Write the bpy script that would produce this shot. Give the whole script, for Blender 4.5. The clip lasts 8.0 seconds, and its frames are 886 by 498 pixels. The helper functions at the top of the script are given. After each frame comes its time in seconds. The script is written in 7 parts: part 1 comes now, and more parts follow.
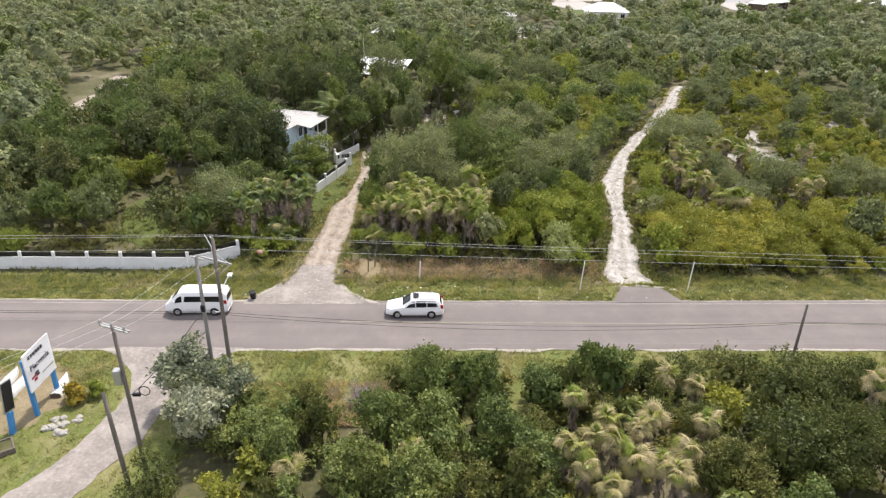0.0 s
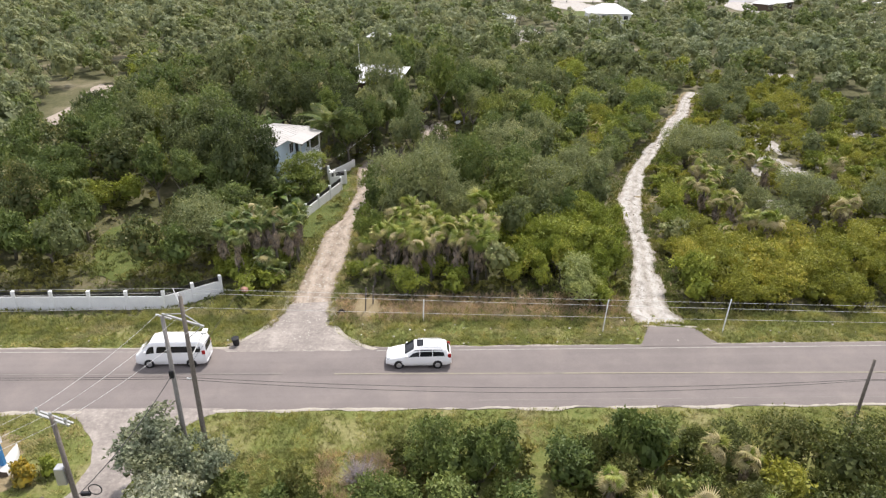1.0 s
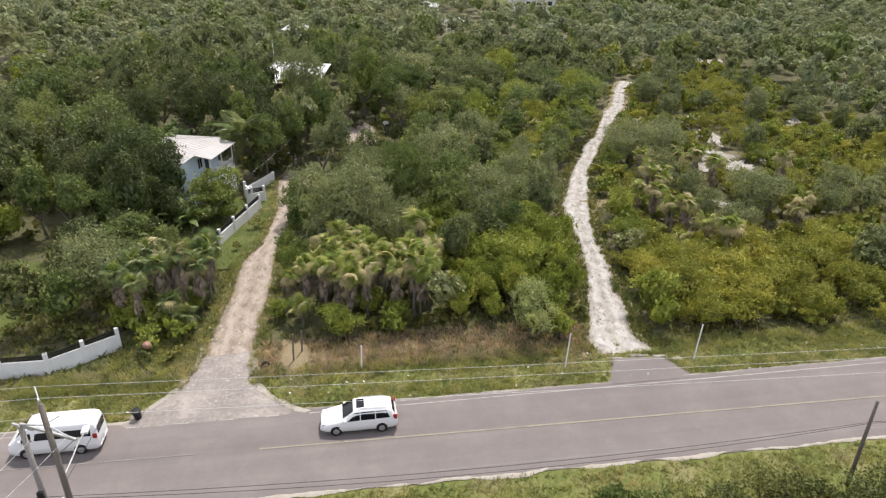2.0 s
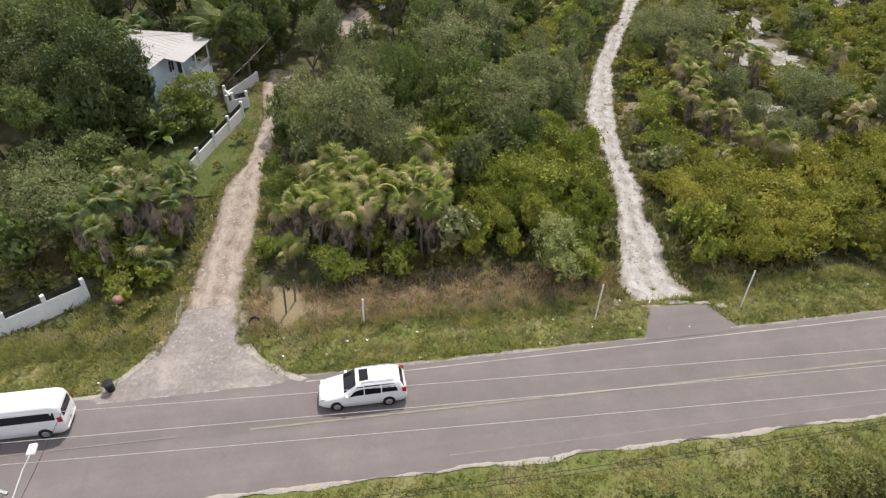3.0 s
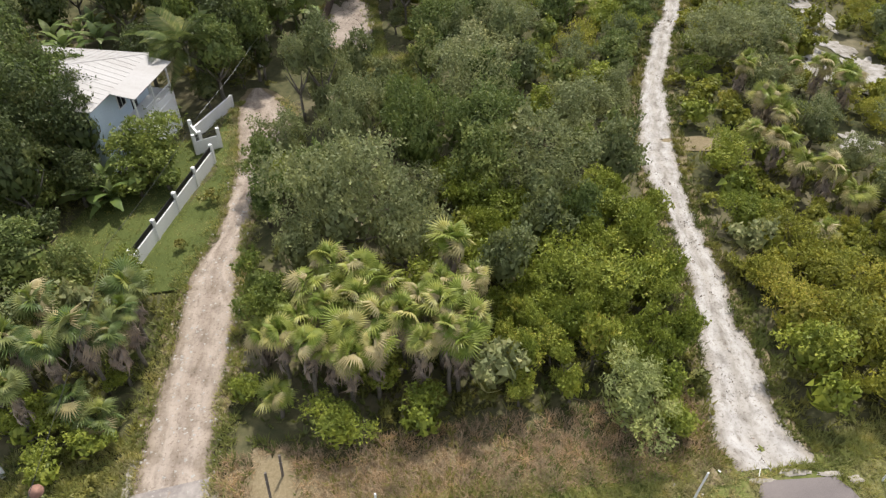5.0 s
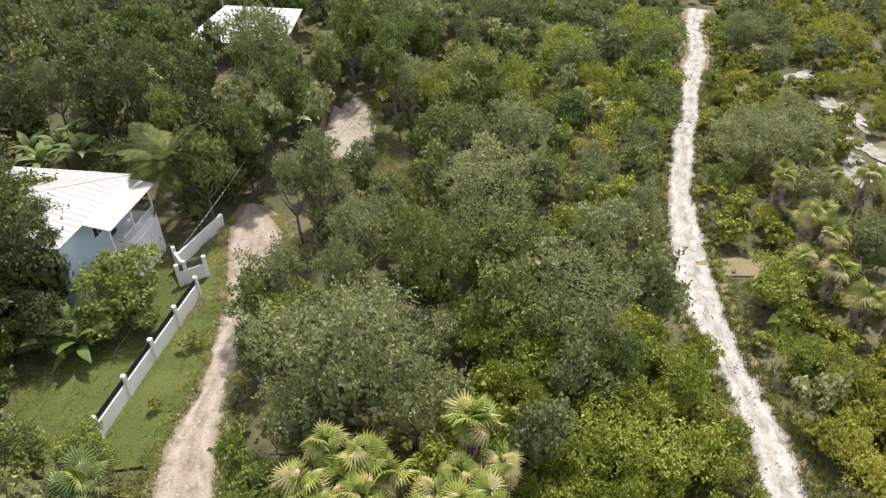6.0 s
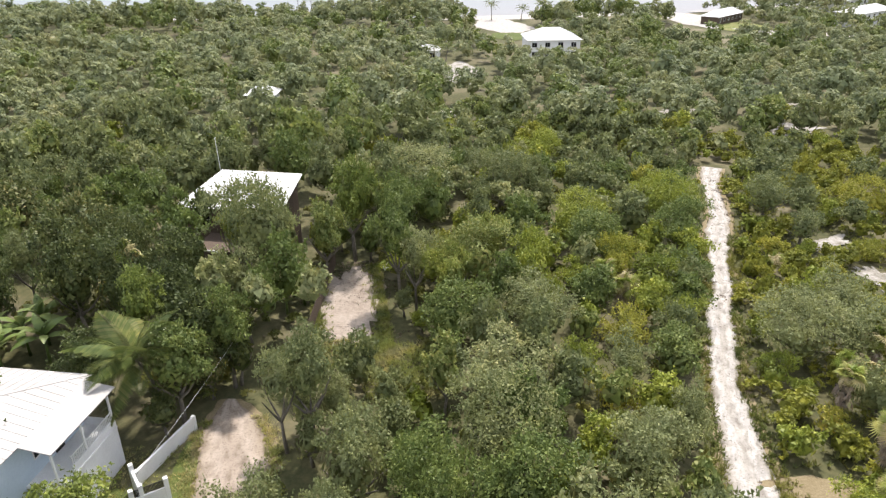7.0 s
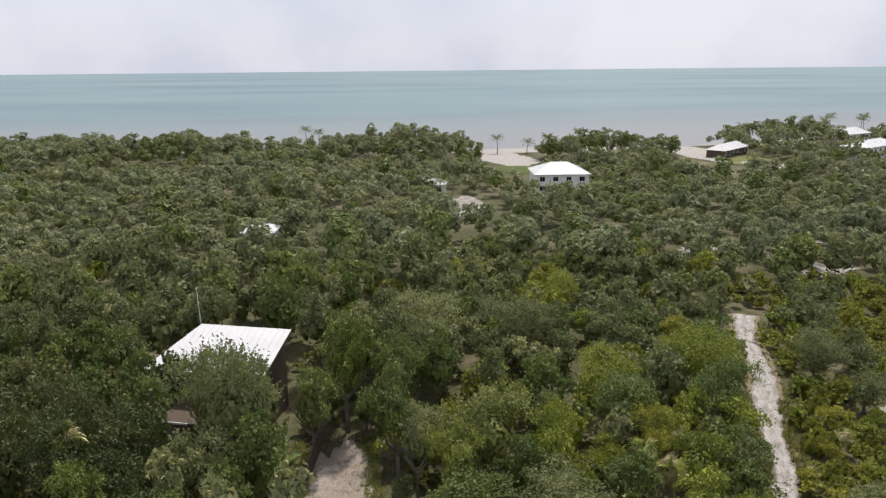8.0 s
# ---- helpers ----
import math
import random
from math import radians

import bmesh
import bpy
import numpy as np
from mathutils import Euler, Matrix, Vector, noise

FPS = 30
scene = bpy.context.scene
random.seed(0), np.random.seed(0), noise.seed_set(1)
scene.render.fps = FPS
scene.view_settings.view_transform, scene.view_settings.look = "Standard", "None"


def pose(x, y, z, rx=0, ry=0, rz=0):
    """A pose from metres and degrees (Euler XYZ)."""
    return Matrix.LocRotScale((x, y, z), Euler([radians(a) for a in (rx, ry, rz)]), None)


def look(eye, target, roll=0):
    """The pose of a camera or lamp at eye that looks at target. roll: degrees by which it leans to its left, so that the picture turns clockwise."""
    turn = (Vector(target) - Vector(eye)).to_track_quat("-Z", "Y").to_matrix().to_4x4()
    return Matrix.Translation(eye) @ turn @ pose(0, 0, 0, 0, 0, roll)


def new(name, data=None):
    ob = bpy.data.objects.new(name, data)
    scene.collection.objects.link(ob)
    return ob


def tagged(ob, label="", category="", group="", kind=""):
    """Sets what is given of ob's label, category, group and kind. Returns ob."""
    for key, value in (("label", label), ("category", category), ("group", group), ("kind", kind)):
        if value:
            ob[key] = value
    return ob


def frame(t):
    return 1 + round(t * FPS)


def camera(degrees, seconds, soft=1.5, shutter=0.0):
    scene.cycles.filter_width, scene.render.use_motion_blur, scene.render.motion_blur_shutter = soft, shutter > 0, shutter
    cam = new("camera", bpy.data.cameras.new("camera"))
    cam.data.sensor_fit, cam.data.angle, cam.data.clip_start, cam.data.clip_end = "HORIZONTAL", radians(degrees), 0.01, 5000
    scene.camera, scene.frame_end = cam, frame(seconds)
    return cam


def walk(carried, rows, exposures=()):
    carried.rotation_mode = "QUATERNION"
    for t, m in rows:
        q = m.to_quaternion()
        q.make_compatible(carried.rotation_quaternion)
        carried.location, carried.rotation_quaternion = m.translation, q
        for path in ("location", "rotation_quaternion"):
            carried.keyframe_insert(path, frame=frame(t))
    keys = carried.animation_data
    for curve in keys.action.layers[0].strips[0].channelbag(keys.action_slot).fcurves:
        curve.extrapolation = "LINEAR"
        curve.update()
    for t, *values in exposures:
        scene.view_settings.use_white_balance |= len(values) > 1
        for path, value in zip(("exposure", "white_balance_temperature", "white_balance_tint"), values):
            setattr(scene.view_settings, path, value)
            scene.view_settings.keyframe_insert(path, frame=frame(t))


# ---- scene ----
cam = camera(65.2, 8.0, soft=1.3)
PATH = [
    (0, (1.076, 2.282, 32.141), (1.141, 4.089, 31.285), 0.9),
    (0.5, (0.782, 6.168, 31.967), (0.844, 7.975, 31.112), 0.7),
    (1, (0.52, 10.186, 31.933), (0.594, 11.993, 31.078), 0.6),
    (1.5, (0.442, 14.431, 31.883), (0.691, 16.225, 31.034), 0.5),
    (1.7, (0.451, 16.218, 31.86), (0.72, 18.009, 31.011), 0.6),
    (2.8, (0.927, 26.183, 31.982), (1.179, 27.805, 30.84), -0.1),
    (3, (1.034, 27.997, 32.004), (1.278, 29.581, 30.807), -0.1),
    (3.5, (1.334, 32.687, 32.214), (1.563, 34.185, 30.908), -0.3),
    (4, (1.668, 37.13, 32.268), (1.895, 38.623, 30.957), -0.4),
    (4.2, (1.675, 38.862, 32.29), (1.906, 40.354, 30.979), -0.2),
    (5.3, (1.394, 48.017, 32.713), (1.645, 49.498, 31.392), -0.2),
    (5.5, (1.518, 49.718, 32.768), (1.771, 51.219, 31.471), -0.4),
    (6, (1.84, 53.857, 32.859), (2.11, 55.454, 31.686), -0.5),
    (6.5, (2.222, 58.198, 32.862), (2.508, 59.9, 31.85), -0.5),
    (7, (2.773, 62.717, 32.975), (3.072, 64.505, 32.13), -0.5),
    (7.5, (3.394, 67.483, 33.201), (3.703, 69.339, 32.523), -0.4),
    (8, (4.235, 72.283, 33.11), (4.541, 74.192, 32.598), -0.5),
]
walk(cam, [(t, look(eye, target, roll)) for t, eye, target, roll in PATH],
     exposures=[(0, 0.31, 6500, 14), (1.0, 0.26, 6500, 14), (1.7, 0.2, 6500, 14), (3.0, -0.04, 6500, 14), (4.0, -0.15, 6500, 14), (5.5, 0.28, 6500, 12), (6.0, 0.41, 6500, 12), (6.5, 0.58, 6500, 13), (7.0, 0.55, 6500, 14), (7.5, 0.25, 6500, 14), (8.0, -0.3, 6500, 14)])

# ---- light ----
SUN_EL, SUN_AZ = 62.0, 28.0   # elevation; azimuth from +y towards +x
world = bpy.data.worlds.new("sky")
scene.world = world
world.use_nodes = True
wn, wl = world.node_tree.nodes, world.node_tree.links
wn.clear()
w_out = wn.new("ShaderNodeOutputWorld")
w_bg = wn.new("ShaderNodeBackground")
w_sky = wn.new("ShaderNodeTexSky")
w_sky.sky_type, w_sky.sun_disc = "NISHITA", False
w_sky.sun_elevation, w_sky.sun_rotation = radians(SUN_EL), radians(SUN_AZ)
w_sky.air_density, w_sky.dust_density, w_sky.ozone_density = 1.0, 1.5, 1.0
w_mix = wn.new("ShaderNodeMix")
w_mix.data_type = "RGBA"
w_mix.inputs["Factor"].default_value = 0.86
w_cloud = wn.new("ShaderNodeTexNoise")
w_cloud.inputs["Scale"].default_value = 3.4
w_cloud.inputs["Detail"].default_value = 5.0
w_ramp = wn.new("ShaderNodeValToRGB")
w_ramp.color_ramp.elements[0].position, w_ramp.color_ramp.elements[1].position = 0.36, 0.64
w_ramp.color_ramp.elements[0].color = (8.1, 8.8, 10.1, 1)
w_ramp.color_ramp.elements[1].color = (10.6, 11.0, 11.8, 1)
wl.new(w_cloud.outputs["Fac"], w_ramp.inputs["Fac"])
wl.new(w_sky.outputs["Color"], w_mix.inputs["A"])
wl.new(w_ramp.outputs["Color"], w_mix.inputs["B"])
wl.new(w_mix.outputs["Result"], w_bg.inputs["Color"])
w_bg.inputs["Strength"].default_value = 0.1
wl.new(w_bg.outputs["Background"], w_out.inputs["Surface"])

sun_data = bpy.data.lights.new("sun", "SUN")
sun_data.energy, sun_data.angle, sun_data.color = 4.6, radians(3.0), (1.0, 0.95, 0.86)
sun = new("sun", sun_data)
_el, _az = radians(SUN_EL), radians(SUN_AZ)
SUN_WAY = Vector((math.cos(_el) * math.sin(_az), math.cos(_el) * math.cos(_az), math.sin(_el)))
sun.matrix_world = look(SUN_WAY * 300, (0, 0, 0))

# ---- materials ----
def principled(name, rough=0.8):
    m = bpy.data.materials.new(name)
    m.use_nodes = True
    nt = m.node_tree
    bsdf = nt.nodes["Principled BSDF"]
    bsdf.inputs["Roughness"].default_value = rough
    bsdf.inputs["Specular IOR Level"].default_value = 0.3
    return m, nt, bsdf


def ramp_node(nt, stops):
    r = nt.nodes.new("ShaderNodeValToRGB")
    el = r.color_ramp.elements
    while len(el) < len(stops):
        el.new(0.5)
    for e, (p, c) in zip(el, stops):
        e.position, e.color = p, (*c, 1)
    return r


def noise_node(nt, scale, detail=4.0, rough=0.6, coord="Object", stretch=None):
    tc = nt.nodes.new("ShaderNodeTexCoord")
    n = nt.nodes.new("ShaderNodeTexNoise")
    n.inputs["Scale"].default_value, n.inputs["Detail"].default_value = scale, detail
    n.inputs["Roughness"].default_value = rough
    if stretch:
        mp = nt.nodes.new("ShaderNodeMapping")
        mp.inputs["Scale"].default_value = stretch
        nt.links.new(tc.outputs[coord], mp.inputs["Vector"])
        nt.links.new(mp.outputs["Vector"], n.inputs["Vector"])
    else:
        nt.links.new(tc.outputs[coord], n.inputs["Vector"])
    return n


def mixc(nt, fac, a, b, mode="MIX"):
    m = nt.nodes.new("ShaderNodeMix")
    m.data_type, m.blend_type = "RGBA", mode
    for s, v in (("Factor", fac), ("A", a), ("B", b)):
        if hasattr(v, "is_linked"):
            nt.links.new(v, m.inputs[s])
        elif s == "Factor":
            m.inputs[s].default_value = v
        else:
            m.inputs[s].default_value = (*v, 1)
    return m.outputs["Result"]


def bump(nt, bsdf, height, strength, dist):
    b = nt.nodes.new("ShaderNodeBump")
    b.inputs["Strength"].default_value, b.inputs["Distance"].default_value = strength, dist
    nt.links.new(height, b.inputs["Height"])
    nt.links.new(b.outputs["Normal"], bsdf.inputs["Normal"])


def surface(name, big, fine, big_scale, fine_scale, fac=0.5, rough=0.85, bump_s=0.4, bump_d=0.02, metal=0.0, stretch=None):
    """Two-scale mottled surface: big stains under fine grain."""
    m, nt, bsdf = principled(name, rough)
    n1 = noise_node(nt, big_scale, 6, 0.6, stretch=stretch)
    r1 = ramp_node(nt, big)
    nt.links.new(n1.outputs["Fac"], r1.inputs["Fac"])
    n2 = noise_node(nt, fine_scale, 5, 0.7)
    r2 = ramp_node(nt, fine)
    nt.links.new(n2.outputs["Fac"], r2.inputs["Fac"])
    nt.links.new(mixc(nt, fac, r1.outputs["Color"], r2.outputs["Color"]), bsdf.inputs["Base Color"])
    bsdf.inputs["Metallic"].default_value = metal
    if bump_s:
        bump(nt, bsdf, n2.outputs["Fac"], bump_s, bump_d)
    return m


def plain(name, c, rough=0.6, metal=0.0, var=0.15, scale=3.0):
    """One paint with slight wear."""
    m, nt, bsdf = principled(name, rough)
    n = noise_node(nt, scale, 6, 0.65)
    lo = tuple(v * (1 - var) for v in c)
    r = ramp_node(nt, [(0.3, lo), (0.7, c)])
    nt.links.new(n.outputs["Fac"], r.inputs["Fac"])
    nt.links.new(r.outputs["Color"], bsdf.inputs["Base Color"])
    bsdf.inputs["Metallic"].default_value = metal
    return m


def foliage(name, stops, region=None, trans=0.25, rough=0.55, island=0.55, region_scale=0.25):
    """Leaves: hue varies leaf by leaf, plant by plant and over the ground."""
    m, nt, bsdf = principled(name, rough)
    bsdf.inputs["Specular IOR Level"].default_value = 0.3
    geo = nt.nodes.new("ShaderNodeNewGeometry")
    info = nt.nodes.new("ShaderNodeObjectInfo")
    add = nt.nodes.new("ShaderNodeMath")
    add.operation = "MULTIPLY_ADD"
    nt.links.new(geo.outputs["Random Per Island"], add.inputs[0])
    add.inputs[1].default_value = island
    mul = nt.nodes.new("ShaderNodeMath")
    mul.operation = "MULTIPLY"
    nt.links.new(info.outputs["Random"], mul.inputs[0])
    mul.inputs[1].default_value = 1 - island
    nt.links.new(mul.outputs[0], add.inputs[2])
    r = ramp_node(nt, stops)
    nt.links.new(add.outputs[0], r.inputs["Fac"])
    col = r.outputs["Color"]
    if region:
        n = noise_node(nt, region_scale, 3, 0.6)
        rr = ramp_node(nt, region)
        nt.links.new(n.outputs["Fac"], rr.inputs["Fac"])
        col = mixc(nt, 0.6, col, rr.outputs["Color"])
    drift = noise_node(nt, 0.75, 3, 0.6)
    dr = ramp_node(nt, [(0.34, (0.8, 0.84, 0.97)), (0.5, (1.11, 1.1, 1.22)), (0.66, (1.42, 1.33, 1.3))])
    nt.links.new(drift.outputs["Fac"], dr.inputs["Fac"])
    col = mixc(nt, 1.0, col, dr.outputs["Color"], "MULTIPLY")
    nt.links.new(col, bsdf.inputs["Base Color"])
    tr = nt.nodes.new("ShaderNodeBsdfTranslucent")
    nt.links.new(col, tr.inputs["Color"])
    mx = nt.nodes.new("ShaderNodeMixShader")
    mx.inputs["Fac"].default_value = trans
    nt.links.new(bsdf.outputs["BSDF"], mx.inputs[1])
    nt.links.new(tr.outputs["BSDF"], mx.inputs[2])
    nt.links.new(mx.outputs["Shader"], nt.nodes["Material Output"].inputs["Surface"])
    return m


M_GROUND = surface("undergrowth_soil", [(0.35, (0.05, 0.055, 0.022)), (0.5, (0.09, 0.085, 0.04)), (0.62, (0.2, 0.165, 0.11)), (0.72, (0.34, 0.3, 0.23))],
                   [(0.35, (0.035, 0.045, 0.015)), (0.65, (0.12, 0.11, 0.05))], 0.09, 1.6, 0.55, 0.95, 0.6, 0.08)
M_GRASSBED = surface("verge_grass", [(0.38, (0.0846, 0.114, 0.0247)), (0.5, (0.127, 0.146, 0.037)), (0.58, (0.193, 0.176, 0.0741)), (0.7, (0.302, 0.26, 0.148))],
                     [(0.35, (0.0544, 0.078, 0.0173)), (0.5, (0.14, 0.15, 0.0432)), (0.7, (0.242, 0.215, 0.0988))], 0.28, 4.0, 0.5, 0.95, 0.8, 0.06)
M_DRY = surface("dry_verge", [(0.3, (0.166, 0.127, 0.068)), (0.6, (0.248, 0.198, 0.121)), (0.75, (0.373, 0.317, 0.227))],
                [(0.35, (0.116, 0.095, 0.0454)), (0.65, (0.274, 0.222, 0.137))], 0.6, 7.0, 0.5, 0.95, 0.7, 0.05)
M_LAWN = surface("lawn_grass", [(0.35, (0.0491, 0.0706, 0.0157)), (0.65, (0.107, 0.126, 0.0313))],
                 [(0.35, (0.0392, 0.0627, 0.0118)), (0.65, (0.118, 0.133, 0.0354))], 0.3, 6.0, 0.5, 0.95, 0.6, 0.04)
M_ASPHALT, nt, bs = principled("worn_asphalt", 0.85)
n1 = noise_node(nt, 0.55, 4, 0.55, stretch=(0.03, 1.0, 1.0))    # wheel-worn bands along the road
r1 = ramp_node(nt, [(0.32, (0.118, 0.102, 0.097)), (0.5, (0.162, 0.14, 0.133)), (0.68, (0.208, 0.181, 0.17))])
nt.links.new(n1.outputs["Fac"], r1.inputs["Fac"])
n2 = noise_node(nt, 0.3, 7, 0.7)                                 # dust and patches
r2 = ramp_node(nt, [(0.36, (0.125, 0.109, 0.104)), (0.52, (0.165, 0.143, 0.135)), (0.7, (0.245, 0.208, 0.185))])
nt.links.new(n2.outputs["Fac"], r2.inputs["Fac"])
n3 = noise_node(nt, 16.0, 4, 0.75)                               # stone grain
r3 = ramp_node(nt, [(0.35, (0.1, 0.087, 0.083)), (0.65, (0.225, 0.2, 0.19))])
nt.links.new(n3.outputs["Fac"], r3.inputs["Fac"])
nt.links.new(mixc(nt, 0.3, mixc(nt, 0.45, r1.outputs["Color"], r2.outputs["Color"]), r3.outputs["Color"]), bs.inputs["Base Color"])
bump(nt, bs, n3.outputs["Fac"], 0.3, 0.012)
M_ASPHALT2 = surface("dusty_asphalt", [(0.33, (0.165, 0.145, 0.133)), (0.5, (0.24, 0.212, 0.192)), (0.66, (0.4, 0.36, 0.322))],
                     [(0.35, (0.155, 0.136, 0.125)), (0.55, (0.255, 0.228, 0.207)), (0.7, (0.4, 0.364, 0.328))], 0.4, 4.0, 0.5, 0.9, 0.4, 0.02)
M_DIRT = surface("packed_dirt", [(0.3, (0.2, 0.158, 0.125)), (0.5, (0.3, 0.252, 0.21)), (0.7, (0.4, 0.352, 0.305))],
                 [(0.33, (0.17, 0.135, 0.105)), (0.5, (0.31, 0.262, 0.22)), (0.68, (0.41, 0.365, 0.315))], 0.35, 3.0, 0.5, 0.95, 0.6, 0.05)
M_SAND = surface("white_sand", [(0.3, (0.166, 0.141, 0.112)), (0.4, (0.298, 0.273, 0.24)), (0.55, (0.414, 0.393, 0.369)), (0.7, (0.447, 0.431, 0.41))],
                 [(0.36, (0.141, 0.121, 0.0957)), (0.46, (0.348, 0.323, 0.29)), (0.7, (0.447, 0.431, 0.414))], 0.8, 3.6, 0.5, 0.95, 0.7, 0.07)
def rutted(name, rut, ridge, edge, speck, rough=0.95):
    """A track worn by wheels: two pale ruts, a littered ridge between them and dirty edges."""
    m, nt, bsdf = principled(name, rough)
    tc = nt.nodes.new("ShaderNodeTexCoord")
    sep = nt.nodes.new("ShaderNodeSeparateXYZ")
    nt.links.new(tc.outputs["UV"], sep.inputs["Vector"])
    sway = noise_node(nt, 0.35, 4, 0.65)
    u = nt.nodes.new("ShaderNodeMath")
    u.operation = "MULTIPLY_ADD"
    nt.links.new(sway.outputs["Fac"], u.inputs[0])
    u.inputs[1].default_value = 0.5
    nt.links.new(sep.outputs["X"], u.inputs[2])
    shift = nt.nodes.new("ShaderNodeMath")
    shift.operation = "SUBTRACT"
    nt.links.new(u.outputs[0], shift.inputs[0])
    shift.inputs[1].default_value = 0.25
    r = ramp_node(nt, [(0.02, edge), (0.16, tuple(0.5 * p + 0.5 * q for p, q in zip(edge, rut))), (0.3, rut), (0.42, tuple(0.4 * p + 0.6 * q for p, q in zip(rut, ridge))), (0.5, ridge), (0.6, tuple(0.4 * p + 0.6 * q for p, q in zip(rut, ridge))), (0.72, rut), (0.88, tuple(0.5 * p + 0.5 * q for p, q in zip(edge, rut))), (0.98, edge)])
    nt.links.new(shift.outputs[0], r.inputs["Fac"])
    big = noise_node(nt, 0.7, 6, 0.65)
    rb = ramp_node(nt, [(0.32, (0.72, 0.71, 0.7)), (0.5, (1.0, 1.0, 1.0)), (0.7, (1.1, 1.1, 1.1))])
    nt.links.new(big.outputs["Fac"], rb.inputs["Fac"])
    fine = noise_node(nt, 5.5, 5, 0.75)
    rf = ramp_node(nt, [(0.36, speck), (0.45, (1.0, 1.0, 1.0)), (0.72, (1.08, 1.08, 1.08))])
    nt.links.new(fine.outputs["Fac"], rf.inputs["Fac"])
    mp = nt.nodes.new("ShaderNodeMapping")
    mp.inputs["Scale"].default_value = (5.5, 0.45, 1.0)
    streak = nt.nodes.new("ShaderNodeTexNoise")   # scuffs drawn out along the track
    streak.inputs["Scale"].default_value, streak.inputs["Detail"].default_value = 1.6, 5.0
    nt.links.new(tc.outputs["UV"], mp.inputs["Vector"])
    nt.links.new(mp.outputs["Vector"], streak.inputs["Vector"])
    rs = ramp_node(nt, [(0.34, (0.74, 0.72, 0.69)), (0.5, (1.0, 1.0, 1.0)), (0.68, (1.1, 1.1, 1.1))])
    nt.links.new(streak.outputs["Fac"], rs.inputs["Fac"])
    worn = mixc(nt, 1.0, r.outputs["Color"], rs.outputs["Color"], "MULTIPLY")
    col = mixc(nt, 1.0, mixc(nt, 1.0, worn, rb.outputs["Color"], "MULTIPLY"), rf.outputs["Color"], "MULTIPLY")
    nt.links.new(col, bsdf.inputs["Base Color"])
    bump(nt, bsdf, fine.outputs["Fac"], 0.6, 0.06)
    return m


M_SANDTRACK = rutted("white_sand_track", (0.405, 0.388, 0.366), (0.33, 0.307, 0.275), (0.25, 0.22, 0.18), (0.6, 0.56, 0.51))
M_DIRTTRACK = rutted("packed_dirt_track", (0.345, 0.292, 0.243), (0.265, 0.218, 0.176), (0.2, 0.16, 0.115), (0.68, 0.64, 0.6))
M_PATCH = surface("littered_sand", [(0.36, (0.11, 0.1, 0.065)), (0.47, (0.22, 0.2, 0.165)), (0.56, (0.37, 0.35, 0.325)), (0.7, (0.44, 0.425, 0.405))],
                  [(0.36, (0.13, 0.115, 0.085)), (0.5, (0.3, 0.28, 0.25)), (0.68, (0.43, 0.415, 0.39))], 0.55, 2.6, 0.45, 0.95, 0.7, 0.07)
M_PALEEDGE = surface("pale_shoulder", [(0.3, (0.279, 0.248, 0.205)), (0.7, (0.409, 0.372, 0.322))],
                     [(0.35, (0.223, 0.205, 0.167)), (0.65, (0.384, 0.353, 0.31))], 1.2, 8.0, 0.5, 0.95, 0.4, 0.02)
M_LINE = surface("worn_road_paint", [(0.35, (0.177, 0.163, 0.15)), (0.55, (0.374, 0.36, 0.326))],
                 [(0.35, (0.204, 0.19, 0.17)), (0.65, (0.408, 0.394, 0.354))], 1.2, 12.0, 0.5, 0.7, 0.1, 0.005)
M_CLINE = surface("faded_yellow_paint", [(0.3, (0.136, 0.126, 0.112)), (0.6, (0.286, 0.258, 0.184))],
                  [(0.35, (0.143, 0.129, 0.116)), (0.65, (0.272, 0.245, 0.177))], 0.8, 12.0, 0.5, 0.75, 0.1, 0.005)
M_FAINT = surface("ghost_of_paint", [(0.4, (0.15, 0.138, 0.132)), (0.65, (0.27, 0.25, 0.22))],
                  [(0.35, (0.15, 0.138, 0.13)), (0.65, (0.26, 0.24, 0.21))], 0.8, 12.0, 0.5, 0.8, 0.1, 0.005)
M_WHITEWALL = surface("white_painted_block", [(0.3, (0.66, 0.66, 0.66)), (0.65, (0.8, 0.8, 0.8))],
                      [(0.35, (0.62, 0.62, 0.6)), (0.6, (0.8, 0.8, 0.79))], 0.8, 9.0, 0.4, 0.8, 0.15, 0.01)
M_ROOF = surface("white_sheet_metal", [(0.3, (0.302, 0.281, 0.252)), (0.5, (0.386, 0.37, 0.349)), (0.7, (0.42, 0.407, 0.391))],
                 [(0.35, (0.336, 0.319, 0.298)), (0.65, (0.42, 0.407, 0.395))], 0.5, 4.0, 0.4, 0.5, 0.1, 0.01, stretch=(0.25, 1.0, 1.0))
M_ROOF2 = surface("bright_white_sheet_metal", [(0.3, (0.56, 0.56, 0.55)), (0.7, (0.68, 0.68, 0.68))],
                  [(0.35, (0.55, 0.55, 0.54)), (0.65, (0.68, 0.68, 0.68))], 0.35, 4.0, 0.4, 0.5, 0.1, 0.01)
M_BLUEWALL = surface("pale_blue_render", [(0.3, (0.5, 0.6, 0.68)), (0.7, (0.62, 0.72, 0.8))],
                     [(0.35, (0.5, 0.6, 0.67)), (0.65, (0.64, 0.73, 0.8))], 0.5, 6.0, 0.4, 0.8, 0.15, 0.01)
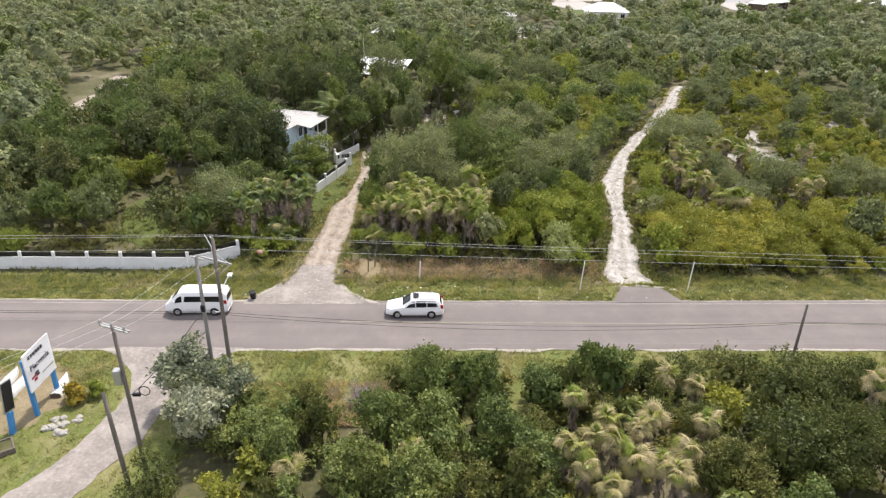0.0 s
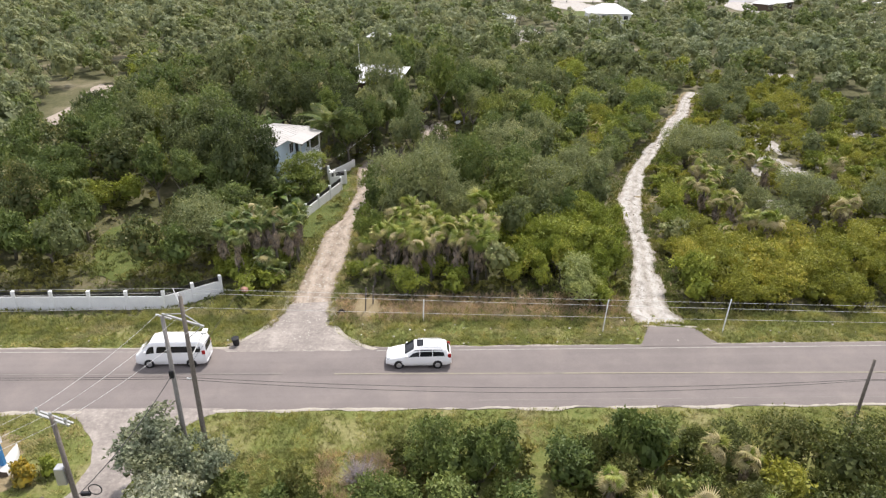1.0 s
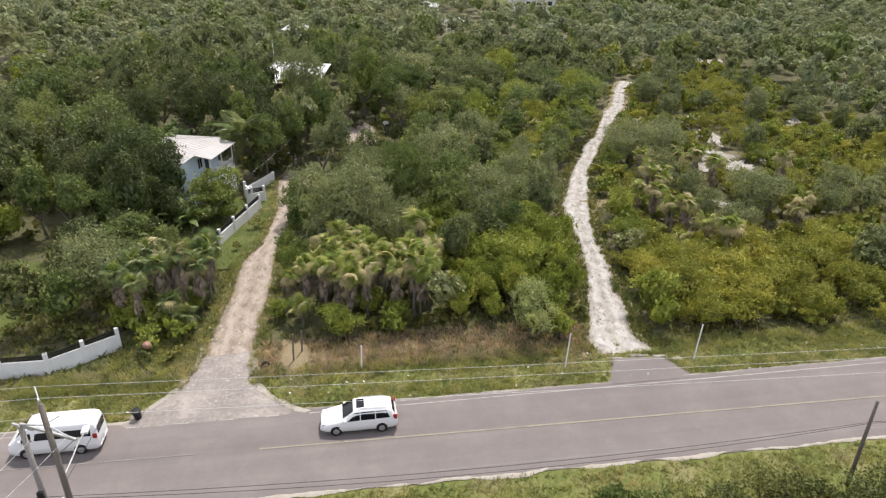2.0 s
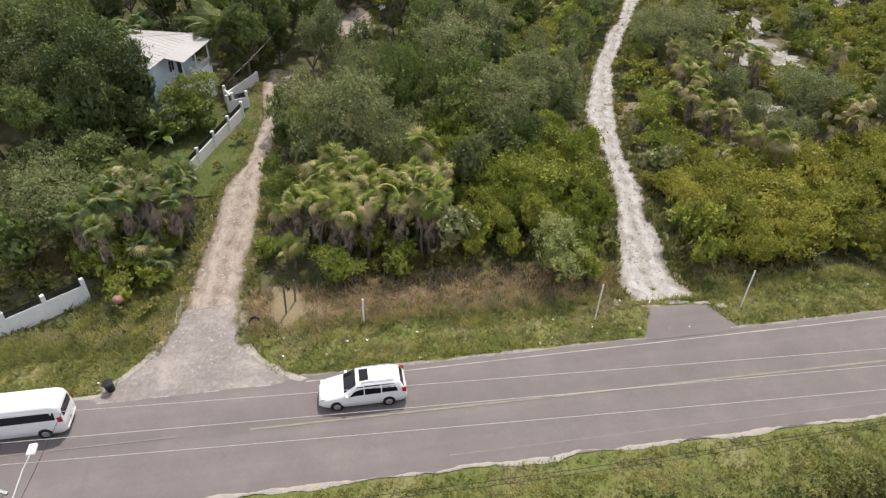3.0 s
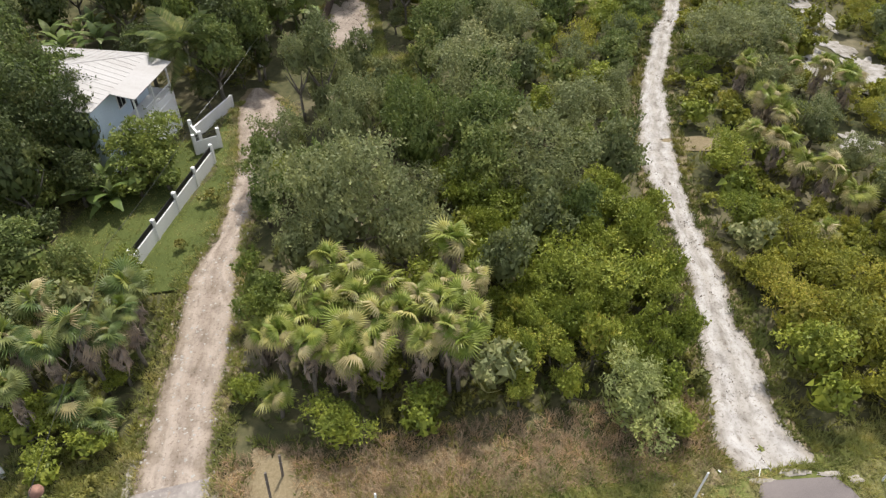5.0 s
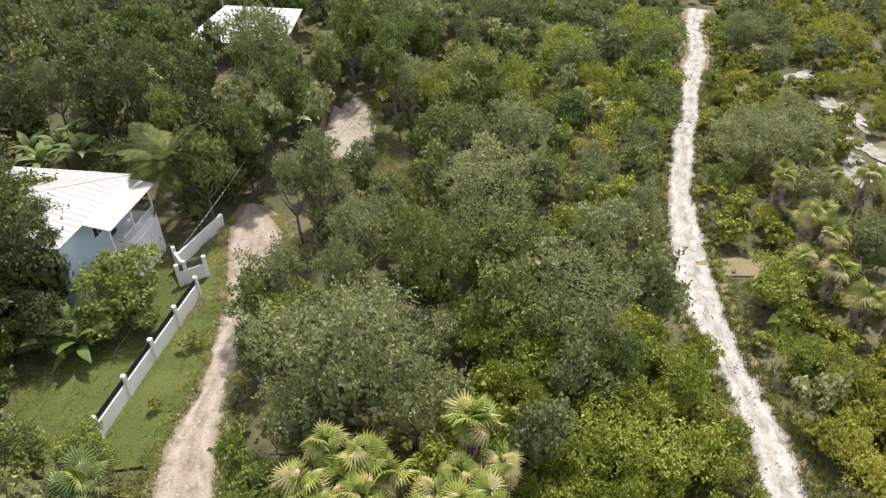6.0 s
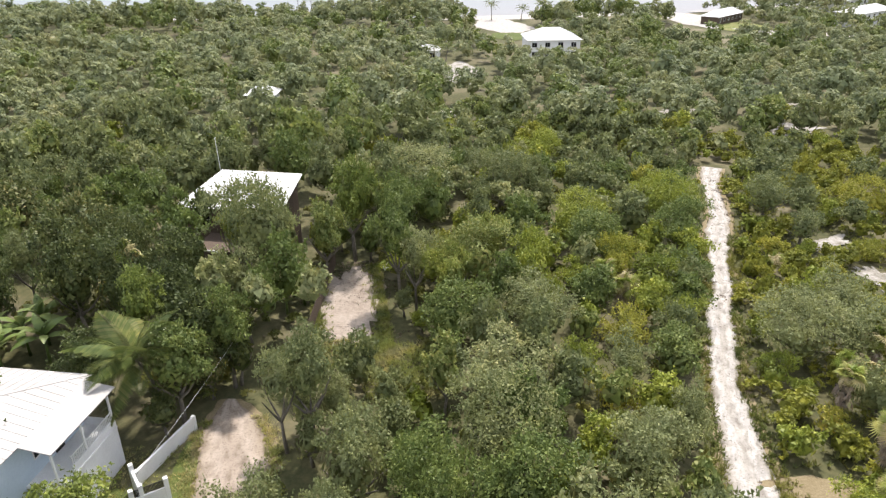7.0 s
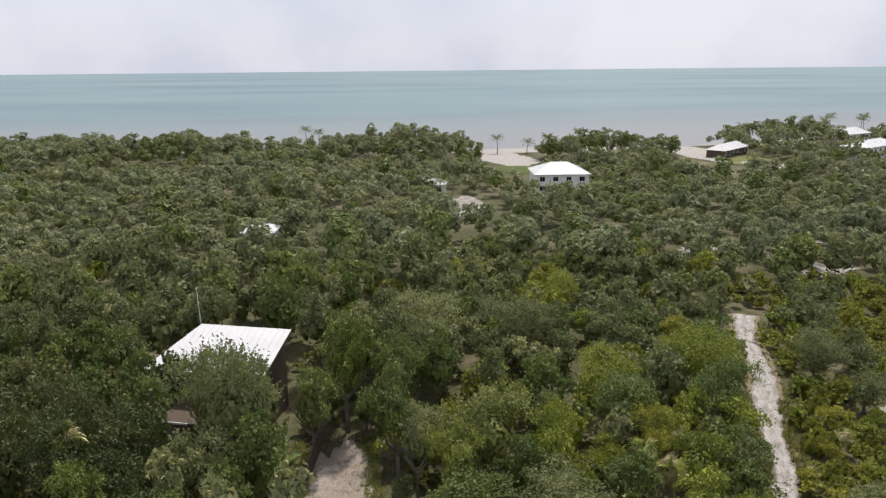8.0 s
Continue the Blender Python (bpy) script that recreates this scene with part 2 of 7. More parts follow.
M_WOODPOLE = surface("weathered_pole_wood", [(0.3, (0.1, 0.085, 0.07)), (0.7, (0.2, 0.175, 0.15))],
                     [(0.35, (0.09, 0.075, 0.06)), (0.65, (0.22, 0.19, 0.165))], 1.0, 9.0, 0.5, 0.9, 0.4, 0.01, stretch=(6, 6, 0.5))
M_GREYPOLE = surface("grey_pole_wood", [(0.3, (0.2, 0.185, 0.17)), (0.7, (0.32, 0.3, 0.28))],
                     [(0.35, (0.18, 0.165, 0.15)), (0.65, (0.33, 0.31, 0.29))], 1.0, 9.0, 0.5, 0.9, 0.4, 0.01, stretch=(6, 6, 0.5))
M_BARK = surface("bark", [(0.3, (0.1, 0.085, 0.065)), (0.7, (0.2, 0.18, 0.15))],
                 [(0.35, (0.08, 0.07, 0.055)), (0.65, (0.22, 0.2, 0.17))], 1.5, 12.0, 0.5, 0.95, 0.5, 0.02)
M_DARKWOOD = surface("dark_stained_board", [(0.3, (0.07, 0.05, 0.038)), (0.7, (0.13, 0.095, 0.07))],
                     [(0.35, (0.06, 0.045, 0.035)), (0.65, (0.14, 0.105, 0.08))], 1.0, 9.0, 0.5, 0.85, 0.3, 0.01, stretch=(5, 5, 0.4))
M_METAL = plain("galvanised_steel", (0.55, 0.55, 0.54), 0.45, 0.8)
M_WIRE = plain("black_cable", (0.03, 0.03, 0.03), 0.6)
M_PALEWIRE = plain("aluminium_line", (0.55, 0.55, 0.53), 0.6, 0.1)
M_WHITE = plain("white_paint", (0.78, 0.78, 0.76), 0.5, var=0.1)
M_CARWHITE = plain("white_car_paint", (0.8, 0.8, 0.8), 0.22, var=0.03, scale=1.0)
M_GLASS = plain("dark_tinted_glass", (0.012, 0.013, 0.015), 0.08, var=0.05)
M_RUBBER = plain("black_rubber", (0.02, 0.02, 0.02), 0.85)
M_ALLOY = plain("silver_wheel", (0.5, 0.5, 0.5), 0.35, 0.7)
M_REDLAMP = plain("red_lens", (0.35, 0.02, 0.02), 0.25)
M_CLEARLAMP = plain("clear_lens", (0.6, 0.62, 0.64), 0.15)
M_BLUE = plain("blue_post_paint", (0.06, 0.24, 0.52), 0.5)
M_BLACK = plain("black_plastic", (0.018, 0.018, 0.02), 0.5)
M_RED = plain("dark_red_print", (0.3, 0.03, 0.05), 0.6)
M_INK = plain("dark_print", (0.03, 0.03, 0.04), 0.6)
M_SIGN = plain("white_sign_board", (0.78, 0.78, 0.8), 0.5, var=0.06, scale=1.5)
M_BOAT = plain("grey_white_hull", (0.6, 0.6, 0.58), 0.4, var=0.25, scale=1.2)
M_ROCK = surface("limestone_rock", [(0.3, (0.25, 0.23, 0.2)), (0.7, (0.45, 0.43, 0.4))], [(0.35, (0.2, 0.19, 0.17)), (0.65, (0.5, 0.48, 0.44))], 2.0, 9.0, 0.5, 0.9, 0.6, 0.05)
M_TERRA = plain("faded_red_metal", (0.34, 0.19, 0.14), 0.8, var=0.4, scale=6.0)

F_OAK = foliage("dark_leaf", [(0.0, (0.0615, 0.0934, 0.0211)), (0.5, (0.126, 0.166, 0.0397)), (0.85, (0.195, 0.224, 0.0594)), (1.0, (0.328, 0.311, 0.0989))], trans=0.3, island=0.48)
# deep green with shade put into the colour, for trees by the houses
F_DARK = foliage("shaded_deep_green_leaf", [(0.0, (0.0375, 0.056, 0.0155)), (0.5, (0.0749, 0.096, 0.0268)), (0.85, (0.128, 0.14, 0.0412)), (1.0, (0.235, 0.21, 0.0772))])
F_GREY = foliage("grey_green_leaf", [(0.0, (0.1, 0.124, 0.042)), (0.5, (0.174, 0.198, 0.072)), (0.85, (0.252, 0.27, 0.105)), (1.0, (0.38, 0.36, 0.155))], trans=0.34, island=0.48)
F_SHRUB = foliage("bright_leaf", [(0.0, (0.098, 0.132, 0.0161)), (0.5, (0.19, 0.228, 0.0295)), (0.85, (0.288, 0.312, 0.0469)), (1.0, (0.42, 0.36, 0.067))])
F_YEL = foliage("olive_yellow_leaf", [(0.0, (0.122, 0.142, 0.0198)), (0.5, (0.231, 0.24, 0.0321)), (0.85, (0.34, 0.324, 0.0494)), (1.0, (0.462, 0.372, 0.0803))], trans=0.34, island=0.48)
F_LIME = foliage("lime_leaf", [(0.0, (0.09, 0.125, 0.022)), (0.5, (0.155, 0.195, 0.036)), (0.85, (0.225, 0.25, 0.05)), (1.0, (0.3, 0.285, 0.075))])
F_PALE = foliage("pale_leaf", [(0.0, (0.141, 0.185, 0.051)), (0.5, (0.226, 0.264, 0.0765)), (1.0, (0.31, 0.33, 0.112))])
F_SILVER = foliage("silvery_leaf", [(0.0, (0.0984, 0.124, 0.0595)), (0.5, (0.208, 0.231, 0.128)), (1.0, (0.395, 0.398, 0.255))])
F_FAN = foliage("fan_palm_leaf", [(0.0, (0.075, 0.132, 0.02)), (0.4, (0.17, 0.222, 0.036)), (0.75, (0.27, 0.29, 0.062)), (1.0, (0.42, 0.378, 0.13))], rough=0.4, island=0.5)
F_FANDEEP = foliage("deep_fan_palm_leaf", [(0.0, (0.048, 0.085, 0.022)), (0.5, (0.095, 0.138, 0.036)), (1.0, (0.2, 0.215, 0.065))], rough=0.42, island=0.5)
F_FANOLD = foliage("yellowed_palm_leaf", [(0.0, (0.2, 0.19, 0.07)), (0.5, (0.33, 0.29, 0.12)), (1.0, (0.46, 0.38, 0.2))], rough=0.45, island=0.5)
F_FANDRY = foliage("dead_palm_leaf", [(0.0, (0.085, 0.068, 0.05)), (0.5, (0.18, 0.145, 0.108)), (1.0, (0.37, 0.3, 0.2))], trans=0.1, island=0.6)
F_COCO = foliage("coconut_leaf", [(0.0, (0.06, 0.09, 0.022)), (0.5, (0.12, 0.15, 0.04)), (1.0, (0.23, 0.22, 0.075))], rough=0.4)
F_OLIVE = foliage("olive_leaf", [(0.0, (0.045, 0.062, 0.014)), (0.5, (0.098, 0.115, 0.026)), (0.85, (0.155, 0.158, 0.04)), (1.0, (0.28, 0.25, 0.08))], trans=0.28, island=0.5)
F_BANANA = foliage("banana_leaf", [(0.0, (0.0749, 0.12, 0.0258)), (0.5, (0.128, 0.18, 0.0464)), (1.0, (0.214, 0.24, 0.0824))], rough=0.4)
F_GRASS = foliage("grass_blade", [(0.0, (0.118, 0.15, 0.03)), (0.5, (0.215, 0.235, 0.055)), (0.8, (0.33, 0.3, 0.105)), (1.0, (0.56, 0.47, 0.24))], trans=0.35,
                  region=[(0.4, (0.14, 0.172, 0.038)), (0.52, (0.23, 0.235, 0.062)), (0.62, (0.38, 0.33, 0.155))], region_scale=0.3)
F_DRYGRASS = foliage("dry_blade", [(0.0, (0.197, 0.143, 0.0618)), (0.5, (0.32, 0.231, 0.124)), (1.0, (0.492, 0.374, 0.247))], trans=0.15)
F_UNDER = foliage("low_herb", [(0.0, (0.0542, 0.0731, 0.0169)), (0.5, (0.126, 0.146, 0.0302)), (0.85, (0.199, 0.195, 0.0422)), (1.0, (0.398, 0.293, 0.121))], region=[(0.4, (0.0904, 0.114, 0.0241)), (0.6, (0.217, 0.195, 0.0422))], region_scale=0.12)
# distance haze put into the leaf colour: paler and greyer than nearer leaves
F_FAR = foliage("hazed_woodland_leaf", [(0.0, (0.13, 0.16, 0.072)), (0.5, (0.2, 0.226, 0.1)), (0.9, (0.28, 0.287, 0.13)), (1.0, (0.37, 0.34, 0.165))],
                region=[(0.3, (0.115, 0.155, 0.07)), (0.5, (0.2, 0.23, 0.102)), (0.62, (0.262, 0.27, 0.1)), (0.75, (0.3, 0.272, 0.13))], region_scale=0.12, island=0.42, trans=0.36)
F_DEADTWIG = foliage("bare_grey_twig", [(0.0, (0.214, 0.185, 0.175)), (1.0, (0.364, 0.32, 0.309))], trans=0.0)
F_FLOWER = foliage("yellow_croton_leaf", [(0.0, (0.107, 0.11, 0.0206)), (0.4, (0.268, 0.2, 0.0206)), (0.8, (0.535, 0.34, 0.0309)), (1.0, (0.428, 0.12, 0.0309))], trans=0.15)

m_sea, nt, bs = principled("shallow_sea", 0.35)
n1 = noise_node(nt, 0.004, 4, 0.55, stretch=(0.35, 1.0, 1.0))
r1 = ramp_node(nt, [(0.36, (0.06, 0.125, 0.14)), (0.5, (0.1, 0.185, 0.19)), (0.66, (0.14, 0.22, 0.215))])
nt.links.new(n1.outputs["Fac"], r1.inputs["Fac"])
tc = nt.nodes.new("ShaderNodeTexCoord")
sep = nt.nodes.new("ShaderNodeSeparateXYZ")
nt.links.new(tc.outputs["Object"], sep.inputs["Vector"])
mr = nt.nodes.new("ShaderNodeMapRange")
mr.inputs["From Min"].default_value, mr.inputs["From Max"].default_value = 350, 620
nt.links.new(sep.outputs["Y"], mr.inputs["Value"])
col = mixc(nt, mr.outputs["Result"], (0.2, 0.195, 0.195), r1.outputs["Color"])
nt.links.new(col, bs.inputs["Base Color"])
nw = noise_node(nt, 0.6, 3, 0.6)
bump(nt, bs, nw.outputs["Fac"], 0.25, 0.3)
M_SEA = m_sea


# ---- mesh helpers ----
def mesh_np(name, verts, faces, mat=None, smooth=False):
    """faces: an (N, k) array."""
    me = bpy.data.meshes.new(name)
    verts, faces = np.asarray(verts, np.float32), np.asarray(faces, np.int32)
    n, k = faces.shape
    me.vertices.add(len(verts))
    me.vertices.foreach_set("co", verts.ravel())
    me.loops.add(n * k)
    me.loops.foreach_set("vertex_index", faces.ravel())
    me.polygons.add(n)
    me.polygons.foreach_set("loop_start", np.arange(0, n * k, k, dtype=np.int32))
    me.polygons.foreach_set("loop_total", np.full(n, k, np.int32))
    if smooth:
        me.polygons.foreach_set("use_smooth", np.ones(n, bool))
    me.update(calc_edges=True)
    me.validate()
    if mat:
        me.materials.append(mat)
    return me


def bm_mesh(name, bm, mat, smooth=False):
    me = bpy.data.meshes.new(name)
    bm.normal_update()
    bm.to_mesh(me)
    bm.free()
    me.materials.append(mat)
    if smooth:
        for p in me.polygons:
            p.use_smooth = True
    return me


def part(name, bm, mat, parent, label="", smooth=False, m=None):
    """One mesh object under a thing or part; bm may be a bmesh or a ready mesh."""
    me = bm if isinstance(bm, bpy.types.Mesh) else bm_mesh(name, bm, mat, smooth)
    ob = new(name, me)
    if parent:
        ob.parent = parent
    if m is not None:
        ob.matrix_basis = m
    if label:
        ob["label"] = label
    return ob


def empty(name, m, label, category, group=""):
    ob = new(name)
    ob.empty_display_size = 0.3
    ob.matrix_basis = m
    return tagged(ob, label, category, group)


def box(bm, x0, y0, z0, x1, y1, z1, bevel=0.0):
    g = bmesh.ops.create_cube(bm, size=1.0, matrix=Matrix.Translation(((x0 + x1) / 2, (y0 + y1) / 2, (z0 + z1) / 2)) @ Matrix.Diagonal((x1 - x0, y1 - y0, z1 - z0, 1)))
    if bevel:
        es = list({e for v in g["verts"] for e in v.link_edges})
        bmesh.ops.bevel(bm, geom=es, offset=bevel, segments=2, affect="EDGES", profile=0.5)
    return bm


def boxed(x0, y0, z0, x1, y1, z1, bevel=0.0):
    return box(bmesh.new(), x0, y0, z0, x1, y1, z1, bevel)


def tube(bm, pts, radii, sides=8, cap=True):
    """A tapering round bar through points."""
    pts = [Vector(p) for p in pts]
    if not hasattr(radii, "__len__"):
        radii = [radii] * len(pts)
    rings = []
    for i, p in enumerate(pts):
        d = (pts[min(i + 1, len(pts) - 1)] - pts[max(i - 1, 0)]).normalized()
        a = d.orthogonal().normalized() if abs(d.z) < 0.9 else d.cross(Vector((0, 1, 0))).normalized()
        b = d.cross(a)
        rings.append([bm.verts.new(p + (a * math.cos(t) + b * math.sin(t)) * radii[i]) for t in (2 * math.pi * k / sides for k in range(sides))])
    for r0, r1 in zip(rings, rings[1:]):
        for k in range(sides):
            bm.faces.new((r0[k], r0[(k + 1) % sides], r1[(k + 1) % sides], r1[k]))
    if cap:
        bm.faces.new(rings[0][::-1])
        bm.faces.new(rings[-1])
    return bm


def poly_prism(pts, z0, z1):
    """A closed prism over a plan polygon, counter-clockwise."""
    bm = bmesh.new()
    lo = [bm.verts.new((x, y, z0)) for x, y in pts]
    hi = [bm.verts.new((x, y, z1)) for x, y in pts]
    bm.faces.new(hi)
    bm.faces.new(lo[::-1])
    for i in range(len(pts)):
        j = (i + 1) % len(pts)
        bm.faces.new((lo[i], lo[j], hi[j], hi[i]))
    return bm


def resample(pts, step):
    p = np.array(pts, float)
    s = np.concatenate([[0], np.cumsum(np.linalg.norm(np.diff(p, axis=0), axis=1))])
    n = max(2, int(s[-1] / step) + 1)
    u = np.linspace(0, s[-1], n)
    out = np.stack([np.interp(u, s, p[:, k]) for k in range(p.shape[1])], 1)
    for _ in range(int(1.2 / step)):   # round the corners
        out[1:-1] = 0.25 * out[:-2] + 0.5 * out[1:-1] + 0.25 * out[2:]
    return out


def strip(name, left, right, mat, z, jag=0.25, step=0.35, cols=9, relief=0.02, seed=0, crown=0.0):
    """A ground sheet between two edge lines, with ragged edges and slight relief."""
    n = max(len(resample(left, step)), len(resample(right, step)))
    def even(p):
        q = resample(p, step)
        u, v = np.linspace(0, 1, n), np.linspace(0, 1, len(q))
        return np.stack([np.interp(u, v, q[:, 0]), np.interp(u, v, q[:, 1])], 1)
    a, b = even(left), even(right)
    verts = []
    for i in range(n):
        d = b[i] - a[i]
        w = np.linalg.norm(d) + 1e-6
        ja = jag * (noise.noise((a[i][0] * 0.6, a[i][1] * 0.6, seed)) + 0.35 * noise.noise((a[i][0] * 2.1, a[i][1] * 2.1, seed + 5)) + 0.2 * noise.noise((a[i][0] * 7, a[i][1] * 7, seed + 6)))
        jb = jag * (noise.noise((b[i][0] * 0.6, b[i][1] * 0.6, seed + 9)) + 0.35 * noise.noise((b[i][0] * 2.1, b[i][1] * 2.1, seed + 14)) + 0.2 * noise.noise((b[i][0] * 7, b[i][1] * 7, seed + 15)))
        pa, pb = a[i] + d / w * ja, b[i] + d / w * jb
        for k in range(cols):
            u = k / (cols - 1)
            x, y = pa * (1 - u) + pb * u
            edge = min(u, 1 - u) * (cols - 1)
            zz = z + relief * noise.noise((x * 0.8, y * 0.8, seed + 3)) * min(1, edge) + crown * 4 * u * (1 - u)
            verts.append((x, y, zz if edge > 0 else z - 0.035))
    i, k = np.meshgrid(np.arange(n - 1), np.arange(cols - 1), indexing="ij")
    o = (i * cols + k).ravel()
    faces = np.stack([o, o + 1, o + cols + 1, o + cols], 1)
    me = mesh_np(name, verts, faces, mat, True)
    along = np.concatenate([[0], np.cumsum(np.linalg.norm(np.diff((a + b) / 2, axis=0), axis=1))])
    flat_uv = np.stack([np.tile(np.linspace(0, 1, cols), n), np.repeat(along, cols)], 1)
    loops = np.empty(len(me.loops), int)
    me.loops.foreach_get("vertex_index", loops)
    me.uv_layers.new(name="across").data.foreach_set("uv", flat_uv[loops].ravel())
    if len(me.polygons) and me.polygons[len(me.polygons) // 2].normal.z < 0:
        me.flip_normals()
    return new(name, me)


def blob(name, cx, cy, rx, ry, mat, z, turn=0.0, jag=0.3, seed=0, rings=5, n=48):
    """A ragged round patch of ground."""
    verts = [(cx, cy, z)]
    ct, st = math.cos(radians(turn)), math.sin(radians(turn))
    for r in range(1, rings + 1):
        for k in range(n):
            t = 2 * math.pi * k / n
            q = 1 + jag * (noise.noise((math.cos(t) * 1.5, math.sin(t) * 1.5, seed)) + 0.6 * noise.noise((math.cos(t) * 5, math.sin(t) * 5, seed + 7)))
            x, y = rx * q * math.cos(t) * r / rings, ry * q * math.sin(t) * r / rings
            verts.append((cx + x * ct - y * st, cy + x * st + y * ct, z if r < rings else z - 0.04))
    tri = [(0, 1 + k, 1 + (k + 1) % n, 1 + (k + 1) % n) for k in range(n)]
    quads = [(1 + (r - 1) * n + k, 1 + r * n + k, 1 + r * n + (k + 1) % n, 1 + (r - 1) * n + (k + 1) % n) for r in range(1, rings) for k in range(n)]
    bm = bmesh.new()
    vs = [bm.verts.new(v) for v in verts]
    for f in tri:
        bm.faces.new([vs[i] for i in f[:3]])
    for f in quads:
        bm.faces.new([vs[i] for i in f])
    return new(name, bm_mesh(name, bm, mat, True))


def structure(ob, label, category):
    return tagged(ob, label, category, kind="structure")


# ---- ground, road, tracks ----
COAST = [(-1500, 470), (-400, 430), (-137, 400), (-27, 368), (67, 352), (145, 345), (258, 360), (500, 385), (1500, 430)]
CX, CY = [p[0] for p in COAST], [p[1] for p in COAST]


def coast(x):
    return float(np.interp(x, CX, CY))


gx = np.concatenate([np.linspace(-1500, -120, 30), np.arange(-112, 150, 4.0), np.linspace(152, 1500, 30)])
gy = np.concatenate([np.linspace(-500, 20, 12), np.arange(24, 180, 4.0), np.linspace(184, 520, 68)])
gv = []
for y in gy:
    for x in gx:
        d = coast(x) - y
        z = 0.12 * noise.noise((x * 0.07, y * 0.07, 4)) - 0.12 if d > 8 else -0.12 - 0.06 * (8 - d)
        gv.append((x, y, max(z, -2.5)))
nx = len(gx)
gi, gk = np.meshgrid(np.arange(len(gy) - 1), np.arange(nx - 1), indexing="ij")
go = (gi * nx + gk).ravel()
ground = structure(new("ground", mesh_np("ground", gv, np.stack([go, go + 1, go + nx + 1, go + nx], 1), M_GROUND, True)),
                   "sandy soil with leaf litter and low undergrowth", "ground")

wv = [(-4900, 335, -0.35), (4900, 335, -0.35), (4900, 4900, -0.35), (-4900, 4900, -0.35)]
water = structure(new("water", mesh_np("water", wv, [(0, 1, 2, 3)], M_SEA)), "calm pale turquoise sea under haze", "sea")

ROAD_X = [-260, -60, -25, 0, 30, 60, 260]


def road_far(x):
    return float(np.interp(x, ROAD_X, [64.0, 59.7, 59.0, 58.7, 58.6, 58.6, 60.5]))


def road_near(x):
    return float(np.interp(x, ROAD_X, [55.6, 51.3, 50.8, 50.6, 50.3, 50.0, 52.0]))


road = structure(strip("road", [(x, road_far(x)) for x in ROAD_X], [(x, road_near(x)) for x in ROAD_X], M_ASPHALT, 0.05, 0.06, 0.8, 13, 0.012, 2, 0.06),
                 "grey worn asphalt two-lane road", "road")
verge_north = structure(strip("verge_north", [(x, road_far(x) + 5.2) for x in ROAD_X], [(x, road_far(x) - 0.5) for x in ROAD_X], M_GRASSBED, -0.01, 0.5, 0.7, 12, 0.05, 11),
                        "rough green roadside grass verge", "grass verge")
verge_south = structure(strip("verge_south", [(x, road_near(x) + 0.4) for x in ROAD_X], [(x, road_near(x) - 9.4) for x in ROAD_X], M_GRASSBED, -0.01, 0.6, 0.7, 16, 0.05, 12),
                        "mown green roadside grass verge", "grass verge")
for a, b, s in ((-260, -23.5, 1), (-14.2, 260, 2)):
    xs = [a] + [x for x in range(int(a) + 3, int(b) - 1, 3)] + [b]
    sh = structure(strip("shoulder", [(x, road_near(x) + 0.16 + 0.2 * noise.noise((x * 0.6, 8, s))) for x in xs], [(x, road_near(x) - 0.12 - 0.55 * noise.noise((x * 0.35, 3, s))) for x in xs], M_PALEEDGE, 0.055, 0.26, 0.2, 4, 0.01, s), "pale sandy road edge", "road edge")
for a, b, s in ((-260, -14.6, 3), (-4.6, 19.4, 4), (25.2, 260, 5)):
    xs = [a] + [x for x in range(int(a) + 3, int(b) - 1, 3)] + [b]
    sh = structure(strip("shoulder", [(x, road_far(x) + 0.1 + 0.35 * noise.noise((x * 0.3, 5, s))) for x in xs], [(x, road_far(x) - 0.12) for x in xs], M_ASPHALT2 if s > 3 else M_PALEEDGE, 0.055, 0.16, 0.2, 4, 0.005, s), "pale sandy road edge", "road edge")


def line_y(x, k):
    return road_near(x) * (1 - k) + road_far(x) * k


def road_line(name, x0, x1, k, w, mat, lab):
    xs = list(np.arange(x0, x1, 2.0)) + [x1]
    return structure(strip(name, [(x, line_y(x, k) + w / 2) for x in xs], [(x, line_y(x, k) - w / 2) for x in xs], mat,
                           0.068 + 0.06 * 4 * k * (1 - k), 0.015, 0.5, 3, 0.0, 7), lab, "road marking")


road_line("edge_line", -2.86, 200, 0.928, 0.12, M_LINE, "worn white edge line on the road")
road_line("edge_line", -200, -16.85, 0.928, 0.12, M_LINE, "worn white edge line on the road")
for x in (-15.13, -11.89, -8.95, -5.87):
    road_line("edge_dash", x, x + 0.93, 0.928, 0.12, M_LINE, "worn white dash across the driveway mouth")
def slant_line(name, x0, y0, x1, y1, w, mat, lab):
    def z(x, y):
        k = (y - road_near(x)) / (road_far(x) - road_near(x))
        return 0.07 + 0.06 * 4 * k * (1 - k)
    xs = np.arange(x0, x1, 2.5)
    V = []
    for x in xs:
        y = y0 + (y1 - y0) * (x - x0) / (x1 - x0)
        V += [(x, y + w / 2, z(x, y)), (x, y - w / 2, z(x, y))]
    F = [(2 * i, 2 * i + 1, 2 * i + 3, 2 * i + 2) for i in range(len(xs) - 1)]
    return structure(new(name, mesh_np(name, V, F, mat)), lab, "road marking")


slant_line("centre_line", -6.0, 54.9, 120, 52.7, 0.14, M_CLINE, "faded pale yellow centre line")
slant_line("centre_line", -60, 55.9, -8.0, 54.95, 0.08, M_FAINT, "almost worn away centre line")
road_line("near_line", 5, 200, 0.11, 0.1, M_FAINT, "very faded edge line on the road")

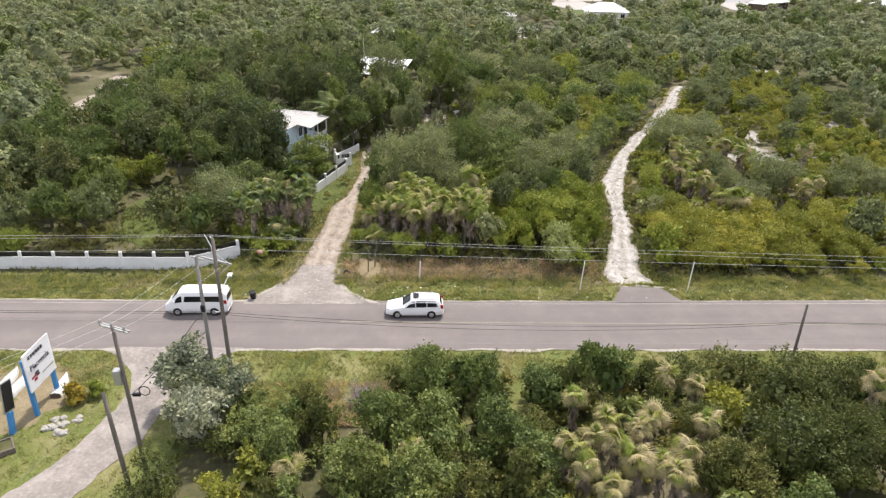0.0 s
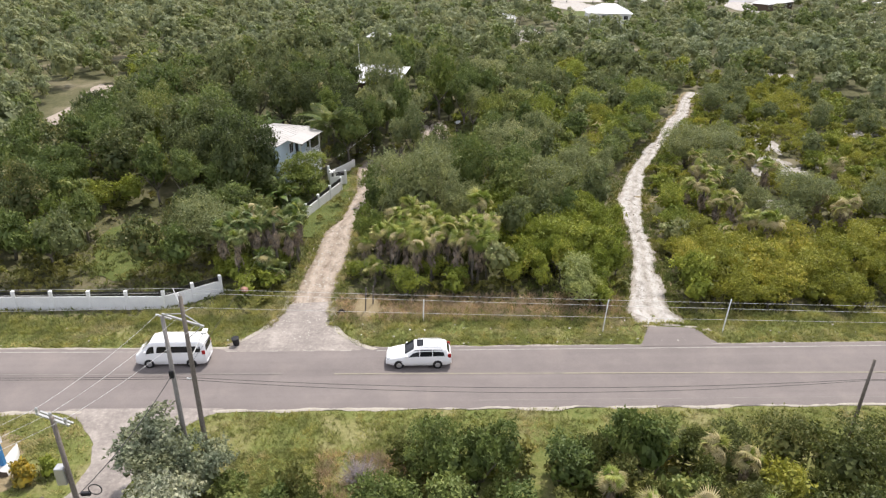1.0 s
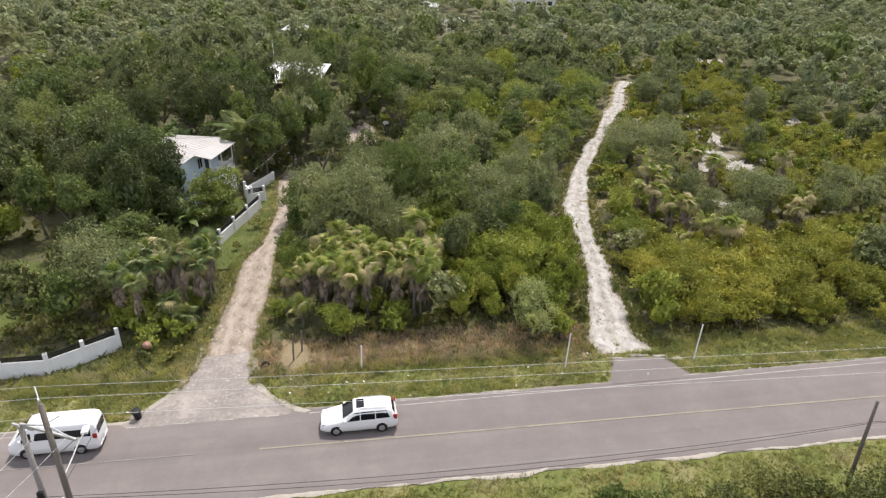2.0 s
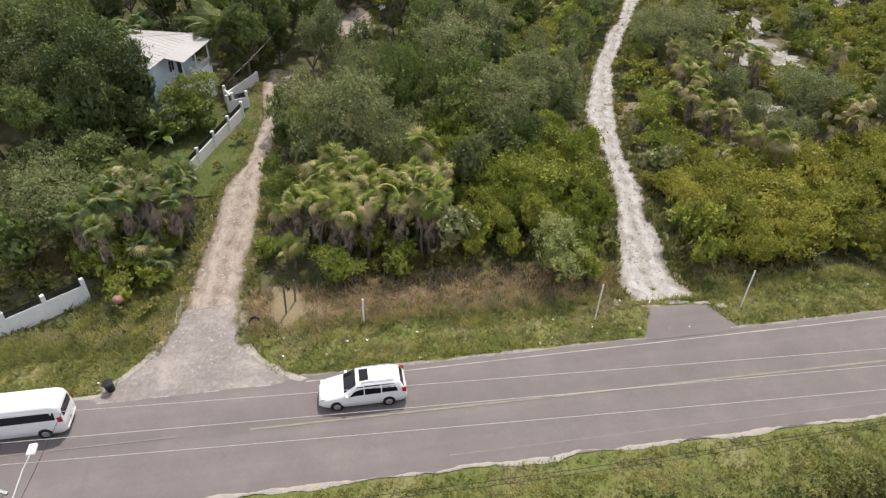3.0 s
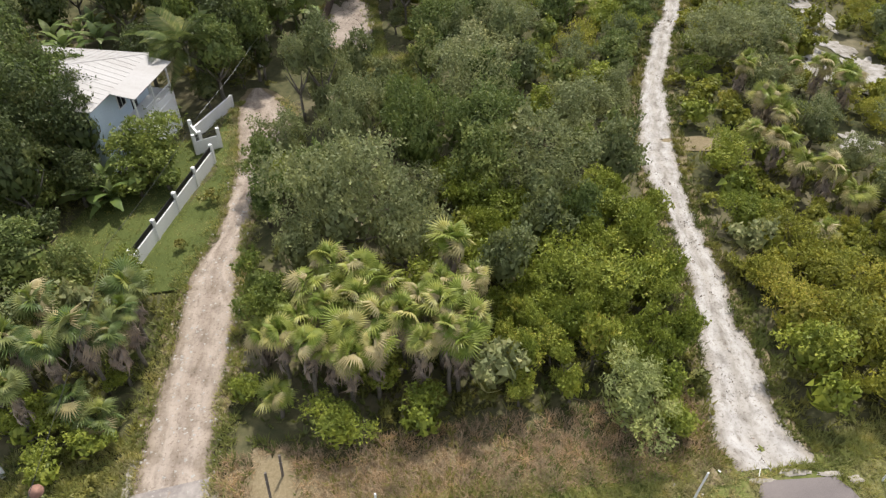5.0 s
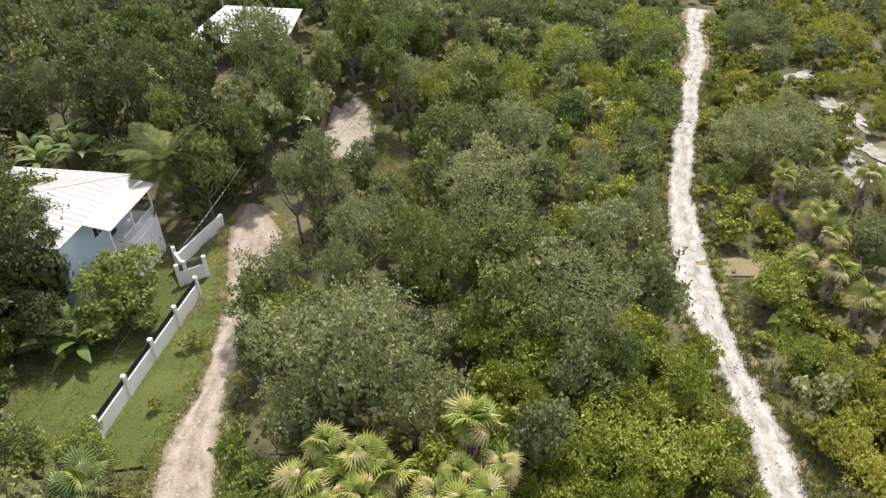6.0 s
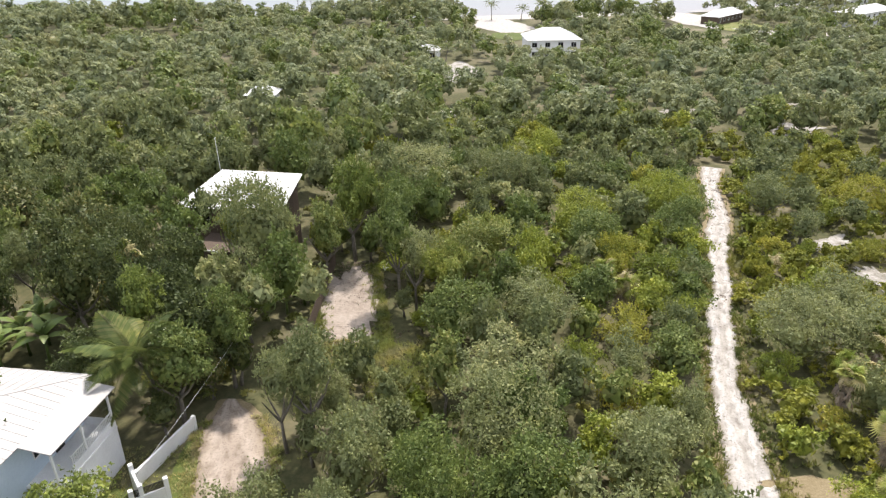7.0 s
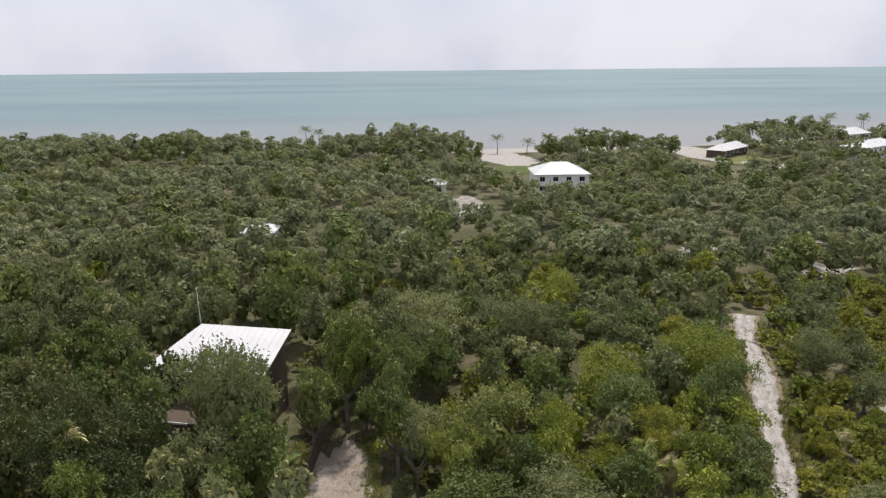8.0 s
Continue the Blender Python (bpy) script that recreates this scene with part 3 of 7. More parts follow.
DRV_L = [(-16.5, 58.2), (-15.0, 59.2), (-14.0, 60.0), (-12.6, 61.6), (-11.6, 64.4), (-11.2, 68.0), (-11.0, 71.5), (-10.5, 75.0), (-10.3, 79.0), (-10.1, 82.5), (-9.4, 84.2), (-8.6, 86.0), (-8.3, 89.5), (-7.8, 92.5), (-7.7, 97.0), (-8.0, 101.0), (-8.1, 104.5), (-7.3, 107.0), (-6.6, 108.6)]
DRV_R = [(-3.2, 58.2), (-4.6, 59.1), (-6.3, 60.8), (-7.1, 62.2), (-7.3, 65.2), (-7.1, 69.5), (-7.0, 71.5), (-6.7, 74.5), (-6.5, 78.0), (-6.6, 81.0), (-6.6, 84.5), (-6.4, 86.3), (-5.8, 90.0), (-5.0, 93.0), (-3.9, 97.5), (-2.7, 100.4), (-3.2, 104.0), (-4.6, 106.6), (-5.9, 108.4)]
driveway = structure(strip("driveway", DRV_L[4:], DRV_R[4:], M_DIRTTRACK, 0.03, 0.3, 0.35, 11, 0.05, 21), "pinkish packed dirt driveway", "driveway")
apron = structure(strip("driveway_apron", DRV_L[:5] + [(-11.4, 66.0)], DRV_R[:5] + [(-7.25, 66.4)], M_ASPHALT2, 0.062, 0.12, 0.3, 11, 0.02, 22), "dusty grey driveway apron at the road", "driveway")
sheet_w = structure(strip("apron_edge", [(x - 0.35, y + 0.15) for x, y in DRV_L[1:6]], [(x + 0.05, y) for x, y in DRV_L[1:6]], M_PALEEDGE, 0.068, 0.15, 0.25, 4, 0.01, 23), "pale gravel edge of the driveway", "driveway edge")
sheet_e = structure(strip("apron_edge", [(x - 0.05, y) for x, y in DRV_R[:5]], [(x + 0.45, y + 0.2) for x, y in DRV_R[:5]], M_PALEEDGE, 0.068, 0.2, 0.25, 4, 0.01, 24), "pale gravel edge of the driveway", "driveway edge")

SP_L = [(19.6, 62.2), (19.3, 64.1), (20.4, 67.5), (21.3, 70.0), (22.2, 72.6), (23.5, 77.1), (24.6, 83.0), (25.0, 87.5), (25.7, 92.0), (28.2, 97.5), (30.4, 103.0), (33.3, 108.5), (36.2, 114.6), (38.7, 117.7), (41.5, 123.5), (45.0, 130.5), (48.6, 135.8), (50.2, 139.5), (53.0, 146.0), (56.0, 152.0), (57.6, 154.2)]
SP_R = [(25.0, 62.0), (23.8, 63.6), (24.0, 66.0), (25.0, 69.4), (24.9, 72.0), (26.2, 76.7), (26.6, 80.8), (27.6, 85.5), (29.2, 91.0), (31.2, 97.0), (33.2, 103.0), (36.0, 108.0), (39.0, 114.1), (41.1, 117.2), (43.9, 123.0), (48.0, 130.0), (50.9, 135.0), (52.6, 139.0), (55.2, 145.5), (58.6, 150.8), (60.0, 152.6)]
def fringe(name, line, side, w, seed, label):
    """A ragged dusty margin along one edge of a track."""
    a, c = [(x + side * w, y) for x, y in line], [(x - side * 0.12, y) for x, y in line]
    return structure(strip(name, a if side < 0 else c, c if side < 0 else a, M_DRY, 0.006, 0.4, 0.2, 5, 0.02, seed), label, "track edge")


for i, (line, side) in enumerate(((SP_L, -1), (SP_R, 1))):
    fringe("track_margin", line, side, 0.6, 35 + i, "dusty margin of the sand track with leaf litter")
for i, (line, side) in enumerate(((DRV_L[5:], -1), (DRV_R[5:], 1))):
    fringe("drive_margin", line, side, 0.5, 37 + i, "dusty margin of the driveway with dry grass")
sand_track = structure(strip("sand_track", SP_L, SP_R, M_SANDTRACK, 0.03, 0.28, 0.2, 11, 0.1, 31), "white sand track through the scrub", "track")
track_mouth = structure(strip("track_mouth", [(18.6, 58.3), (19.7, 59.5), (20.6, 61.5)], [(26.3, 58.3), (25.3, 59.6), (24.6, 61.1)], M_ASPHALT, 0.06, 0.28, 0.2, 9, 0.015, 33), "grey asphalt apron at the sand track", "track")
for i, (x, y, rx, ry) in enumerate(((20.9, 61.5, 0.7, 0.16), (22.7, 61.7, 0.9, 0.2), (24.5, 61.3, 0.8, 0.14), (25.6, 60.8, 0.4, 0.25))):
    structure(blob("mouth_edge", x, y, rx, ry, M_PALEEDGE, 0.066, -8, 0.5, 34 + i, 3, 24), "pale sandy edge of the asphalt", "track edge")

SR_W = [(-25.5, 51.2), (-23.4, 50.0), (-21.4, 47.6), (-20.6, 45.4), (-21.1, 42.1), (-22.5, 37.6), (-24.8, 34.2), (-28.5, 30.0), (-36.0, 24.0)]
SR_E = [(-13.0, 51.0), (-14.8, 50.0), (-16.6, 48.3), (-17.4, 44.7), (-17.8, 39.7), (-20.2, 34.6), (-24.0, 29.5), (-28.0, 26.0), (-34.0, 20.0)]
side_road = structure(strip("side_road", SR_W, SR_E, M_ASPHALT2, 0.058, 0.25, 0.35, 11, 0.03, 41), "pale dusty side road", "road")
side_verge_w = structure(strip("side_verge", [(x - 9, y + 4) for x, y in SR_W[2:]], [(x + 0.3, y) for x, y in SR_W[2:]], M_GRASSBED, 0.0, 0.4, 0.6, 12, 0.05, 48), "mown green grass beside the side road", "grass verge")
side_verge_e = structure(strip("side_verge", [(x - 0.3, y) for x, y in SR_E[2:]], [(x + 3.2, y - 1.0) for x, y in SR_E[2:]], M_GRASSBED, 0.0, 0.5, 0.6, 8, 0.05, 49), "rough grass beside the side road", "grass verge")
lot = structure(blob("sign_lot", -28.5, 44.5, 4.2, 4.5, M_DRY, 0.02, 0, 0.25, 5), "bare sandy lot beside the sign", "bare lot")

yard = structure(blob("sand_yard", 3.5, 122.5, 3.2, 7.4, M_DIRT, 0.03, -6, 0.5, 3, 6, 90), "pale sandy yard between the trees", "yard")
lawn_a = structure(blob("lawn", -15.5, 88.0, 4.0, 12.5, M_LAWN, 0.0, -18, 0.12, 6), "shaded green lawn behind the wall", "lawn")
lawn_b = structure(blob("lawn", -30.5, 79.0, 3.4, 8.0, M_LAWN, 0.0, 14, 0.2, 7), "green lawn among trees", "lawn")
strip_grass = structure(strip("drive_verge", [(-14.0, 81.0), (-11.8, 88.2), (-9.1, 95.4), (-10.0, 98.0), (-8.8, 104.0)], [(-10.0, 81.0), (-8.3, 86.5), (-7.6, 93.0), (-7.6, 98.0), (-7.8, 104.0)], M_LAWN, 0.02, 0.3, 0.4, 8, 0.03, 44), "grass strip between wall and driveway", "grass verge")
bare = structure(blob("bare_soil", -4.2, 65.8, 1.2, 2.4, M_DRY, 0.035, 8, 0.5, 47, 4, 60), "bare pinkish soil by the old posts", "bare soil")
dry = structure(strip("dry_verge", [(-6.5, 66.8), (0, 66.0), (8, 66.0), (14, 64.6), (18.6, 63.2)], [(-6.6, 63.2), (0, 62.8), (8, 62.9), (14, 62.4), (18.8, 61.6)], M_DRY, 0.02, 0.4, 0.4, 8, 0.04, 45), "dry trampled grass and leaf litter", "dry verge")
for i, (x, y, rx, ry, t) in enumerate(((45.3, 89.8, 1.9, 1.5, 20), (53.5, 101.5, 2.6, 3.4, -30), (51.0, 107.5, 1.2, 2.8, 0), (54.0, 108.0, 1.3, 3.6, 15), (56.8, 116.0, 1.3, 4.6, -5), (57.8, 126.0, 3.0, 1.5, 20),
                                       (69.0, 146.0, 3.0, 1.8, 10), (49.5, 103.0, 1.5, 2.4, 10), (23.5, 101.5, 1.3, 1.0, 0), (75.0, 122.0, 4.0, 2.0, 30), (62.0, 104.0, 3.0, 1.6, -20), (84.0, 170.0, 5, 3, 20), (70.0, 186.0, 4, 2.5, 0), (101, 240, 4, 2.5, 20), (92, 202, 4, 2, 10), (92, 186, 4, 2, 30))):
    structure(blob("sand_patch", x, y, rx, ry, M_PATCH, 0.02, t, 0.75, 60 + i, 7, 90), "bare white sand patch in the scrub", "sand patch")
for i, (x, y, rx, ry, t) in enumerate(((68, 318, 9, 20, 0), (143, 318, 9, 22, -10), (150, 282, 14, 5, -60), (88, 342, 40, 7, 0), (-110, 385, 60, 8, -18), (36, 235, 5, 13, -8), (25.5, 192, 1.6, 6, 0), (20.5, 170, 1.2, 6, 0), (172, 268, 14, 4, -30), (225, 350, 70, 9, 6), (-61.4, 137.5, 3.0, 9, -3), (-63.5, 152, 2.8, 9, 14))):
    structure(blob("beach_sand", x, y, rx, ry, M_DIRT if i in (10, 11) else M_PATCH if i in (5, 6, 7) else M_SAND, 0.03, t, 0.25, 90 + i), "pale sand clearing", "sand")
spur = structure(blob("track_spur", 31.5, 92.2, 4.2, 1.0, M_DRY, 0.015, -12, 0.4, 77), "faint sandy spur beside the track", "track")
sea_lawn = structure(blob("beach_lawn", 66, 292, 9, 9, M_LAWN, 0.02, 0, 0.2, 8), "mown grass behind the beach", "lawn")
sea_lawn2 = structure(blob("beach_lawn", 148, 296, 9, 13, M_GRASSBED, 0.02, -20, 0.2, 9), "dry mown grass behind the beach", "lawn")


# ---- plants ----
def unit_dirs(rng, n):
    v = rng.normal(size=(n, 3))
    return v / np.linalg.norm(v, axis=1, keepdims=True)


def leaf_tris(rng, pos, nrm, length, width):
    """Pointed leaf blades at pos facing nrm."""
    n = len(pos)
    t = np.cross(nrm, unit_dirs(rng, n))
    t /= np.linalg.norm(t, axis=1, keepdims=True) + 1e-9
    b = np.cross(nrm, t)
    L = (length * rng.uniform(0.6, 1.35, n))[:, None]
    W = (width * rng.uniform(0.6, 1.35, n))[:, None]
    v = np.stack([pos - t * L * 0.4 - b * W * 0.5, pos - t * L * 0.4 + b * W * 0.5, pos + t * L * 0.6 - nrm * L * 0.12], 1)
    return v.reshape(-1, 3), np.arange(3 * n).reshape(n, 3)


def crown_arrays(seed, r, flat, n_clump, n_leaf, length, width, core=True, wild=0.62, stray=0.2, spray=0.3):
    """A crown of limbs, each with leaf clumps and short leafy twigs: vertices and triangles."""
    rng = np.random.default_rng(seed)
    size = np.array([r, r, r * flat])
    n_limb = max(4, n_clump // 6)
    ld = unit_dirs(rng, n_limb)
    ld[:, 2] = np.abs(ld[:, 2]) * 1.1 - 0.12
    ld[0] = (0, 0, 1)
    limb = ld * rng.uniform(0.38, 0.72, (n_limb, 1)) * size
    lr = r * rng.uniform(0.26, 0.46, n_limb)
    which = np.arange(n_clump) % n_limb
    d = unit_dirs(rng, n_clump)
    d[:, 2] = np.where(d[:, 2] < -0.25, -d[:, 2], d[:, 2])
    c = limb[which] + d * (lr[which] * rng.uniform(0.6, 1.05, n_clump))[:, None] * np.array([1, 1, 0.9])
    q = np.linalg.norm(c / size, axis=1, keepdims=True)
    c = c / np.maximum(1.0, q / 0.96)
    cr = r * (0.1 + 0.2 * rng.random(n_clump) ** 1.4) * (10 / n_clump) ** 0.1
    share = cr ** 2 / (cr ** 2).sum()
    P, N = [], []
    for i in range(n_clump):
        k = int(n_leaf * share[i] * 1.3 * (1 - spray)) + 2
        u = unit_dirs(rng, k)
        u[:, 2] = np.where(u[:, 2] < -0.3, -u[:, 2], u[:, 2])
        out = np.where(rng.random((k, 1)) < stray, rng.uniform(0.5, 1.5, (k, 1)), rng.uniform(0.55, 1.12, (k, 1)))
        p = c[i] + u * cr[i] * out * np.array([1, 1, 0.85])
        nn = u * 0.7 + np.array([0, 0, 0.3]) + rng.normal(size=(k, 3)) * wild
        m = int(n_leaf * share[i] * 1.1 * spray / 6)
        if m:   # twigs that stand out of the clump, six leaves each
            w = unit_dirs(rng, m)
            w[:, 2] = np.abs(w[:, 2])
            way = w * 0.75 + np.array([0, 0, 0.45]) + rng.normal(size=(m, 3)) * 0.25
            way /= np.linalg.norm(way, axis=1, keepdims=True)
            t = np.tile(np.linspace(0.1, 1, 6), m)[:, None]
            L = np.repeat(np.minimum(cr[i] * 0.75, 0.75) * rng.uniform(0.5, 1.3, m), 6)[:, None]
            tw = np.repeat(way, 6, 0)
            p = np.concatenate([p, c[i] + np.repeat(w, 6, 0) * cr[i] * 0.85 + tw * t * L + rng.normal(size=(6 * m, 3)) * 0.3 * length])
            nn = np.concatenate([nn, np.cross(tw, unit_dirs(rng, 6 * m)) + np.array([0, 0, 0.4]) + rng.normal(size=(6 * m, 3)) * 0.3])
        keep = np.ones(len(p), bool)
        for j in range(n_clump):
            if j != i:
                keep &= ((p - c[j]) ** 2).sum(1) > (cr[j] * 0.7) ** 2
        P.append(p[keep])
        N.append(nn[keep])
    P, N = np.concatenate(P), np.concatenate(N)
    N /= np.linalg.norm(N, axis=1, keepdims=True) + 1e-9
    v, f = leaf_tris(rng, P, N, length, width)
    if core:   # shaded inner leaves
        k = max(20, n_leaf // 7)
        u = unit_dirs(rng, k)
        v2, f2 = leaf_tris(rng, u * rng.uniform(0.25, 0.62, (k, 1)) * size, u, length * 2.1, width * 2.3)
        f = np.concatenate([f, f2 + len(v)])
        v = np.concatenate([v, v2])
    return v, f


def trunk_mesh(name, seed, height, r, spread):
    rng = random.Random(seed)
    bm = bmesh.new()
    lean = Vector((rng.uniform(-0.3, 0.3), rng.uniform(-0.3, 0.3), 0))
    fork = Vector((0, 0, height * 0.45)) + lean * 0.5
    tube(bm, [(0, 0, -0.15), fork * 0.5 + Vector((0.05, 0.02, 0)), fork], [r * 1.25, r, r * 0.8], 7)
    for i in range(5):
        t = 2 * math.pi * (i + rng.random() * 0.7) / 5
        tip = fork + Vector((math.cos(t) * spread * 0.6, math.sin(t) * spread * 0.6, height * rng.uniform(0.35, 0.6)))
        mid = fork.lerp(tip, 0.5) + Vector((rng.uniform(-0.15, 0.15), rng.uniform(-0.15, 0.15), -0.1)) * spread * 0.3
        tube(bm, [fork, mid, tip], [r * 0.6, r * 0.4, r * 0.15], 5, False)
    return bm_mesh(name, bm, M_BARK, True)


SPECIES = {
    # kind: material, leaf length, leaf width, flatness, name, label, category
    "oak": (F_OAK, 0.24, 0.19, 0.8, "tree", "dense dark green broadleaf tree in the scrub", "tree"),
    "grey": (F_GREY, 0.2, 0.15, 0.78, "tree", "grey-green small-leaved spreading tree", "tree"),
    "dark": (F_DARK, 0.26, 0.17, 0.85, "tree", "tall deep green tree shading the house, shade put into its leaf colour", "tree"),
    "lime": (F_LIME, 0.24, 0.18, 0.85, "tree", "bright yellow-green leafy tree", "tree"),
    "shrub": (F_SHRUB, 0.24, 0.13, 0.62, "shrub", "bright green dense rounded shrub", "shrub"),
    "olive": (F_OLIVE, 0.22, 0.15, 0.72, "shrub", "olive-green dense bush beside the road", "shrub"),
    "yel": (F_YEL, 0.19, 0.13, 0.55, "shrub", "olive-yellow low spreading shrub", "shrub"),
    "pale": (F_PALE, 0.26, 0.1, 0.75, "shrub", "pale green feathery rounded bush", "shrub"),
    "silver": (F_SILVER, 0.26, 0.22, 0.85, "tree", "silvery-leaved spreading roadside tree", "tree"),
}
SIZES = {"s": (1.6, 1350, 18), "m": (2.9, 3700, 42), "l": (4.8, 8000, 76)}
plant_meshes = {}


def deep_crown(r, flat, zc, most=1.4):
    """Centre height and stretch of a crown whose skirt hangs near the ground."""
    zc = max(zc, 0.45 * r * flat)
    half = r * flat
    top = zc + 0.92 * half
    deep = min(most * half, max(half, (top - 0.5) / 1.75))
    return top - 0.92 * deep, deep / half


def plant(kind, x, y, r, zc, rng):
    """One tree or shrub with its crown centre at height zc and crown radius r."""
    mat, ll, lw, flat, name, label, cat = SPECIES[kind]
    size = "s" if r < 2.1 else "m" if r < 3.8 else "l"
    r0, nl, nc = SIZES[size]
    var = rng.randrange(3)
    key = (kind, size, var)
    if key not in plant_meshes:
        sd = 1000 + len(plant_meshes) * 7
        v, f = crown_arrays(sd, r0, flat, nc, nl, ll * (0.94 if size == "l" else 0.8), lw * (0.94 if size == "l" else 0.8), spray=0.5 if name == "shrub" else 0.3)
        plant_meshes[key] = (mesh_np("crown", v, f, mat), trunk_mesh("trunk", sd, r0, 0.05 * r0 + 0.02, r0))
    cm, tm = plant_meshes[key]
    s = r / r0
    zc, tall = deep_crown(r, flat, zc)
    thing = empty(name, pose(x, y, 0, 0, 0, 0), label, cat)
    part("crown", cm, None, thing, m=Matrix.LocRotScale((0, 0, zc), Euler((rng.uniform(-0.12, 0.12), rng.uniform(-0.12, 0.12), rng.uniform(0, 6.28))), (s * rng.uniform(0.88, 1.14), s * rng.uniform(0.88, 1.14), s * tall * rng.uniform(0.92, 1.08))))
    part("trunk", tm, None, thing, m=Matrix.LocRotScale((0, 0, 0), Euler((0, 0, rng.uniform(0, 6.28))), (s, s, max(0.3, zc / r0))))
    return thing


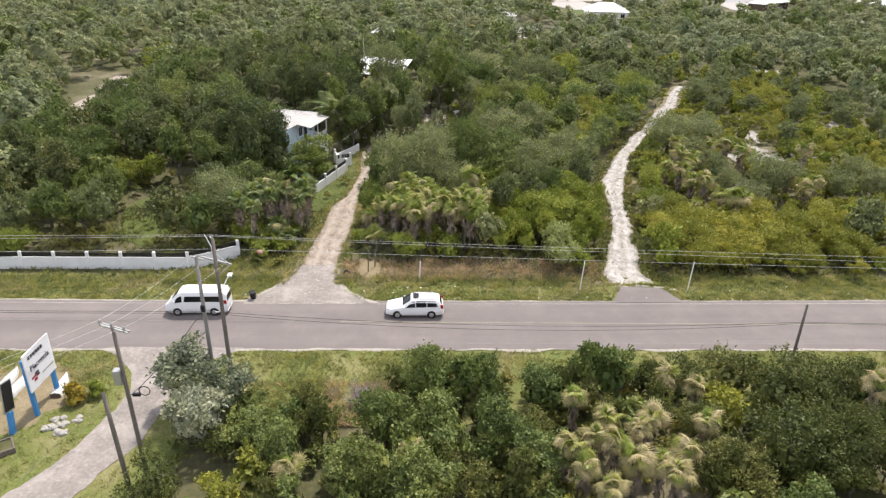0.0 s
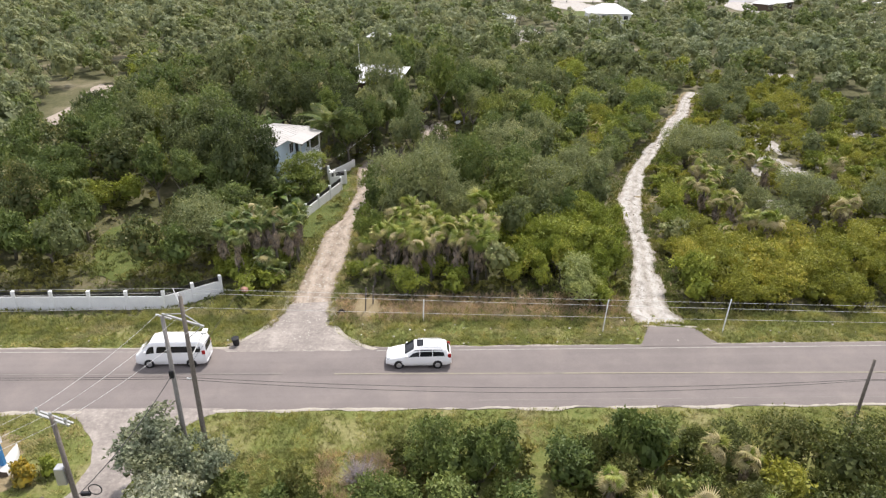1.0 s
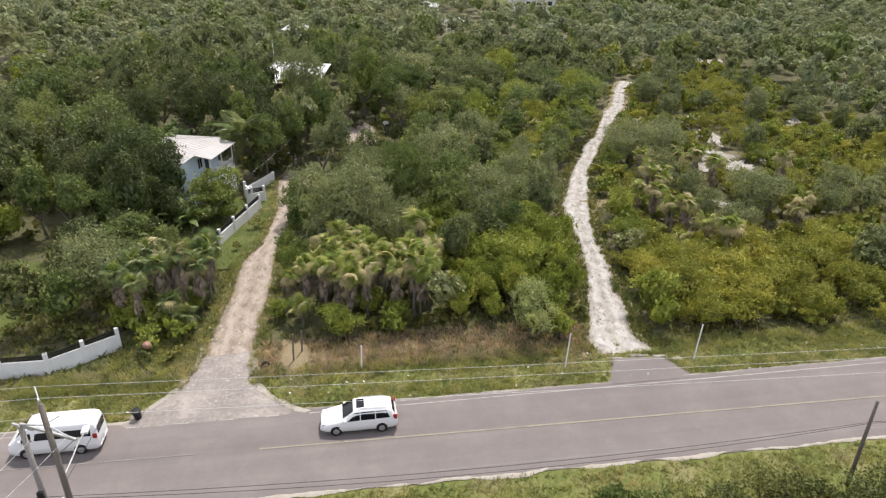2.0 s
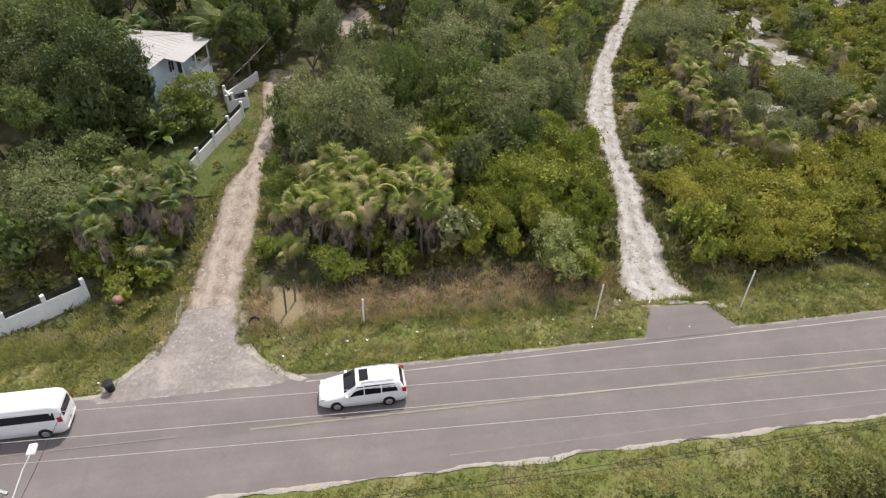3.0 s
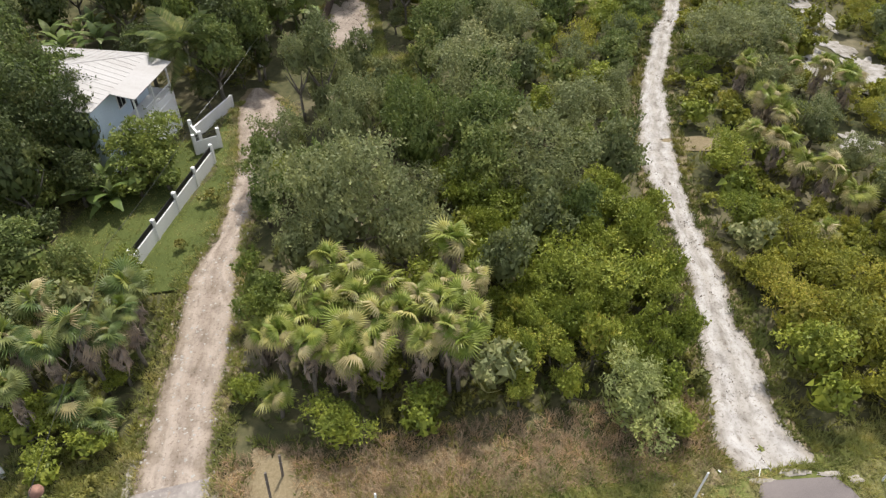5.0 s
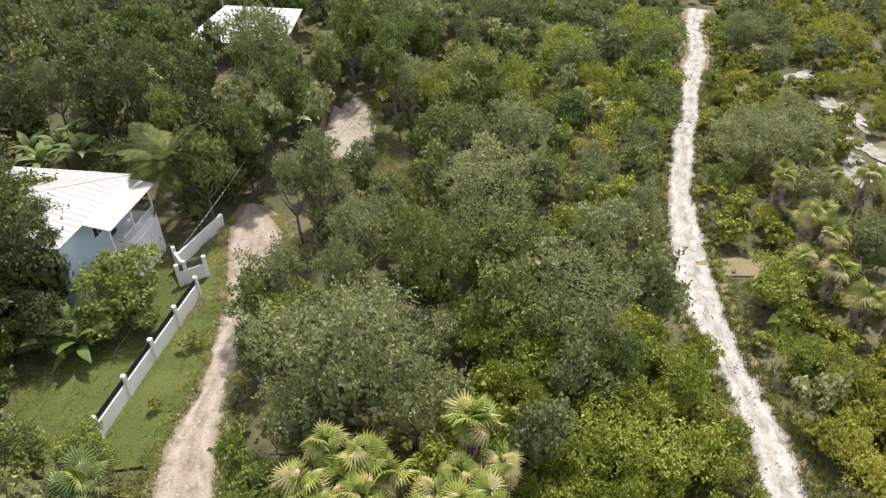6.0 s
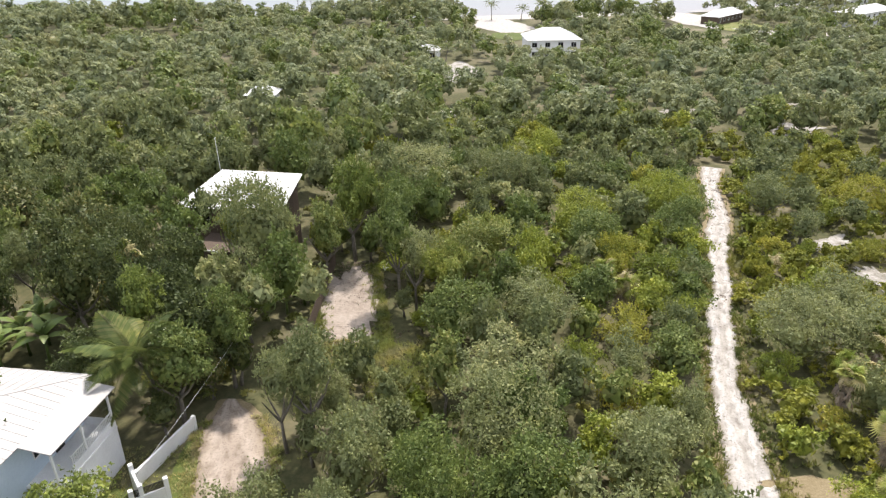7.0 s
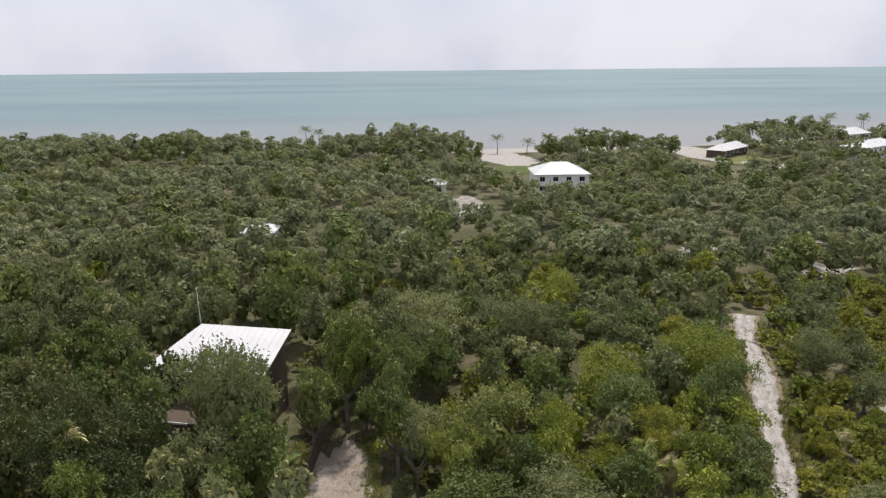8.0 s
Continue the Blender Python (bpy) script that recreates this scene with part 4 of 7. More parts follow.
PLACED = {
    "oak": [(-10.0, 191.6, 3.0, 3.3), (-6.6, 192.6, 2.6, 2.6), (29.0, 246.0, 2.4, 2.6), (-22.8, 98.8, 5.6, 5.0), (-27.4, 106.9, 5.6, 6.0), (-23.0, 90.1, 4.0, 3.0), (-16.5, 81.1, 2.7, 2.6), (-19.7, 82.1, 3.2, 3.0), (6.9, 89.6, 3.9, 5.4), (13.7, 97.6, 3.3, 4.1),
            (-21.0, 102.5, 3.0, 5.0), (-21.7, 90.6, 2.8, 2.0), 
            (1.6, 127.1, 3.0, 6.1), (15.6, 121.5, 4.0, 4.4), (8.3, 121.6, 2.9, 7.6), (9.6, 103.1, 2.0, 4.9), (-9.2, 105.9, 3.0, 6.1), (-6.1, 110.2, 2.6, 6.3),
            (-4.6, 86.8, 2.2, 3.0), (-4.4, 91.2, 2.4, 3.4)],
    "olive": [(20.0, 43.6, 2.5, 1.5), (23.9, 43.9, 2.8, 1.7), (26.6, 41.6, 3.4, 1.9), (30.4, 42.5, 3.2, 1.9), (24.8, 36.1, 3.7, 1.8), (28.4, 36.0, 3.8, 1.8), (20.6, 34.8, 3.2, 1.6)],
    "oak_near": [(11.2, 86.6, 3.3, 4.6), (39.5, 126.3, 4.1, 3.0), (9.2, 130.0, 3.8, 6.6), (-9.8, 38.9, 2.2, 1.5), (-10.7, 41.4, 1.5, 1.4), (-7.9, 40.2, 1.6, 1.2), (1.5, 42.4, 2.2, 3.7), (3.9, 41.9, 1.9, 3.4), (2.6, 41.8, 2.0, 2.6), (-1.3, 38.9, 2.7, 2.0), (2.4, 38.3, 3.0, 2.0),
                 (6.1, 38.2, 3.0, 2.0), (9.8, 42.2, 2.4, 1.8), (14.6, 42.6, 1.9, 3.2), (13.2, 43.2, 1.8, 3.6), (15.5, 43.2, 1.6, 3.4), (7.9, 35.0, 3.0, 1.6), (0.9, 34.1, 2.9, 1.6), (-7.7, 36.7, 2.3, 1.6), (-3.5, 34.8, 2.6, 1.5)],
    # dark kinds: the shade round house and yard comes from their leaf colour
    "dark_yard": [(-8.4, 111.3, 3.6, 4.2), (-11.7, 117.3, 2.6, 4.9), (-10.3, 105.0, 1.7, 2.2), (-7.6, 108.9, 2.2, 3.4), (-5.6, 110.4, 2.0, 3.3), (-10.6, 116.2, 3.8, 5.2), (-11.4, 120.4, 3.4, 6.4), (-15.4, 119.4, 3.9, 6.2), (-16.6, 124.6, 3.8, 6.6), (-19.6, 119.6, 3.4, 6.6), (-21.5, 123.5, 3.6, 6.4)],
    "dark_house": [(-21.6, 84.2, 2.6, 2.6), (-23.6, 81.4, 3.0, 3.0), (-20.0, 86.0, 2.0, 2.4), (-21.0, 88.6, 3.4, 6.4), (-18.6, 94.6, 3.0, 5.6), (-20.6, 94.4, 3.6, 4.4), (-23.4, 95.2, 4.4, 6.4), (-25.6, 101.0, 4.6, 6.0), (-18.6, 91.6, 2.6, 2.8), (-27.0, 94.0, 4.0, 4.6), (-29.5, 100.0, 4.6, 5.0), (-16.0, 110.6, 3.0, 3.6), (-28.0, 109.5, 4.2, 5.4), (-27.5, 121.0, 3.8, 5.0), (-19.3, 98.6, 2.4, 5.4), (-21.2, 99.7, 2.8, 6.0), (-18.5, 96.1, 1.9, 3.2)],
    "lime": [(-12.5, 92.8, 2.0, 1.5), (-14.6, 92.2, 1.9, 1.6), (-3.9, 75.4, 2.3, 3.4), (-5.0, 78.2, 1.8, 2.8), (-13.6, 94.6, 3.5, 2.6), (-12.9, 80.3, 2.1, 2.0), (4.6, 131.6, 3.6, 8.0), (12.6, 117.2, 2.8, 5.3)],
    "shrub": [(-0.5, 67.5, 2.3, 1.3), (3.9, 67.3, 1.8, 1.2), (2.1, 70.7, 1.8, 1.2), (-5.8, 71.1, 1.3, 0.8), (11.5, 82.9, 3.7, 2.0), (14.0, 76.0, 3.7, 2.0), (17.5, 74.7, 3.6, 2.0), (10.1, 70.5, 2.7, 1.6), (20.4, 79.0, 3.0, 2.0),
              (9.8, 86.1, 2.8, 2.2), (19.9, 74.2, 2.2, 1.5), (17.4, 64.9, 1.5, 1.1), (17.6, 67.3, 1.8, 1.4), (31.0, 87.4, 3.0, 1.6), (29.6, 80.7, 2.5, 1.4), (19.4, 82.4, 2.8, 2.2), (20.6, 119.6, 3.6, 4.4)],
    "shrub_wall": [(-15.5, 67.6, 1.4, 0.8), (-13.7, 68.8, 1.5, 0.9), (-17.0, 70.2, 1.8, 1.2), (-14.6, 70.4, 1.7, 1.2), (-12.9, 73.5, 1.2, 0.8), (-18.6, 71.0, 1.6, 1.1)],
    "shrub_more": [(32.0, 117.8, 3.4, 2.0), (41.1, 134.3, 5.0, 3.0), (30.9, 134.2, 4.3, 2.0), (33.2, 159.3, 5.2, 2.4), (12.5, 72.8, 2.6, 1.5), (6.8, 78.5, 2.4, 2.0), (15.5, 70.2, 2.3, 1.3)],
    "grey": [(0.0, 100.0, 2.0, 2.4), (1.6, 103.6, 2.4, 2.8), (-0.6, 103.8, 1.8, 2.2), (2.4, 100.6, 2.2, 2.4), (0.8, 81.8, 5.3, 5.4), (-1.8, 79.2, 3.0, 4.6), (4.4, 79.4, 3.2, 4.4), (-4.3, 122.0, 4.8, 9.2), (15.4, 84.8, 4.3, 4.1), (12.0, 96.3, 4.6, 4.0), (22.6, 95.2, 2.8, 2.8), (46.0, 85.3, 4.2, 2.8), (2.6, 95.2, 3.6, 4.0), (19.6, 92.6, 3.6, 3.4), (-1.8, 101.7, 2.2, 6.3), (-3.1, 92.6, 2.6, 3.5), (39.4, 105.5, 4.3, 2.4),
             (44.5, 105.0, 3.7, 2.2), (0.2, 101.8, 3.0, 7.2), (19.0, 112.2, 4.2, 3.0), (24.1, 144.0, 5.0, 3.5), (13.7, 144.3, 5.0, 4.1), (53.9, 133.0, 4.0, 3.0), (54.2, 126.0, 3.0, 2.0), (24.3, 104.6, 2.6, 2.5), (13.7, 103.2, 3.6, 3.7)],
    "pale": [(15.1, 66.1, 3.0, 1.9), (-0.4, 33.8, 2.2, 1.5)],
    "yel": [(27.9, 70.8, 3.0, 1.3), (30.0, 68.5, 3.6, 1.5), (34.6, 70.9, 3.5, 1.4), (30.1, 65.0, 2.6, 1.4), (31.9, 74.1, 3.2, 1.2), (28.4, 74.6, 2.2, 1.0), (34.4, 66.9, 3.0, 1.4), (39.4, 74.6, 3.4, 1.5), (30.8, 78.9, 2.5, 1.0), (48.4, 92.2, 2.6, 0.8),
            (30.4, 121.5, 3.4, 2.4), (22.2, 102.4, 2.4, 1.0), (67.9, 133.2, 5.0, 1.2), (26.6, 110.1, 3.2, 1.0), (38.2, 69.0, 3.2, 1.5), (42.5, 71.0, 3.4, 1.5), (39.8, 65.4, 2.8, 1.3), (45.5, 66.5, 3.0, 1.4), (47.5, 74.5, 3.2, 1.4)],
    "silver": [(-15.6, 43.6, 3.0, 2.6), (-12.6, 42.4, 2.5, 2.2), (-13.8, 39.6, 3.2, 1.8)],
}
prng = random.Random(11)
crowns = []
for kind, rows in PLACED.items():
    k = kind.split("_")[0]
    for x, y, r, zc in rows:
        plant(k, x, y, r, zc, prng)
        crowns.append((x, y, r))
FANS_A = [(-0.3, 75.9, 5.9), (1.5, 75.2, 5.7), (2.6, 74.3, 5.3), (1.2, 73.0, 5.6), (-2.2, 72.8, 5.0), (-0.6, 72.8, 5.3), (0.5, 71.0, 5.6), (-3.1, 71.5, 4.6), (-1.6, 70.3, 5.0), (0.4, 69.6, 5.0), (6.4, 69.7, 5.1), (6.9, 75.6, 6.1),
          (5.9, 73.5, 5.7), (7.9, 73.9, 5.4), (5.7, 71.6, 5.6), (3.5, 71.6, 5.4), (4.3, 69.8, 5.2), (5.8, 69.6, 5.4), (7.3, 70.6, 5.2), (-3.6, 69.6, 1.8), (-4.4, 73.6, 2.6), (0.4, 74.4, 5.4), (-1.4, 74.4, 5.2), (4.6, 73.0, 5.2), (-0.6, 70.6, 4.6), (2.2, 71.4, 5.0), (6.8, 72.2, 5.5), (1.8, 69.8, 4.7)]
FANS_L = [(-16.6, 70.2, 5.0), (-13.5, 72.9, 5.3), (-11.7, 74.6, 5.1), (-15.0, 71.9, 5.2), (-18.2, 71.4, 4.8), (-12.4, 73.4, 4.7), (-16.7, 76.1, 5.2), (-13.1, 70.0, 2.0), (-14.3, 70.6, 3.2), (-11.9, 76.6, 4.6), (-17.3, 73.3, 5.0), (-14.6, 74.2, 5.0)]
FANS_B = [(34.6, 86.3, 4.2), (36.0, 81.8, 4.3), (37.6, 75.8, 3.7), (36.3, 92.2, 4.2), (44.4, 96.5, 4.0), (37.6, 97.7, 4.0), (54.3, 93.4, 4.0), (35.5, 84.0, 3.4), (33.4, 88.2, 3.6), (37.4, 80.0, 3.2), (39.0, 77.0, 2.8), (37.2, 90.2, 3.8), (38.9, 94.0, 3.4), (46.2, 94.8, 3.6), (42.8, 98.4, 3.2),
          (39.7, 100.2, 3.0), (45.1, 103.6, 3.0), (33.4, 77.3, 2.0), (12.2, 118.4, 2.0), (14.2, 119.9, 2.0), (27.8, 118.4, 3.4), (29.0, 116.7, 3.0), (21.0, 98.4, 1.4), (-14.8, 119.0, 8.2)]
FANS_C = [(41.9, 100.0, 2.4), (47.1, 120.4, 1.6), (11.4, 39.5, 3.6), (13.2, 38.0, 3.6), (10.0, 34.8, 3.5), (12.0, 36.0, 3.7), (11.0, 33.6, 3.4), (12.8, 34.7, 3.6), (14.8, 36.3, 3.6), (12.1, 31.9, 3.2), (13.9, 33.5, 3.4), (15.3, 33.2, 3.4), (16.1, 32.6, 3.2), (15.8, 37.2, 3.4), (19.4, 36.9, 3.6),
          (17.3, 34.7, 3.4), (20.7, 42.4, 2.4), (19.0, 43.1, 2.2), (0.6, 35.5, 3.4), (32.3, 40.1, 4.0), (-7.0, 35.2, 1.6), (48.0, 80.5, 3.2), (50.5, 83.0, 3.4), (49.0, 86.5, 3.2)]
crowns += [(x, y, 1.3) for x, y, z in FANS_A + FANS_L + FANS_B + FANS_C]


def near_line(x, y, a, b, margin):
    """True between two edge lines, or within the margin of them."""
    pa, pb = np.array(a), np.array(b)
    xa, xb = np.interp(y, pa[:, 1], pa[:, 0]), np.interp(y, pb[:, 1], pb[:, 0])
    return pa[0, 1] - margin < y < pa[-1, 1] + margin and min(xa, xb) - margin < x < max(xa, xb) + margin


SR_W2, SR_E2 = SR_W[::-1], SR_E[::-1]
CLEAR = [(-1.0, 105.5, 3.0), (-17.0, 103.0, 8.0), (-14.0, 99.0, 4.0), (-6.0, 136.5, 6.5), (-10.5, 138.0, 5.0), (-1.0, 136.5, 3.5), (3.7, 121.5, 5.0), (3.7, 127.5, 3.6), (3.7, 115.5, 3.8), (-15.5, 88.0, 5.0), (-13.0, 94.0, 4.0), (-17.5, 82.0, 2.0), (-30.5, 79.5, 3.4), (-29.5, 74.5, 2.6), (-31.5, 85.0, 2.6),
         (45.3, 89.8, 2.4), (53.5, 101.5, 3.4), (54.0, 108.0, 2.6), (56.8, 116.0, 2.6), (57.8, 126.0, 3.0), (32.0, 92.0, 1.6), (49.5, 103.0, 2.4), (68, 300, 13), (68, 325, 13), (144, 305, 13), (143, 328, 13), (150, 284, 12), (36, 235, 7), (64, 247, 10), (59, 247, 7), (69, 246, 7), (-23.8, 116.6, 2.6), (-12, 106.5, 1.5), (10, 155, 2.2), (149, 309, 9), (194, 292, 13), (214, 331, 11), (-9, 197, 3.4), (36, 245, 6),
         (160, 276, 6), (172, 268, 7), (148, 305, 10), (196, 292, 9), (205, 292, 8), (-63, 148, 4), (20.5, 170, 2.2), (25.5, 192, 2.6), (80, 340, 14), (100, 345, 14), (120, 343, 14), (30, 249, 3.5), (6.5, 111, 2.5), (-4.5, 72.0, 2.6), (-5.5, 67.5, 2.5),
         (60, 283, 11), (56, 268, 7), (53, 258, 5), (130, 290, 14), (120, 278, 9), (135, 275, 9), (140, 266, 6), (122, 265, 6), (113, 270, 6), (143, 241, 4), (34, 222, 5), (31, 212, 4), (39, 240, 5), (-22.4, 114.6, 4.2), (-62, 142, 5.5), (-60, 136, 5), (-64, 155, 5.5), (-58, 130, 5), (-57, 124, 4)]


def blocked(x, y, m):
    if road_near(x) - 3.6 - m < y < road_far(x) + 4.6 + m:
        return True
    if near_line(x, y, DRV_L, DRV_R, m + 0.3) or near_line(x, y, SP_L, SP_R, m) or near_line(x, y, SR_W2, SR_E2, m + 0.5):
        return True
    if y < 52 and x < -17 or -11.5 < x < -0.3 and 41.6 - m < y < 52:
        return True
    if -9 < x < 20 and 58 < y < 66.5 + m:
        return True
    if -40 < x < -16 and 58 < y < 69.5 + 0.5 * m:
        return True
    return any((x - a) ** 2 + (y - b) ** 2 < (c + 0.7 * m) ** 2 for a, b, c in CLEAR)


srng = random.Random(5)


def woods_edge(x):
    return 174 + 26 * noise.noise((x * 0.05, 2.0, 7.0)) + 10 * noise.noise((x * 0.21, 4.0, 1.0))


def canopy(x, y):
    """Height of the treetops: tall woods west of the sand track, low scrub east of it."""
    return float(np.interp(x - 0.12 * (y - 110), [-75, -58, -44, 5, 14, 24, 32, 60], [4.6, 4.8, 9.0, 10.0, 7.6, 5.6, 4.2, 3.8]))


# thickets: many small bushes grown into one another
for kind, n, x0, x1, y0, y1, z0, z1 in (("shrub", 88, 8.5, 23, 67.5, 85, 1.5, 2.9), ("yel", 58, 26.8, 49, 62.8, 78, 0.9, 1.7), ("olive", 22, -8, 12, 33, 42.5, 1.6, 2.6), ("olive", 26, 18, 36, 33, 44.5, 1.4, 2.6), ("olive", 12, 11, 18, 40, 44.6, 1.2, 2.2), ("olive", 9, -1, 6, 40, 44, 1.2, 2.4)):
    while n:
        x, y, r = prng.uniform(x0, x1), prng.uniform(y0, y1), prng.uniform(0.9, 1.7)
        n -= 1
        if not near_line(x, y, SP_L, SP_R, r * 0.8) and all(math.hypot(x - a, y - b) > 1.7 for a, b, z in FANS_A + FANS_C):
            plant(kind, x, y, r, prng.uniform(z0, z1), prng)

# understory round the second house and its yard
for kind, x, y, r, z in (("oak", 6.3, 131.5, 2.0, 2.0), ("grey", 9.8, 123.4, 1.9, 1.9), ("lime", 10.6, 127.0, 2.2, 2.4), ("oak", 3.2, 134.2, 2.2, 2.2), ("grey", 8.4, 118.6, 1.6, 1.5), ("shrub", 9.6, 115.4, 1.5, 1.1)):
    plant(kind, x, y, r, z, prng)

cr = np.array(crowns)
count, mids = 0, []
for _ in range(17000):
    x, y = srng.uniform(-66, 84), srng.uniform(27, 190)
    if y > woods_edge(x):
        continue
    if y < 50 and not -17 < x < 46:
        continue
    if abs(x - 6 - 0.1 * y) > 24 + 0.46 * y:
        continue
    right = x > np.interp(y, [60, 100, 155, 190], [27, 31, 58, 60])
    left = x < np.interp(y, [60, 115, 190], [-10, -4, 10])
    # grey leaf outweighs the others far off, paling the woods as haze would
    if y < 50:
        k = srng.choice(("oak", "olive", "olive", "yel"))
        r, zc = srng.uniform(1.4, 2.6), srng.uniform(0.9, 1.7)
    elif right and y < 165:
        k = srng.choices(("yel", "grey", "shrub"), (5, 2, 1.5))[0]
        r, zc = (srng.uniform(1.2, 2.4), srng.uniform(0.6, 1.1)) if k != "grey" else (srng.uniform(2.0, 3.7), srng.uniform(1.6, 2.8))
    elif left:
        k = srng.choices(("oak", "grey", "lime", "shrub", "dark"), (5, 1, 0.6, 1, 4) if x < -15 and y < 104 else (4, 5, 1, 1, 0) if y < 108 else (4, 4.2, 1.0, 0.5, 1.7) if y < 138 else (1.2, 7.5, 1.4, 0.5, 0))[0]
        r, zc = srng.uniform(2.0, 4.8), srng.uniform(2.6, 5.4)
    else:
        k = srng.choices(("oak", "grey", "lime", "shrub", "yel"), (3, 4, 1, 2, 1) if y < 135 else (1.5, 7, 1, 1, 1))[0]
        r, zc = srng.uniform(1.7, 4.4), srng.uniform(1.8, 4.6)
    if k in ("shrub", "yel", "olive"):
        r, zc = min(r, 2.6), min(zc, 2.2)
    elif y > 86 and not right:
        zc = max(0.6 * r, (5.0 if 1 < x < 13 and 93 < y < 114 else canopy(x, y)) * srng.uniform(0.68, 1.02) - 0.72 * r)
    if blocked(x, y, r * 0.85):
        continue
    if (np.hypot(cr[:, 0] - x, cr[:, 1] - y) < 0.56 * (cr[:, 2] + r)).any():
        continue
    if y < 128 and count < 190:
        plant(k, x, y, r, zc, srng)
        count += 1
    else:
        mids.append((k, x, y, r, zc))
    cr = np.vstack([cr, (x, y, r)])

# farther woods, a mass for each leaf colour
wrng = np.random.default_rng(18)


def woods(name, mat, label, rows, variants, r0):
    V, F, o = [], [], 0
    for x, y, r, zc in rows:
        v, f = variants[wrng.integers(len(variants))]
        a, q = wrng.uniform(0, 6.28), r / r0
        ca, sa = math.cos(a), math.sin(a)
        zc, tall = deep_crown(r, 0.76, zc, 1.3 if y < 175 else 1.0)
        V.append(np.stack([(v[:, 0] * ca - v[:, 1] * sa) * q + x, (v[:, 0] * sa + v[:, 1] * ca) * q + y, v[:, 2] * q * tall * wrng.uniform(0.88, 1.15) + zc], 1))
        F.append(f + o)
        o += len(v)
    return tagged(new(name, mesh_np(name, np.concatenate(V), np.concatenate(F), mat)), label, "woodland", kind="stuff")


mid_fine = [crown_arrays(620 + i, 3.0, 0.75, 34, 1700, 0.29, 0.22, wild=0.55) for i in range(4)]
mid_var = [crown_arrays(600 + i, 3.0, 0.75, 26, 700, 0.42, 0.34, wild=0.5) for i in range(4)]
mid_low = [crown_arrays(640 + i, 3.0, 0.7, 18, 360, 0.56, 0.44, wild=0.5) for i in range(4)]
for ks, nm, lab in ((("oak", "lime"), "broadleaf_woods", "green broadleaf woods"), (("dark",), "dark_woods", "deep green broadleaf woods with shade put into the leaf colour"), (("grey",), "grey_woods", "grey-green small-leaved woods"), (("shrub",), "bright_scrub", "bright green scrub woods"), (("yel",), "olive_scrub", "low olive-yellow scrub")):
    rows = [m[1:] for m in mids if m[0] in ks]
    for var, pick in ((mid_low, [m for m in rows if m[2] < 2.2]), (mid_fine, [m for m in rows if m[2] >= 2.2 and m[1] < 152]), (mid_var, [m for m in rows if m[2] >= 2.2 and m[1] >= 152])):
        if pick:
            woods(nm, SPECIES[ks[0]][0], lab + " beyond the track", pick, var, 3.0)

frng = np.random.default_rng(8)
far_fine = [crown_arrays(520 + i, 3.0, 0.8, 26, 500, 0.37, 0.35, wild=0.32, stray=0.02, spray=0.04) for i in range(6)]
far_var = [crown_arrays(500 + i, 3.0, 0.8, 18, 220, 0.56, 0.52, wild=0.26, stray=0.02, spray=0.05) for i in range(6)]
far_side = [crown_arrays(540 + i, 3.0, 0.8, 12, 70, 0.9, 0.75, wild=0.3, stray=0.05) for i in range(3)]
DOMES = [(32, 309, 20, 7.5), (14, 312, 16, 4.0), (-40, 312, 20, 6.0), (-60, 312, 20, 4.0), (-82, 314, 22, 4.5), (97, 305, 11, 4.5), (108, 306, 10, 4.0), (88, 300, 8, 3.0), (152, 331, 6, 5.0), (168, 331, 9, 4.0), (188, 328, 22, 4.0)]
cells, far_rows = {}, []
for _ in range(30000):
    x, y = frng.uniform(-240, 290), frng.uniform(28, 385)
    d = coast(x) - y
    if d < 9 or abs(x - 6 - 0.1 * y) > 40 + 0.72 * y:
        continue
    if y < woods_edge(x) and -67 < x < 85 and abs(x - 6 - 0.1 * y) < 24.5 + 0.46 * y:
        continue
    r = frng.uniform(2.0, 3.6) if frng.random() < 0.7 else frng.uniform(3.6, 5.6)
    rise = sum(h * max(0.0, 1 - ((x - a) ** 2 + (y - b) ** 2) / c ** 2) for a, b, c, h in DOMES)
    if rise > 0.8:
        r = frng.uniform(3.4, 5.4)
    if blocked(x, y, r * 0.8):
        continue
    key = (int(x // 5), int(y // 5))
    if any(math.hypot(x - a, y - b) < 0.56 * (r + c) for i in (-2, -1, 0, 1, 2) for j in (-2, -1, 0, 1, 2) for a, b, c in cells.get((key[0] + i, key[1] + j), ())):
        continue
    cells.setdefault(key, []).append((x, y, r))
    zc = r * 0.5 + frng.uniform(0.8, 2.4) + rise * (0.85 if rise > 0.8 else 1.0)
    if x > 90 + 0.1 * y and 150 < y < 270:
        zc -= 0.9
    if y < 50:
        zc = r * 0.5
    far_rows.append((x, y, r, zc))
# mostly the haze-paled leaf, varied with the nearer leaf colours
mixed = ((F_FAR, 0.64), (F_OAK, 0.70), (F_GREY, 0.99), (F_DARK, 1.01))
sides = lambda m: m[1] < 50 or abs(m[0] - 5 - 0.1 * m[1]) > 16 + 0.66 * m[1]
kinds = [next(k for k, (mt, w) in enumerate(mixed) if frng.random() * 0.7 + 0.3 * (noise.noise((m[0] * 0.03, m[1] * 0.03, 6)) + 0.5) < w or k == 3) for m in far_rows]
